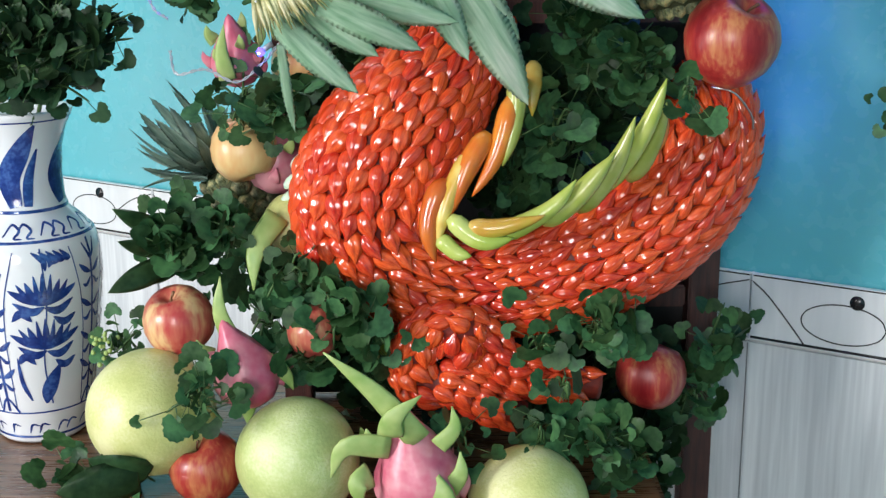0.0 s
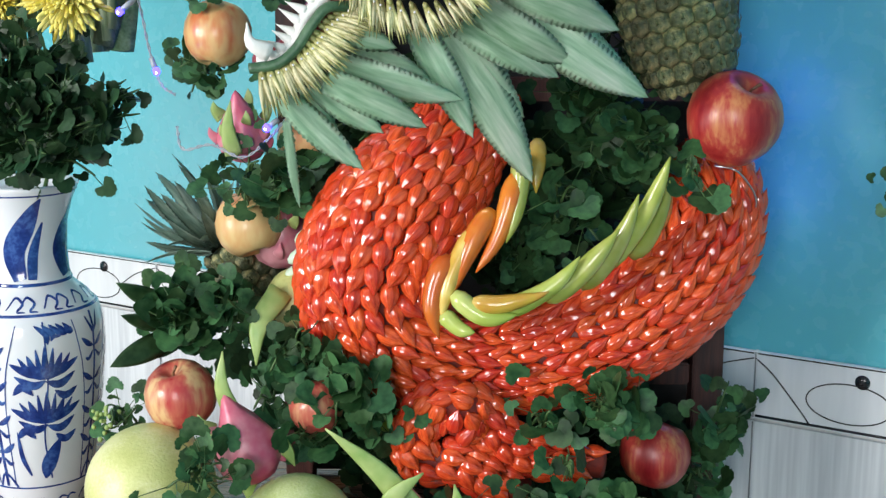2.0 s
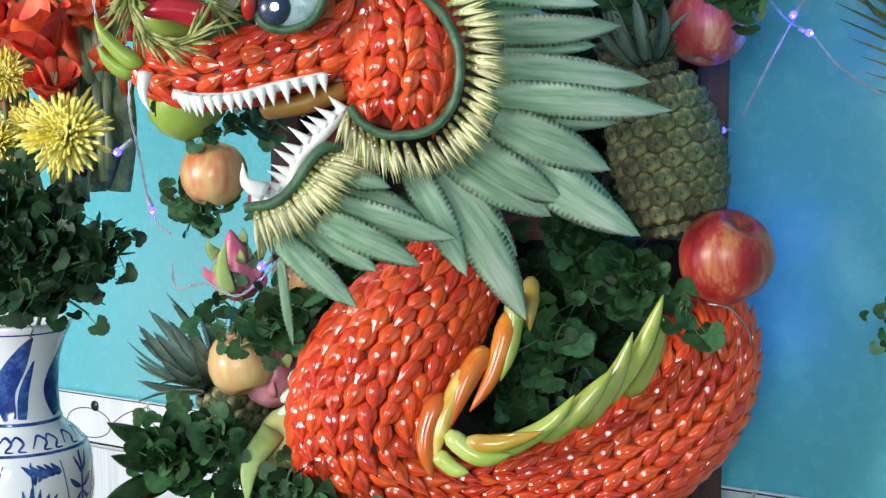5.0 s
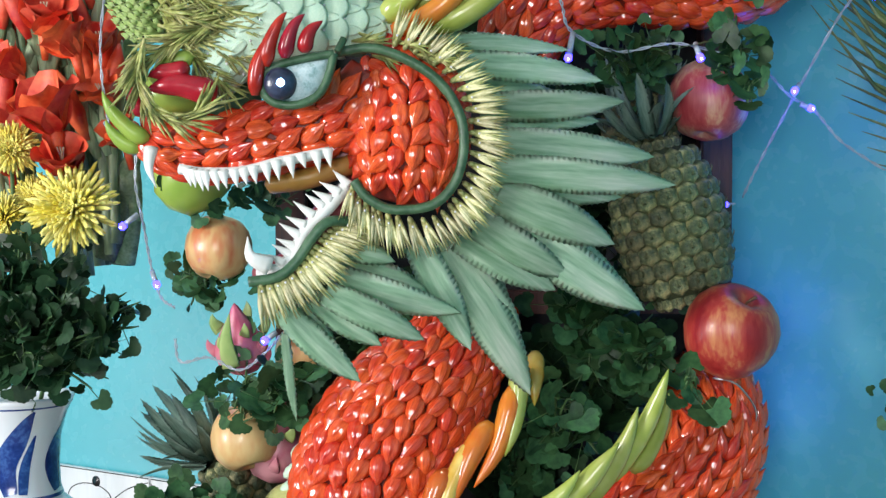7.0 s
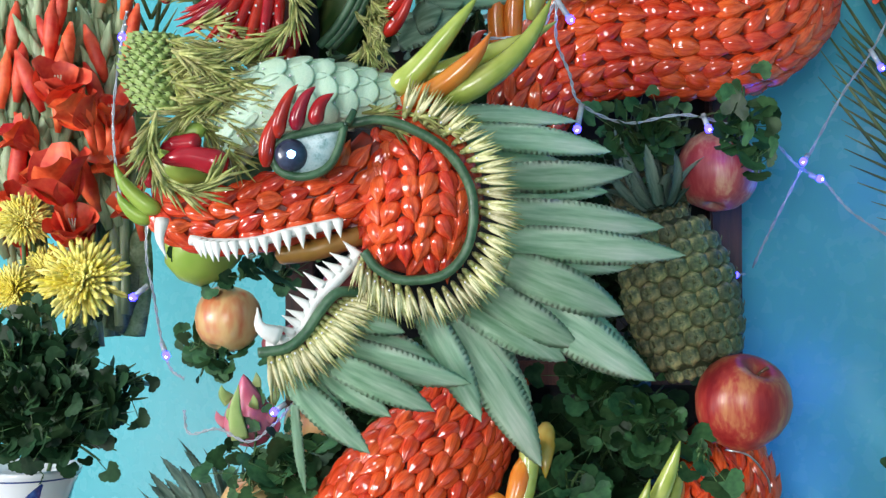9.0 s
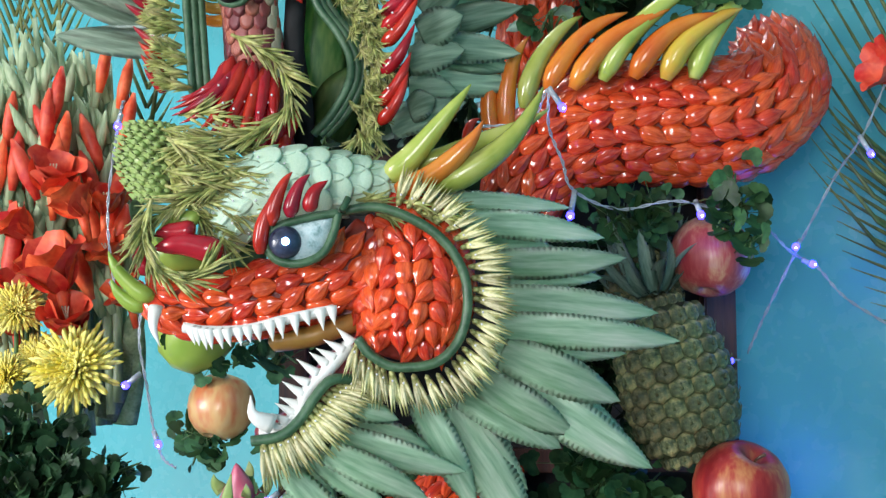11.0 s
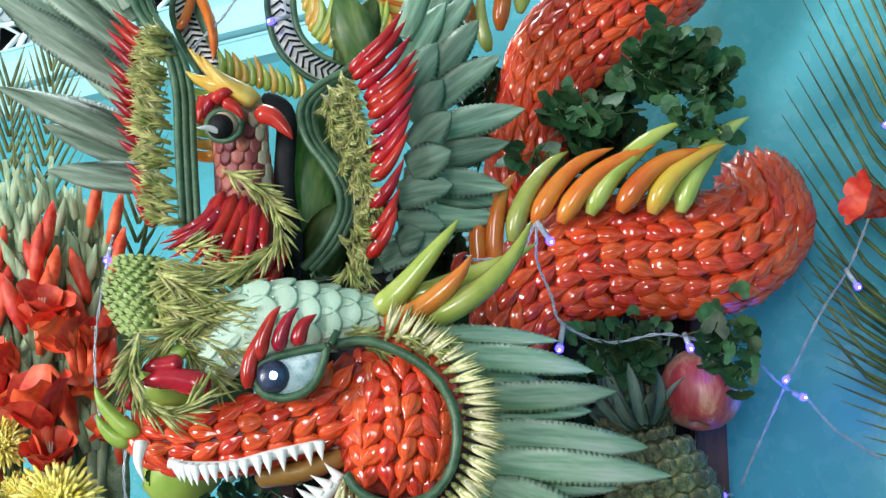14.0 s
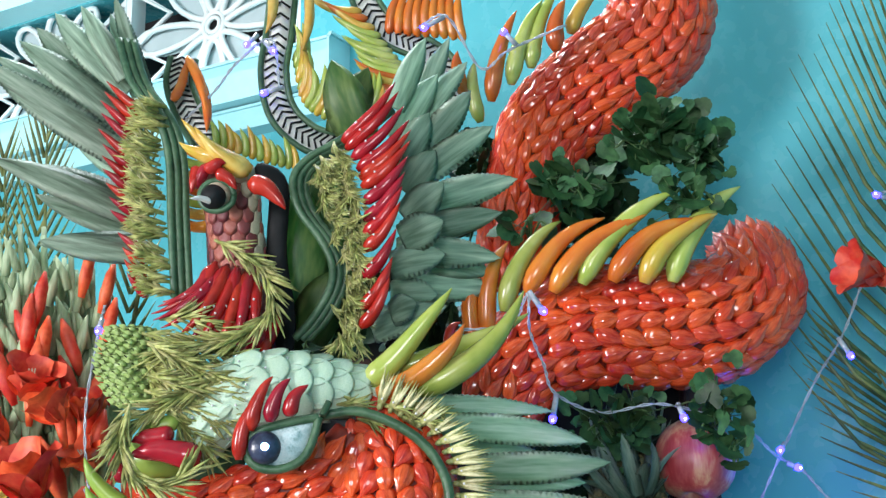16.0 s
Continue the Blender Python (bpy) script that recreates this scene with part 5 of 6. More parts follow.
for k in range(13):
    a, b = Vector(WR[round(k * 30 / 12)]), Vector(WT[round(k * 30 / 12)])
    chilli(wing2, a + Vector((0.002, -0.008, 0)), a.lerp(b, 1.16) + Vector((0, -0.006, 0)), 0.0070, M_CHR, (0.003, -0.004, -0.003), sharp=2.0)
    piece("pin", PINH, Matrix.Translation(a.lerp(b, 0.3) + Vector((0.002, -0.019, 0))), wing2)
RL = smooth_path([(-0.080, 1.112, 1.712), (-0.070, 1.112, 1.752), (-0.078, 1.112, 1.790), (-0.096, 1.112, 1.825), (-0.100, 1.112, 1.858)], 10)
for k in range(26):
    q = Vector(RL[round(k * 40 / 25)])
    e = Vector(WR[round(k * 30 / 25)])
    for f in (0.05, 0.38, 0.70):
        needles(wing2, q.lerp(e, f) + Vector((0, -0.004 * f, 0.004)), (0.35, -0.25, -0.75 + 0.35 * random.random()), 14, 0.022, (0.004, 0.002, 0.004), 0.30, "needle_tuft", r=0.0015)
needles(wing2, (-0.067, 1.105, 1.698), (-0.1, -0.2, -0.8), 60, 0.026, (0.010, 0.003, 0.008), 0.4, "needle_tuft")
for k, (a, b, w) in enumerate((((-0.049, 1.140, 1.724), (-0.018, 1.140, 1.716), 20), ((-0.049, 1.140, 1.708), (0.018, 1.140, 1.731), 22), ((-0.033, 1.130, 1.742), (0.010, 1.130, 1.742), 24), ((-0.033, 1.130, 1.768), (0.018, 1.125, 1.775), 26), ((-0.028, 1.140, 1.755), (0.065, 1.150, 1.754), 22),
                               ((-0.028, 1.135, 1.785), (0.068, 1.145, 1.779), 24), ((-0.023, 1.130, 1.789), (0.016, 1.120, 1.805), 26), ((-0.018, 1.135, 1.801), (0.071, 1.145, 1.822), 24), ((-0.020, 1.125, 1.809), (0.018, 1.115, 1.838), 26), ((-0.013, 1.135, 1.828), (0.085, 1.140, 1.859), 24),
                               ((-0.020, 1.125, 1.836), (0.009, 1.115, 1.873), 25), ((-0.007, 1.135, 1.850), (0.061, 1.140, 1.901), 24), ((-0.028, 1.125, 1.858), (0.006, 1.115, 1.909), 24), ((-0.007, 1.135, 1.872), (0.045, 1.140, 1.935), 22), ((-0.028, 1.130, 1.892), (0.009, 1.120, 1.955), 22),
                               ((-0.012, 1.140, 1.901), (0.039, 1.145, 1.971), 20), ((-0.028, 1.135, 1.916), (-0.002, 1.140, 1.989), 18), ((0.003, 1.145, 1.777), (0.060, 1.155, 1.768), 22), ((-0.033, 1.130, 1.722), (-0.008, 1.125, 1.731), 22), ((-0.010, 1.150, 1.922), (0.021, 1.155, 2.005), 18))):
    spiny(wing2, a, b, w * UNIT * 1.1, 0.007, name="feather_leaf", teeth=random.random() < 0.5, mat_=M_FEATHW)

# tail plumes behind the bird: banded ribs with chilli barbs
for pts, barbs, lab in ((((-0.144, 1.220, 2.097), (-0.148, 1.215, 2.032), (-0.152, 1.210, 1.987), (-0.143, 1.210, 1.945), (-0.117, 1.210, 1.918), (-0.086, 1.210, 1.907)), 1, "tail plume with a banded rib and green chilli barbs"),
                        (((-0.072, 1.240, 2.119), (-0.060, 1.235, 2.072), (-0.036, 1.230, 2.038), (-0.007, 1.230, 2.022), (0.019, 1.230, 2.000), (0.027, 1.230, 1.963)), 0, "tail plume with a banded rib and orange chilli barbs"),
                        (((-0.245, 1.220, 2.007), (-0.248, 1.220, 1.979), (-0.235, 1.210, 1.945), (-0.216, 1.200, 1.912)), 2, "short tail plume of chillies and rind")):
    pl = thing("tail_plume", pts[-1], lab, "vegetable carving", "tail plumes")
    P = smooth_path(pts, 10)
    part("rib", tube(bmesh.new(), P, 0.0115, 10, 0.4), M_TOOTH, pl, "white carved rib")
    for off in (-0.013, 0.013):
        Q = []
        for i, p in enumerate(P):
            t = Vector(P[min(i + 1, len(P) - 1)] - P[max(i - 1, 0)]).normalized()
            Q.append(Vector(p) + t.cross(FRONT).normalized() * off + Vector((0, -0.003, 0)))
        part("rib_edge", tube(bmesh.new(), Q, 0.0032, 6), M_ROPE, pl)
    for i in range(1, len(P) - 1, 2):
        t = Vector(P[i + 1] - P[i - 1]).normalized()
        s = t.cross(FRONT).normalized()
        c = Vector(P[i]) + Vector((0, -0.0062, 0))
        part("band", tube(bmesh.new(), [c - s * 0.009 + t * 0.004, c + Vector((0, -.001, 0)) - t * 0.002, c + s * 0.009 + t * 0.004], 0.0013, 5), M_INK, pl)
for k in range(20):
    z = k / 19
    root_ = Vector(smooth_path([(-0.133, 1.215, 2.001), (-0.120, 1.205, 1.949), (-0.085, 1.200, 1.929), (-0.052, 1.200, 1.931)], 20)[int(z * 59)])
    chilli(bird, root_, root_ + Vector((0.004 + 0.014 * z + random.uniform(-.006, .006), -0.012, 0.045 + random.uniform(-.012, .008))), 0.0055, random.choice((M_CHG, M_CHY, M_CHG)), (0.006, 0, 0), name="tail_chilli")
for k in range(14):
    z = k / 13
    root_ = Vector(smooth_path([(-0.065, 1.220, 2.058), (-0.036, 1.220, 2.018), (-0.018, 1.210, 1.986), (-0.030, 1.210, 1.962)], 20)[int(z * 59)])
    chilli(bird, root_, root_ + Vector((-0.050 + random.uniform(-.008, .008), -0.010, 0.016 - 0.006 * z + random.uniform(-.006, .008))), 0.0055, random.choice((M_CHO, M_CHY, M_CHG)), (0, 0, -0.006), name="tail_chilli")
for k in range(9):
    a = Vector((-0.036, 1.225, 2.035)) + Vector((0.0095 * k, 0, -0.001 * k))
    chilli(bird, a, a + Vector((0.012 - 0.002 * k, -0.01, 0.05 + random.uniform(-.01, .01))), 0.006, random.choice((M_CHO, M_CHO, M_CHY)), (-0.004, 0, 0), name="tail_chilli")
for k in range(12):
    a = Vector((-0.200, 1.160, 1.891)) + Vector((0.0066 * k, 0.003 * k, -0.0012 * k))
    chilli(bird, a, a + Vector((-0.004, -0.008, 0.026 + random.uniform(-.006, .006))), 0.0045, random.choice((M_CHY, M_CHG)), (0.003, 0, 0), name="tail_chilli")
for k in range(7):
    a = Vector((-0.197, 1.170, 1.817)) + Vector((-0.004, 0, 0.012 * k))
    chilli(bird, a, a + Vector((-0.038, -0.006, 0.008)), 0.0065, (M_CHO, M_CHY, M_CHG)[k % 3], (0, 0, -0.004), name="tail_chilli")
for a, b in (((-0.238, 1.200, 2.001), (-0.215, 1.190, 1.938)), ((-0.251, 1.200, 1.954), (-0.239, 1.200, 1.998)), ((-0.225, 1.200, 1.977), (-0.214, 1.190, 1.917)), ((-0.118, 1.200, 2.068), (-0.122, 1.190, 2.003)), ((-0.155, 1.200, 2.075), (-0.160, 1.200, 2.025))):
    chilli(bird, a, b, 0.006, random.choice((M_CHO, M_CHY)), (0.004, 0, 0), name="tail_chilli")
# broad green leaves between neck and wing
for a, b, w in (((-0.104, 1.190, 1.734), (-0.084, 1.180, 1.899), 60), ((-0.125, 1.190, 1.712), (-0.113, 1.180, 1.859), 55), ((-0.113, 1.170, 1.709), (-0.081, 1.160, 1.776), 40), ((-0.063, 1.200, 1.905), (-0.091, 1.190, 1.990), 40), ((-0.135, 1.180, 1.754), (-0.103, 1.170, 1.800), 30), ((-0.085, 1.200, 1.917), (-0.057, 1.190, 1.984), 34)):
    spiny(bird, a, b, w * UNIT, 0.01, teeth=False, mat_=M_BROAD, name="broad_leaf")

# ---------------------------------------------------------------- fruit
apple((0.256, 1.140, 1.386), 0.0425, axis=(0.3, -0.45, 0.85), label="large red apple beside the lower coil")
apple((0.247, 1.200, 1.596), 0.0385, M_APPLER, axis=(0.2, 0.3, 1), label="pink apple under green leaves", stalk=False)
apple((-0.243, 1.130, 1.133), 0.033, M_APPLEP, axis=(-0.2, -0.3, 0.9), label="striped red and yellow apple above a pomelo")
apple((-0.215, 1.080, 1.010), 0.034, axis=(-0.3, -0.4, 0.9), label="deep red apple between two pomelos")
apple((0.203, 1.180, 1.058), 0.0345, axis=(0.3, 0.2, 0.9), label="dark red apple under leaves", stalk=False)
apple((-0.190, 1.220, 1.278), 0.033, M_PEACH, axis=(0.3, -0.3, -0.9), label="pale orange apple beside a pineapple crown", stalk=False)
apple((-0.214, 1.220, 1.458), 0.032, M_PEACH, axis=(0.2, 0.3, 0.9), label="yellow-orange apple behind the jaw", stalk=False)
apple((-0.118, 1.125, 1.124), 0.0250, M_APPLEP, axis=(-0.5, -0.3, 0.7), label="small orange-red apple among leaves")
apple((-0.135, 1.250, 1.355), 0.03, M_PEACH, axis=(0.4, -0.3, 0.7), label="orange apple hidden behind leaf tips")
apple((-0.054, 1.190, 1.102), 0.024, M_MANGO, axis=(0.4, -0.3, 0.7), label="small green fruit among leaves", stalk=False)
pomelo((-0.267, 1.100, 1.056), 0.0600, axis=(0.3, 0.6, 0.7))
pomelo((-0.131, 1.070, 1.023), 0.0565, M_POMG, axis=(0.3, 0.6, 0.7), label="green pomelo with pitted rind")
pomelo((0.078, 1.065, 0.978), 0.056, axis=(0.3, 0.6, 0.7), label="pale yellow pomelo with pitted rind")
pomelo((-0.141, 1.190, 1.211), 0.030, axis=(0.3, -0.6, -0.6), label="small pale yellow fruit beside the coil")
mango = thing("mango", (-0.234, 1.200, 1.509), "green mango behind the dragon's jaw", "mango")
part("body", lathe(bmesh.new(), [(0, 0.045), (0.016, 0.042), (0.03, 0.028), (0.036, 0.005), (0.033, -0.018), (0.02, -0.036), (0, -0.042)], 24, Matrix.Translation((-0.230, 1.190, 1.530)) @ pose(0, 0, 0, 0, 35, 0)), M_MANGO, mango)

d1 = dragonfruit((-0.180, 1.100, 1.096), 0.031, (-0.35, -0.1, 1), few=3)
fruit_scale(d1, (-0.188, 1.100, 1.120), (-0.198, 1.100, 1.184), 0.0085, (-0.006, -0.004, 0))
fruit_scale(d1, (-0.197, 1.090, 1.107), (-0.211, 1.080, 1.119), 0.006, (0, 0, 0.002), M_DFRUIT)
fruit_scale(d1, (-0.160, 1.100, 1.104), (-0.136, 1.100, 1.076), 0.009, (0.004, 0, 0.002))
fruit_scale(d1, (-0.176, 1.090, 1.075), (-0.178, 1.090, 1.047), 0.009, (0, 0, 0))
d2 = dragonfruit((-0.023, 1.050, 1.017), 0.040, (-0.2, -0.1, 1), "large pink dragon fruit with long green scales", few=3)
for a, b, w, c in (((-0.021, 1.030, 1.056), (-0.100, 1.020, 1.140), .0115, (0.004, -.004, 0.004)), ((-0.046, 1.030, 1.050), (-0.097, 1.020, 1.026), .011, (-0.012, -.006, 0.016)), ((-0.064, 1.030, 1.024), (-0.071, 1.020, 0.997), .012, (-0.006, -.006, 0.008)),
                   ((-0.045, 1.020, 1.065), (-0.018, 1.020, 1.101), .011, (-.010, -.006, 0.0)), ((-0.004, 1.030, 1.050), (0.008, 1.040, 1.083), .008, (0.008, -.004, 0)), ((0.003, 1.030, 1.007), (0.015, 1.030, 1.045), .009, (0.006, -.004, 0)), ((-0.012, 1.020, 1.018), (0.008, 1.020, 0.980), .013, (0.004, -.006, 0.006))):
    fruit_scale(d2, a, b, w, c)
d3 = dragonfruit((-0.193, 1.220, 1.366), 0.025, (-0.1, -0.3, 1), "dark pink dragon fruit behind wires")
fruit_scale(d3, (-0.197, 1.190, 1.348), (-0.197, 1.180, 1.399), 0.008, (-0.004, 0, 0))
d4 = dragonfruit((-0.161, 1.240, 1.264), 0.030, (0.2, -0.2, 1), "dark pink dragon fruit behind an apple")

fruit_scale(d4, (-0.152, 1.160, 1.225), (-0.173, 1.130, 1.162), 0.0115, (-0.008, -0.006, 0.004))

pineapple((0.230, 1.190, 1.406), (-0.25, 0.04, 1), 0.158, 0.053, "whole pineapple standing with its crown up", 0.085)
pineapple((-0.179, 1.270, 1.189), (-0.62, -0.15, 0.78), 0.075, 0.034, "small pineapple lying with its crown outwards", 0.098, 30)
pineapple((0.184, 1.220, 1.544), (0.15, 0.1, 1), 0.07, 0.036, "small pineapple under the upper coil", 0.06, 18)

# ---------------------------------------------------------------- vase
VX = Vector((-0.416, 1.250, 0.982))
vase = thing("porcelain_vase", (VX.x, 1.25, TABLE_Z), "blue and white porcelain vase with painted flowers", "vase")
VP = [(0.0, 0.004), (0.042, 0.0), (0.0455, 0.004), (0.0455, 0.014), (0.051, 0.028), (0.0585, 0.07), (0.066, 0.12), (0.0705, 0.165), (0.0705, 0.195), (0.066, 0.212), (0.053, 0.226), (0.0425, 0.236),
      (0.0395, 0.248), (0.0385, 0.27), (0.040, 0.295), (0.046, 0.318), (0.0525, 0.330), (0.054, 0.334), (0.052, 0.336), (0.044, 0.322), (0.036, 0.29), (0.035, 0.25), (0.0, 0.245)]
VS = Matrix.Translation((VX.x, 1.25, TABLE_Z + 0.001))
vb = part("vessel", lathe(bmesh.new(), VP, 48, VS), M_PORC, vase)


def vr(h):
    for (r0, h0), (r1, h1) in zip(VP[1:], VP[2:18]):
        if h0 <= h <= h1:
            return r0 + (r1 - r0) * (h - h0) / max(1e-6, h1 - h0)
    return 0.05


def on_vase(a, h, out=0.0004):
    r = vr(h) + out
    return VS @ Vector((r * math.sin(a), -r * math.cos(a), h))


def stroke(bm, pts, w0, w1=None, wm=None):
    """A brush stroke on the vase: (angle, height) points and widths at both ends and the middle."""
    Q = smooth_path(pts, 6)
    n = len(Q)
    w1 = w0 if w1 is None else w1
    wm = max(w0, w1) if wm is None else wm
    prev = None
    for i, (a, h) in enumerate(Q):
        t = i / (n - 1)
        w = w0 * (1 - t) ** 2 + 2 * wm * t * (1 - t) + w1 * t * t
        da, dh = Q[min(i + 1, n - 1)] - Q[max(i - 1, 0)]
        da *= vr(h)
        l = math.hypot(da, dh) or 1
        na, nh = -dh / l * w / vr(h), da / l * w
        cur = [bm.verts.new(on_vase(a + u * na, h + u * nh, 0.0006 if u == 0 else 0.0003)) for u in (-1, 0, 1)]
        if prev:
            for k in range(2):
                bm.faces.new((prev[k], prev[k + 1], cur[k + 1], cur[k]))
        prev = cur


for h, w in ((0.008, .0012), (0.036, .0009), (0.214, .0012), (0.239, .0016), (0.327, .0008)):
    bm = bmesh.new()
    stroke(bm, [(2 * math.pi * k / 24, h) for k in range(25)], w)
    part("painted_band", bm, M_BLUE, vb)
for k in range(4):
    a0 = -0.31 + k * math.pi / 2
    c = a0 + 0.77
    bm = bmesh.new()
    stroke(bm, [(a0, 0.038), (a0 + 0.01, 0.12), (a0, 0.21)], 0.0016)
    stroke(bm, [(a0 - 0.16, 0.036), (a0 - 0.05, 0.050), (a0 + 0.05, 0.050), (a0 + 0.2, 0.037)], 0.0012)
    stroke(bm, [(a0 - 0.13, 0.206), (a0 - 0.03, 0.192), (a0 + 0.03, 0.192), (a0 + 0.16, 0.208)], 0.0008, 0.0008, 0.003)
    for h in (0.175, 0.14, 0.105, 0.075):
        for sg in (-1, 1):
            stroke(bm, [(a0 + sg * 0.02, h), (a0 + sg * 0.13, h + 0.004), (a0 + sg * 0.24, h + 0.011)], 0.0006, 0.0004, 0.0052)
            stroke(bm, [(a0 + sg * 0.03, h - 0.005), (a0 + sg * 0.12, h - 0.012), (a0 + sg * 0.19, h - 0.010)], 0.0005, 0.0004, 0.0036)
    part("painted_stem", bm, M_BLUE, vb)
    for h0, sc_ in ((0.163, 1.0), (0.117, 1.08)):
        bm = bmesh.new()
        for j in range(9):
            u = (j - 4) / 4
            stroke(bm, [(c, h0 - 0.011), (c + 0.26 * u * sc_, h0 - 0.006 + 0.003 * abs(u)), (c + 0.47 * u * sc_, h0 + 0.021 * (1 - abs(u) * 0.72) + 0.002 * (j % 2))], 0.0010, 0.0005, 0.0074 - 0.0022 * (j % 2))
        stroke(bm, [(c - 0.42, h0 - 0.007), (c - 0.18, h0 - 0.017), (c, h0 - 0.013)], 0.0005, 0.0006, 0.0080)
        stroke(bm, [(c + 0.42, h0 - 0.008), (c + 0.2, h0 - 0.018), (c, h0 - 0.014)], 0.0005, 0.0006, 0.0080)
        stroke(bm, [(c - 0.46, h0 - 0.026), (c - 0.32, h0 - 0.018), (c - 0.18, h0 - 0.027)], 0.0004, 0.0004, 0.0082)
        stroke(bm, [(c + 0.12, h0 - 0.024), (c + 0.28, h0 - 0.031), (c + 0.46, h0 - 0.024)], 0.0004, 0.0004, 0.0076)
        part("painted_flower", bm, M_BLUE, vb)
    bm = bmesh.new()
    stroke(bm, [(c, 0.208), (c + 0.03, 0.15), (c - 0.05, 0.09), (c + 0.05, 0.045)], 0.0008)
    for q in range(5):
        stroke(bm, [(c + 0.05 + 0.05 * q, 0.186 + 0.003 * q), (c + 0.03 + 0.09 * q, 0.196), (c - 0.12 + 0.10 * q, 0.205)], 0.0005, 0.0005, 0.0052)
    stroke(bm, [(c - 0.06, 0.046), (c + 0.02, 0.064), (c + 0.20, 0.088)], 0.001, 0.0005, 0.0140)
    stroke(bm, [(c - 0.30, 0.05), (c - 0.42, 0.07), (c - 0.46, 0.098)], 0.0008, 0.0004, 0.004)
    stroke(bm, [(a0 + 0.16, 0.040), (a0 + 0.20, 0.14), (a0 + 0.40, 0.206)], 0.0006)
    stroke(bm, [(a0 + 1.40, 0.040), (a0 + 1.36, 0.14), (a0 + 1.2, 0.206)], 0.0006)
    part("painted_leaf", bm, M_BLUE, vb)
    for j in range(5):
        bm = bmesh.new()
        b0 = a0 + 0.3 * j + 0.1 * (j % 2)
        stroke(bm, [(b0 - .16, 0.219), (b0 - 0.04, 0.229), (b0 + 0.1, 0.224), (b0 + 0.02, 0.218), (b0 + 0.14, 0.217)], 0.0006, 0.0005, 0.0018)
        part("painted_scroll", bm, M_BLUE, vb)
        bm = bmesh.new()
        stroke(bm, [(b0 - .08, 0.012), (b0, 0.022), (b0 + 0.15, 0.020)], 0.0005, 0.0005, 0.0020)
        part("painted_scroll", bm, M_BLUE, vb)
for k in range(5):
    bm = bmesh.new()
    a0 = 0.25 + k * 2 * math.pi / 5
    stroke(bm, [(a0 - 0.12, 0.244), (a0 - 0.25, 0.272), (a0 + 0.10, 0.30), (a0 + 0.38, 0.324)], 0.006, 0.0012, 0.0175)
    stroke(bm, [(a0 + 0.16, 0.244), (a0 + 0.22, 0.27), (a0 + 0.46, 0.30)], 0.004, 0.0008, 0.007)
    part("painted_leaf", bm, M_BLUE, vb)

# ---------------------------------------------------------------- flowers in the vase


def mum(c, r, axis=(0, -1, 0.25), label="yellow chrysanthemum with dense pointed petals"):
    ob = thing("chrysanthemum", c, label, "flower", "chrysanthemums")
    A = Vector(axis).normalized()
    bm = bmesh.new()
    u = A.orthogonal().normalized()
    v = A.cross(u)
    for k in range(300):
        f = k / 300
        a = k * 2.39996 + random.uniform(-.12, .12)
        ln = r * (0.22 + 0.85 * f ** 0.7) * random.uniform(0.82, 1.08)
        el = radians(84 - 92 * f + random.uniform(-9, 9))
        d = (u * math.cos(a) + v * math.sin(a)) * math.cos(el) + A * math.sin(el)
        p0 = Vector(c) + d * r * 0.06
        w = r * 0.046
        tube(bm, [p0, p0 + d * ln * 0.55 + A * r * 0.05, p0 + d * ln * 0.9 + A * r * 0.10, p0 + d * ln + A * r * 0.08], [w * 0.5, w, w * 1.05, w * 0.25], 5, 0.45)
    part("petals", bm, M_MUM, ob)
    part("stem", tube(bmesh.new(), smooth_path([Vector(c), Vector(c) - A * 0.02 - Vector((0, 0, 0.03)), (VX.x + (c[0] - VX.x) * .3, 1.25, TABLE_Z + 0.33)], 5), 0.0022, 6), M_STEM, ob)
    return ob


mum((-0.343, 1.190, 1.496), 0.042)
mum((-0.406, 1.210, 1.551), 0.026, (0.3, -1, 0.4))
mum((-0.395, 1.240, 1.506), 0.024, (-0.2, -1, 0.3), "small half-open yellow chrysanthemum")
mum((-0.409, 1.220, 1.551), 0.026, (-0.3, -1, 0.5), "yellow chrysanthemum facing upwards")
mum((-0.417, 1.220, 1.487), 0.024, (-0.3, -1, 0), "yellow chrysanthemum half hidden in leaves")
mum((-0.416, 1.210, 1.394), 0.016, (-0.3, -1, 0), "small yellow chrysanthemum bud")


def petal(bm, base, d, out, L, w, curl):
    """A broad, cupped petal with a ruffled edge."""
    n, prev = 8, None
    x = d.cross(out).normalized()
    ph = random.uniform(0, 6)
    for k in range(n + 1):
        t = k / n
        half = w * math.sin(math.pi * (0.06 + 0.80 * t ** 0.85)) ** 0.7
        c = base + d * (L * t) + out * (curl * t ** 2.5)
        cur = []
        for q in (-1, -0.66, -0.33, 0, 0.33, 0.66, 1):
            ruffle = 0.10 * w * math.sin(7 * t + 3 * q + ph) * abs(q) * t
            cur.append(bm.verts.new(c + x * (half * q) - out * (0.55 * half * (q * q)) + out * ruffle))
        if prev:
            for q in range(6):
                bm.faces.new((prev[q], prev[q + 1], cur[q + 1], cur[q]))
        prev = cur


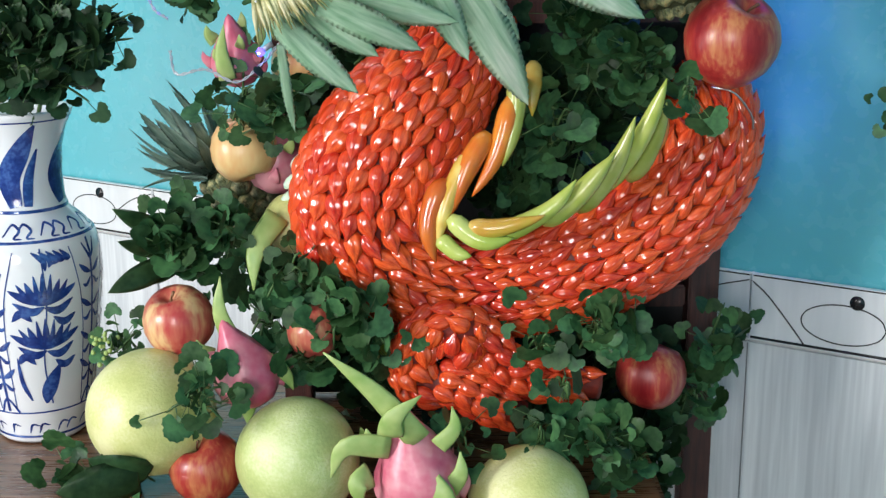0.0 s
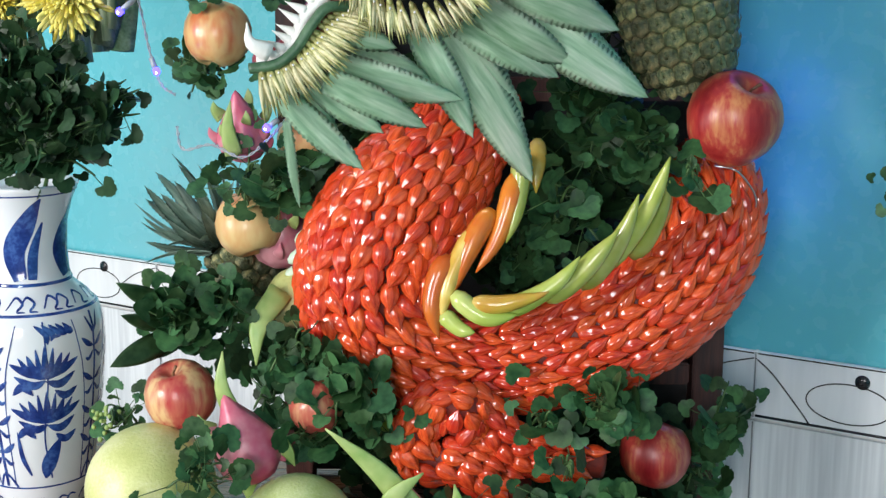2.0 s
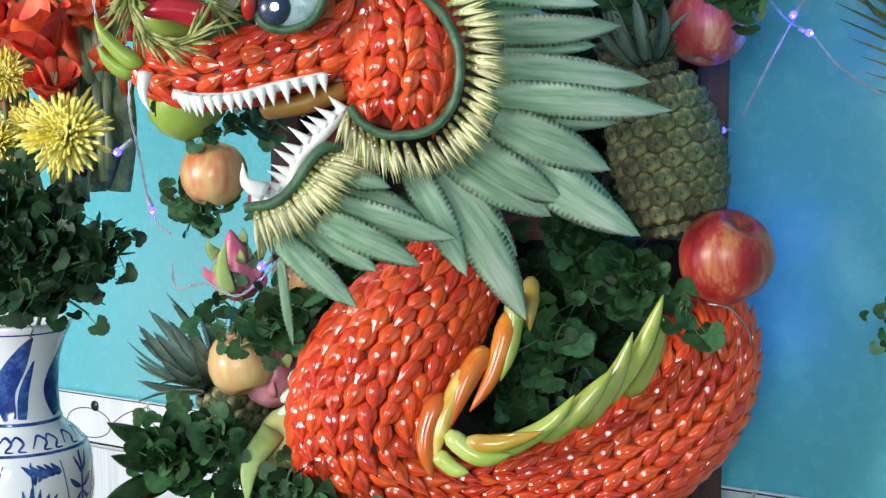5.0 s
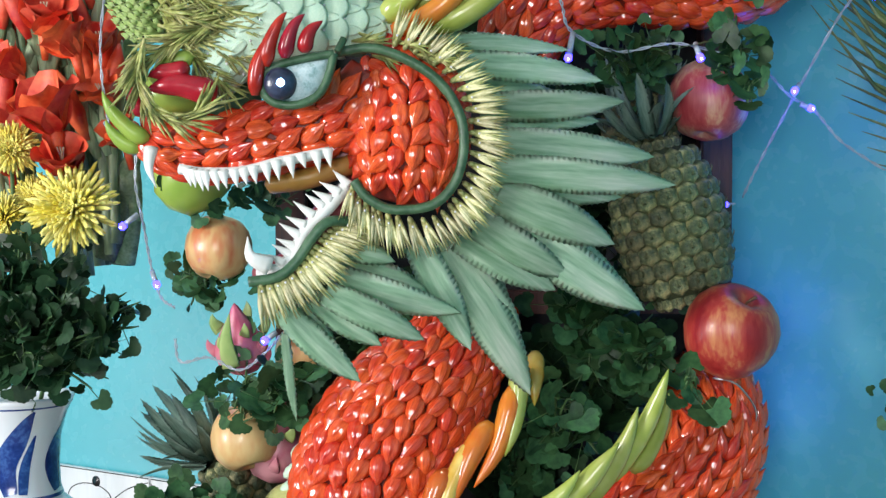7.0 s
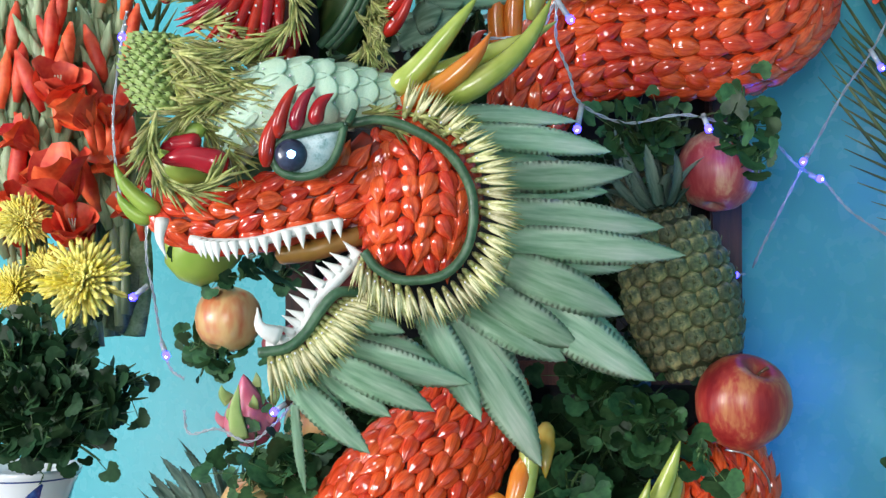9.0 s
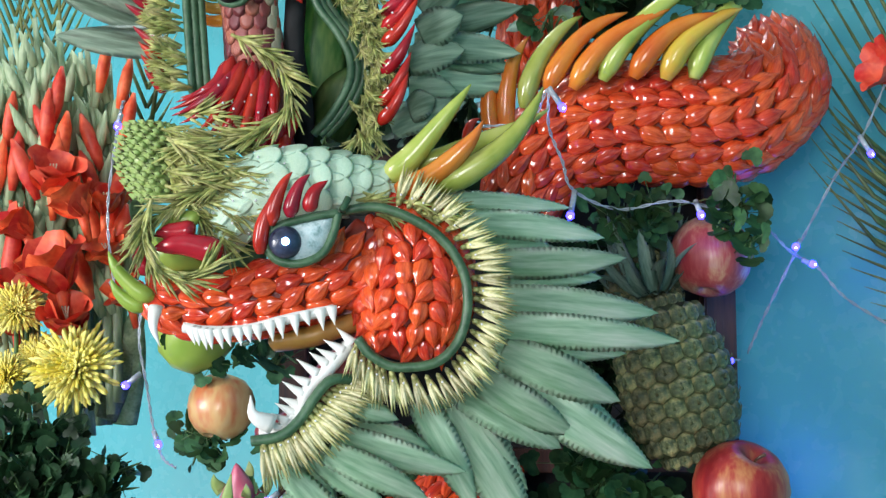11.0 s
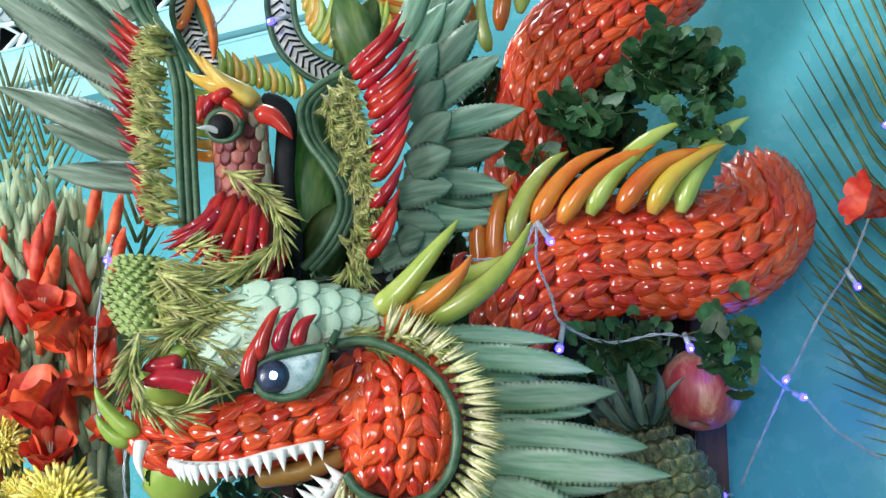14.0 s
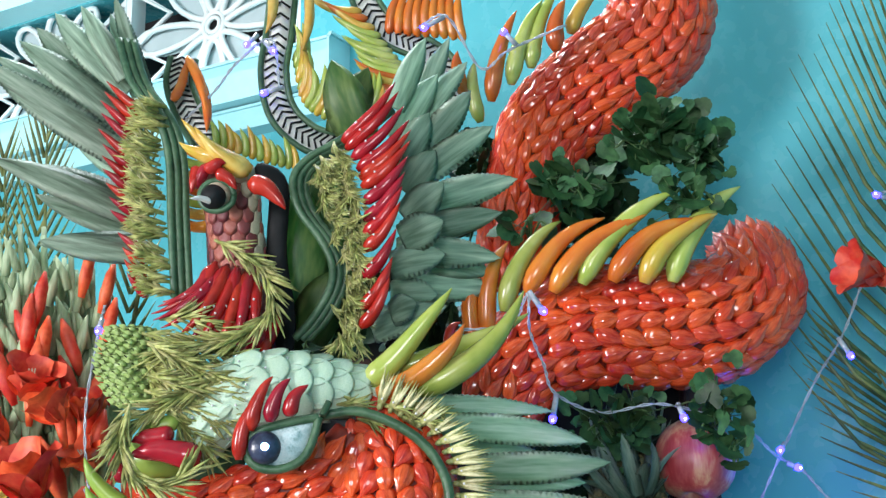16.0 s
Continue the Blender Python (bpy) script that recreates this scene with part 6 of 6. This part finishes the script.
def gladiolus(foot, tip, blooms, label="gladiolus spike with red blooms and buds", buds=9):
    ob = thing("gladiolus", foot, label, "flower", "gladioli")
    foot, tip = Vector(foot), Vector(tip)
    P = smooth_path([foot, foot * 0.5 + tip * 0.5 + Vector((0.004, -0.006, 0)), tip], 8)
    part("stem", tube(bmesh.new(), P, [0.0058 - 0.0030 * k / (len(P) - 1) for k in range(len(P))], 8), M_GSTEM, ob)
    for k in range(buds):
        t = 0.30 + 0.68 * k / buds
        p = Vector(P[int(t * (len(P) - 1))])
        sd = 1 if k % 2 else -1
        d = ((tip - foot).normalized() + Vector((0.30 * sd, -0.18, 0))).normalized()
        L = 0.052 * (1 - 0.5 * t) + 0.010
        q = p + Vector((sd * 0.003, -0.004, 0))
        part("sheath", tube(bmesh.new(), [q, q + d * L * 0.5, q + d * L], [0.004, 0.0078 * (1.15 - 0.5 * t), 0.0008], 8, 0.7), M_GSTEM, ob)
        if t < 0.86 and random.random() < (0.34 if blooms else 0.2):
            q2 = q + Vector((sd * 0.004, -0.004, 0.004))
            part("bud", tube(bmesh.new(), [q2 + d * L * 0.25, q2 + d * L * 0.75, q2 + d * L * 1.25, q2 + d * L * 1.6], [0.0035, 0.0098 * (1.2 - 0.6 * t), 0.0085 * (1.2 - 0.6 * t), 0.0015], 8), M_GLAD, ob)
    for c, r in blooms:
        c, r = Vector(c), r * 0.95
        A = Vector((random.uniform(-.75, .5), random.uniform(-0.65, -0.3), random.uniform(0.35, .9))).normalized()
        u = A.orthogonal().normalized()
        v = A.cross(u)
        for k in range(6):
            a = k * math.pi / 3 + random.uniform(-.25, .25)
            sp = random.uniform(0.35, 0.65) if k % 2 else random.uniform(0.15, 0.4)
            rad_ = u * math.cos(a) + v * math.sin(a)
            d = (rad_ * sp + A).normalized()
            out = (A * -1 - d * d.dot(A * -1)).normalized()
            bm = bmesh.new()
            petal(bm, c - A * r * 0.75 + rad_ * r * 0.08, d, out, r * random.uniform(1.4, 1.75), r * random.uniform(0.66, 0.82), r * random.uniform(0.1, 0.6))
            part("petal", bm, M_GLAD, ob)
        part("bloom_tube", tube(bmesh.new(), [c - A * r * 0.5, c - A * r * 1.0 - Vector((0, 0, 0.02))], [r * 0.25, 0.003], 8), M_GLAD, ob)
        st = bmesh.new()
        for k in range(3):
            tube(st, [c - A * r * 0.3, c + A * r * 0.35 + Vector((0.003 * (k - 1), 0, 0.002))], 0.0008, 4)
        part("stamen", st, M_CREAM, ob)
    return ob


gladiolus((-0.349, 1.240, 1.446), (-0.438, 1.270, 1.841), (((-0.374, 1.210, 1.679), 0.030), ((-0.350, 1.195, 1.652), 0.026)), buds=10)
gladiolus((-0.365, 1.240, 1.441), (-0.415, 1.270, 1.847), (((-0.367, 1.190, 1.588), 0.036),), buds=11)
gladiolus((-0.345, 1.250, 1.430), (-0.394, 1.280, 1.838), (((-0.356, 1.200, 1.544), 0.028),), buds=11)
gladiolus((-0.324, 1.250, 1.451), (-0.365, 1.280, 1.826), (((-0.326, 1.220, 1.655), 0.021), ((-0.322, 1.215, 1.606), 0.021)), buds=11)
gladiolus((-0.319, 1.250, 1.462), (-0.344, 1.290, 1.805), (((-0.308, 1.220, 1.566), 0.020),), buds=11)
gladiolus((-0.408, 1.260, 1.429), (-0.462, 1.280, 1.791), (((-0.412, 1.225, 1.634), 0.024),), buds=10)
gladiolus((-0.401, 1.270, 1.429), (-0.435, 1.290, 1.817), (), "gladiolus spike in bud", buds=13)
gladiolus((-0.340, 1.270, 1.439), (-0.385, 1.300, 1.819), (), "gladiolus spike in bud", buds=13)
gladiolus((-0.423, 1.270, 1.429), (-0.458, 1.300, 1.808), (), "gladiolus spike in bud", buds=12)
gladiolus((-0.337, 1.280, 1.439), (-0.360, 1.300, 1.801), (), "gladiolus spike in bud", buds=12)
gladiolus((-0.377, 1.270, 1.439), (-0.406, 1.280, 1.636), (((-0.419, 1.240, 1.539), 0.018),), buds=5)
gladiolus((-0.422, 1.250, 1.441), (-0.472, 1.280, 1.744), (((-0.420, 1.235, 1.570), 0.02),), buds=8)
for k in range(9):
    foot_ = Vector((-0.318 - 0.0145 * k, 1.285 + 0.012 * (k % 3), 1.452 + 0.006 * (k % 2)))
    gladiolus(foot_, foot_ + Vector((-0.034 - 0.002 * k, 0.02, 0.330 + 0.022 * ((k * 5) % 4))), (), "gladiolus spike in bud", buds=11)
sword = thing("sword_leaves", (-0.352, 1.260, 1.412), "dark ribbed sword leaves behind the gladioli", "foliage")
for a, b, w in (((-0.319, 1.270, 1.439), (-0.307, 1.250, 1.561), 28), ((-0.333, 1.270, 1.445), (-0.292, 1.270, 1.573), 22), ((-0.363, 1.280, 1.433), (-0.353, 1.270, 1.601), 22), ((-0.372, 1.300, 1.582), (-0.367, 1.310, 1.800), 26), ((-0.406, 1.300, 1.582), (-0.429, 1.310, 1.818), 24), ((-0.329, 1.300, 1.582), (-0.315, 1.310, 1.745), 22),
                ((-0.427, 1.300, 1.548), (-0.457, 1.310, 1.788), 24), ((-0.353, 1.300, 1.525), (-0.338, 1.300, 1.726), 24), ((-0.387, 1.300, 1.526), (-0.392, 1.300, 1.768), 26)):
    spiny(sword, a, b, w * UNIT, 0.006, teeth=False, mat_=M_GSTEM, name="sword_leaf", cup=-0.5)

# ---------------------------------------------------------------- leaf bunches
VT = (VX.x, 1.25, TABLE_Z + 0.33)
LV = "dark green leafy sprigs spilling from the vase"
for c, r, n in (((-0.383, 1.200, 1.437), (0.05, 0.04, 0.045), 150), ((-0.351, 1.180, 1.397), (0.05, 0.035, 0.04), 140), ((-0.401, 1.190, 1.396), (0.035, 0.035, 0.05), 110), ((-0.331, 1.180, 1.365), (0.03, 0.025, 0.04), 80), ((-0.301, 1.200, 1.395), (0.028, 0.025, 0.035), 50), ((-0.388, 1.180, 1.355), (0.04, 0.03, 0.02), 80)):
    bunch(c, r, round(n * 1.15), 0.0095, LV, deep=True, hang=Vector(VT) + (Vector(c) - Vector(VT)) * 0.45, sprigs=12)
for c, r, n, s in (
        ((-0.216, 1.160, 1.221), (0.055, 0.04, 0.055), 170, .0095), ((-0.252, 1.150, 1.197), (0.045, 0.03, 0.035), 110, .0095), ((-0.141, 1.130, 1.175), (0.03, 0.025, 0.035), 60, .010), ((-0.161, 1.130, 1.129), (0.025, 0.02, 0.02), 34, .010),
        ((-0.096, 1.110, 1.143), (0.035, 0.02, 0.03), 75, .011), ((-0.117, 1.120, 1.091), (0.035, 0.02, 0.02), 60, .010), ((-0.061, 1.120, 1.112), (0.025, 0.02, 0.03), 50, .010), ((-0.214, 1.050, 1.080), (0.03, 0.02, 0.03), 60, .010),
        ((-0.145, 1.170, 1.320), (0.035, 0.03, 0.035), 80, .011), ((-0.182, 1.170, 1.312), (0.014, 0.01, 0.014), 14, .011),
        ((0.144, 1.220, 1.385), (0.06, 0.04, 0.055), 170, .0095), ((0.183, 1.190, 1.357), (0.05, 0.035, 0.045), 120, .0095), ((0.106, 1.170, 1.308), (0.02, 0.02, 0.03), 40, .0115), ((0.124, 1.210, 1.279), (0.035, 0.03, 0.035), 80, .0095), ((0.219, 1.140, 1.335), (0.012, 0.01, 0.014), 12, .011),
        ((0.066, 1.240, 1.240), (0.04, 0.03, 0.04), 90, .009), ((0.140, 1.110, 1.130), (0.028, 0.02, 0.024), 60, .0105), ((0.088, 1.105, 1.112), (0.018, 0.015, 0.015), 26, .010), ((0.170, 1.130, 1.110), (0.022, 0.02, 0.020), 34, .010), ((0.110, 1.100, 1.076), (0.012, 0.012, 0.016), 14, .011), ((0.142, 1.080, 1.026), (0.042, 0.025, 0.026), 90, .0105), ((0.090, 1.085, 1.042), (0.018, 0.018, 0.018), 26, .010),
        ((0.176, 1.100, 0.998), (0.030, 0.025, 0.035), 60, .0105), ((0.018, 1.080, 1.034), (0.014, 0.015, 0.020), 22, .009), ((0.268, 1.220, 1.081), (0.03, 0.02, 0.055), 80, .010), ((0.257, 1.240, 1.019), (0.03, 0.02, 0.03), 50, .010),
        ((-0.348, 1.120, 0.978), (0.03, 0.03, 0.02), 40, .012), ((-0.287, 1.100, 0.982), (0.03, 0.02, 0.015), 40, .010), ((-0.316, 1.200, 1.092), (0.02, 0.02, 0.02), 40, .008),
        ((-0.228, 1.220, 1.426), (0.035, 0.03, 0.045), 80, .0085), ((-0.188, 1.200, 1.326), (0.025, 0.02, 0.05), 50, .009), ((-0.213, 1.200, 1.504), (0.014, 0.014, 0.018), 16, .011), ((-0.166, 1.200, 1.501), (0.04, 0.03, 0.035), 60, .0085),
        ((0.258, 1.150, 1.630), (0.03, 0.025, 0.04), 90, .0095), ((0.176, 1.180, 1.628), (0.045, 0.03, 0.035), 100, .0095), ((0.273, 1.150, 1.599), (0.014, 0.01, 0.02), 20, .010),
        ((0.214, 1.160, 1.901), (0.05, 0.03, 0.04), 140, .0105), ((0.262, 1.160, 1.889), (0.04, 0.03, 0.055), 130, .0095), ((0.138, 1.170, 1.848), (0.045, 0.03, 0.035), 100, .010), ((0.241, 1.140, 1.828), (0.03, 0.02, 0.02), 40, .010), ((0.100, 1.180, 1.810), (0.02, 0.02, 0.02), 20, .012),
        ((0.427, 1.200, 1.314), (0.010, 0.01, 0.020), 22, .009)):
    bunch(c, r, n, s)
# deep foliage that fills the frame behind, in the leaf colour darkened for shade
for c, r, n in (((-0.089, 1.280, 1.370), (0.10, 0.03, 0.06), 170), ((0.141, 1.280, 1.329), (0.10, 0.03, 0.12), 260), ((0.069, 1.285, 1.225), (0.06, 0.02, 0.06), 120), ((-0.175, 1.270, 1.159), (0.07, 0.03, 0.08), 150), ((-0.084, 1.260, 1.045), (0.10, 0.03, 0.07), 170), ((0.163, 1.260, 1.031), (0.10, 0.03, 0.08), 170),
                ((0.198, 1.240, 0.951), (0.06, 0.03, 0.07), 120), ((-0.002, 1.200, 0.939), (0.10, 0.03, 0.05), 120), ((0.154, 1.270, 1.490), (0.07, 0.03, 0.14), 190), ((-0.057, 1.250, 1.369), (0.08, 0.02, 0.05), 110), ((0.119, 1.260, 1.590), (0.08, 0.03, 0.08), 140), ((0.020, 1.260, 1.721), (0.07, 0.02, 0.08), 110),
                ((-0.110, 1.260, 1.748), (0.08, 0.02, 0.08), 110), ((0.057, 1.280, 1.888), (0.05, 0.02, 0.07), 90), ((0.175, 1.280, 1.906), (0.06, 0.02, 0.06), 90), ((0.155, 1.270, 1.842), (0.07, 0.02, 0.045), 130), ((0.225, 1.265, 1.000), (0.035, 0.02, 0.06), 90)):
    bunch(c, r, n, 0.012, "dense foliage packed behind the fruit, darkened for shade", deep=True, sprigs=12)

sprig = thing("leaf_sprig", (-0.256, 1.160, 1.172), "long dark pointed leaves reaching past the vase", "foliage")
for a, b, w in (((-0.256, 1.170, 1.203), (-0.302, 1.130, 1.237), 17), ((-0.254, 1.160, 1.194), (-0.294, 1.120, 1.211), 16), ((-0.250, 1.160, 1.186), (-0.300, 1.120, 1.163), 20), ((-0.247, 1.170, 1.175), (-0.286, 1.140, 1.167), 14), ((-0.268, 1.050, 1.016), (-0.334, 1.020, 1.015), 34), ((-0.261, 1.040, 1.015), (-0.308, 1.020, 1.043), 26)):
    spiny(sprig, a, b, w * UNIT, 0.008, teeth=False, mat_=M_BROADD, name="long_leaf")
berries = thing("berry_sprig", (-0.318, 1.170, 1.079), "sprig of small unripe green berries", "foliage")
BERRY = mesh_of(ball(bmesh.new(), (0, 0, 0), 1, 8), "berry", M_DSCALE)
for k in range(26):
    piece("berry", BERRY, Matrix.Translation(Vector((-0.327, 1.165, 1.097)) + Vector((random.gauss(0, .006), random.gauss(0, .005), random.gauss(0, .008)))) @ Matrix.Scale(random.uniform(0.0018, 0.0028), 4), berries)
part("stem", tube(bmesh.new(), smooth_path([(-0.328, 1.168, 1.096), (-0.317, 1.170, 1.088), (-0.297, 1.180, 1.105)], 6), 0.0011, 5), M_STEM, berries)

# ---------------------------------------------------------------- palm fronds


def frond(foot, tip, lab, side, L, n=30, droop=0.3, w=0.0022, rise=0.25):
    ob = thing("palm_frond", foot, lab, "palm frond", "palm fronds")
    foot, tip = Vector(foot), Vector(tip)
    part("rachis", tube(bmesh.new(), [foot, (foot + tip) / 2 + Vector((0.01, 0, 0)), tip], [0.003, 0.0024, 0.001], 6), M_PALM, ob)
    bm = bmesh.new()
    d0 = (tip - foot).normalized()
    for k in range(n):
        t = k / (n - 1)
        p = foot + (tip - foot) * t
        for sd in side:
            d = (d0 * (rise + 0.9 * t) + Vector((sd, -0.05, 0)) * (1 - 0.3 * t)).normalized()
            l = L * (0.65 + 0.5 * math.sin(math.pi * (0.15 + 0.8 * t))) * random.uniform(0.94, 1.05)
            e = p + d * l + Vector((0, 0, -droop * l * 0.5))
            tube(bm, [p, p + d * l * 0.5, e], [w, w * 0.9, w * 0.15], 4, 0.35)
    part("leaflet", bm, M_PALM, ob, kind="stuff")
    return ob


frond((0.493, 1.270, 1.575), (0.518, 1.240, 1.982), "green palm frond with narrow leaflets against the wall", (-1,), 0.175, 23, -0.55, w=0.0026, rise=0.55)
frond((0.519, 1.280, 1.521), (0.444, 1.270, 1.699), "lower green palm frond against the wall", (-1,), 0.105, 17, 0.0)
frond((-0.430, 1.360, 1.694), (-0.428, 1.380, 1.992), "palm frond standing behind the gladioli", (-1, 1), 0.085, 17, 0.0, 0.0022, rise=1.6)
frond((-0.460, 1.360, 1.694), (-0.474, 1.380, 1.952), "palm frond standing behind the gladioli", (-1, 1), 0.075, 15, 0.0, 0.0022, rise=1.6)
frond((-0.327, 1.360, 1.669), (-0.316, 1.380, 1.964), "palm frond standing behind the wing", (-1, 1), 0.06, 15, 0.0, 0.0022, rise=1.6)
rf = thing("red_blossom", (0.426, 1.200, 1.764), "red gladiolus blossom stuck on a palm frond", "flower")
bm = bmesh.new()
for k in range(6):
    a = k * 1.047
    A = Vector((-0.9, -0.25, 0.2)).normalized()
    u = A.orthogonal().normalized()
    d = (A * 0.9 + (u * math.cos(a) + A.cross(u) * math.sin(a)) * 0.5).normalized()
    petal(bm, Vector((0.438, 1.200, 1.770)), d, (d - A * d.dot(A)).normalized(), 0.045, 0.016, 0.006)
part("petals", bm, M_GLAD, rf)
part("calyx", tube(bmesh.new(), [(0.438, 1.200, 1.770), (0.462, 1.210, 1.761)], [0.010, 0.003], 8), M_GLAD, rf)

# ---------------------------------------------------------------- string lights


def string_light(label, pts, leds, r=0.0012):
    ob = thing("string_light", pts[0], label, "string lights", "string lights")
    P = smooth_path(pts, 10)
    for ph in (0, math.pi):
        Q = [Vector(p) + Vector((math.cos(i * 1.1 + ph), 0, math.sin(i * 1.1 + ph))) * r * 0.8 for i, p in enumerate(P)]
        part("wire", tube(bmesh.new(), Q, r * 0.62, 5), M_WIRE, ob)
    for a, b in leds:
        a, b = Vector(a), Vector(b)
        d = (b - a).normalized()
        s = part("led_sleeve", tube(bmesh.new(), [a, b - d * 0.003], 0.0026, 8), M_WIRE, ob)
        part("led", tube(bmesh.new(), [b - d * 0.004, b, b + d * 0.002], [0.0034, 0.0036, 0.0018], 8), M_LED, s)
        part("led_tip", ball(bmesh.new(), b + FRONT * 0.0030, 0.0011, 8), M_LEDC, s)
    return ob


string_light("clear twisted wire with glowing blue lights beside the vase", ((-0.277, 1.170, 1.568), (-0.280, 1.170, 1.521), (-0.275, 1.180, 1.480), (-0.271, 1.190, 1.443), (-0.262, 1.190, 1.414), (-0.249, 1.190, 1.404)),
             (((-0.268, 1.180, 1.438), (-0.262, 1.175, 1.425)), ((-0.278, 1.170, 1.491), (-0.292, 1.165, 1.479))))
string_light("clear wire with a blue light across a dragon fruit", ((-0.247, 1.180, 1.376), (-0.240, 1.170, 1.356), (-0.214, 1.170, 1.360), (-0.185, 1.165, 1.349), (-0.162, 1.165, 1.365), (-0.147, 1.170, 1.382)), (((-0.151, 1.160, 1.384), (-0.162, 1.155, 1.376)),))
string_light("clear wire with blue lights over the upper coil", ((0.029, 1.160, 1.714), (0.075, 1.140, 1.715), (0.090, 1.120, 1.739), (0.091, 1.120, 1.706), (0.103, 1.125, 1.676), (0.113, 1.130, 1.651), (0.156, 1.150, 1.636), (0.212, 1.150, 1.643), (0.290, 1.160, 1.623)),
             (((0.091, 1.115, 1.740), (0.103, 1.110, 1.720)), ((0.113, 1.120, 1.649), (0.108, 1.115, 1.625)), ((0.223, 1.140, 1.642), (0.226, 1.130, 1.627)), ((0.240, 1.150, 1.628), (0.245, 1.145, 1.613))))
string_light("clear wires with blue lights crossing before the wall", ((0.439, 1.240, 1.788), (0.408, 1.240, 1.720), (0.378, 1.240, 1.676), (0.340, 1.240, 1.607), (0.310, 1.250, 1.545), (0.294, 1.260, 1.507)),
             (((0.402, 1.235, 1.717), (0.412, 1.230, 1.697)), ((0.342, 1.235, 1.615), (0.335, 1.230, 1.607))))
string_light("clear wire sagging before the wall", ((0.293, 1.170, 1.622), (0.323, 1.200, 1.601), (0.352, 1.220, 1.589), (0.381, 1.230, 1.560), (0.426, 1.240, 1.533)), (((0.336, 1.210, 1.594), (0.346, 1.205, 1.589)),))
string_light("blue light at the stand's edge", ((0.286, 1.260, 1.500), (0.275, 1.255, 1.500)), (((0.278, 1.250, 1.499), (0.272, 1.245, 1.500)),))
string_light("clear wire with lights among the gladioli", ((-0.301, 1.180, 1.744), (-0.303, 1.170, 1.716), (-0.316, 1.190, 1.651), (-0.313, 1.190, 1.598), (-0.303, 1.180, 1.561)), (((-0.299, 1.165, 1.728), (-0.301, 1.160, 1.715)), ((-0.308, 1.175, 1.574), (-0.300, 1.165, 1.565))))
string_light("clear wire with lights over the tail plumes", ((-0.236, 1.200, 1.936), (-0.207, 1.190, 1.961), (-0.184, 1.180, 1.987), (-0.150, 1.170, 2.006), (-0.141, 1.170, 1.953)), (((-0.156, 1.170, 2.003), (-0.147, 1.165, 1.991)), ((-0.138, 1.170, 1.956), (-0.157, 1.165, 1.948)), ((-0.164, 1.170, 2.011), (-0.174, 1.165, 1.998))))
string_light("clear wire with lights over the top coil", ((-0.007, 1.180, 2.022), (0.022, 1.180, 2.034), (0.054, 1.170, 1.975), (0.081, 1.160, 1.989), (0.137, 1.160, 2.015)), (((0.019, 1.175, 2.031), (-0.002, 1.170, 2.017)), ((0.089, 1.155, 1.992), (0.075, 1.150, 2.005))))
string_light("blue lights on the palm frond", ((0.468, 1.200, 1.861), (0.440, 1.200, 1.852)), (((0.451, 1.200, 1.848), (0.437, 1.195, 1.851)),))
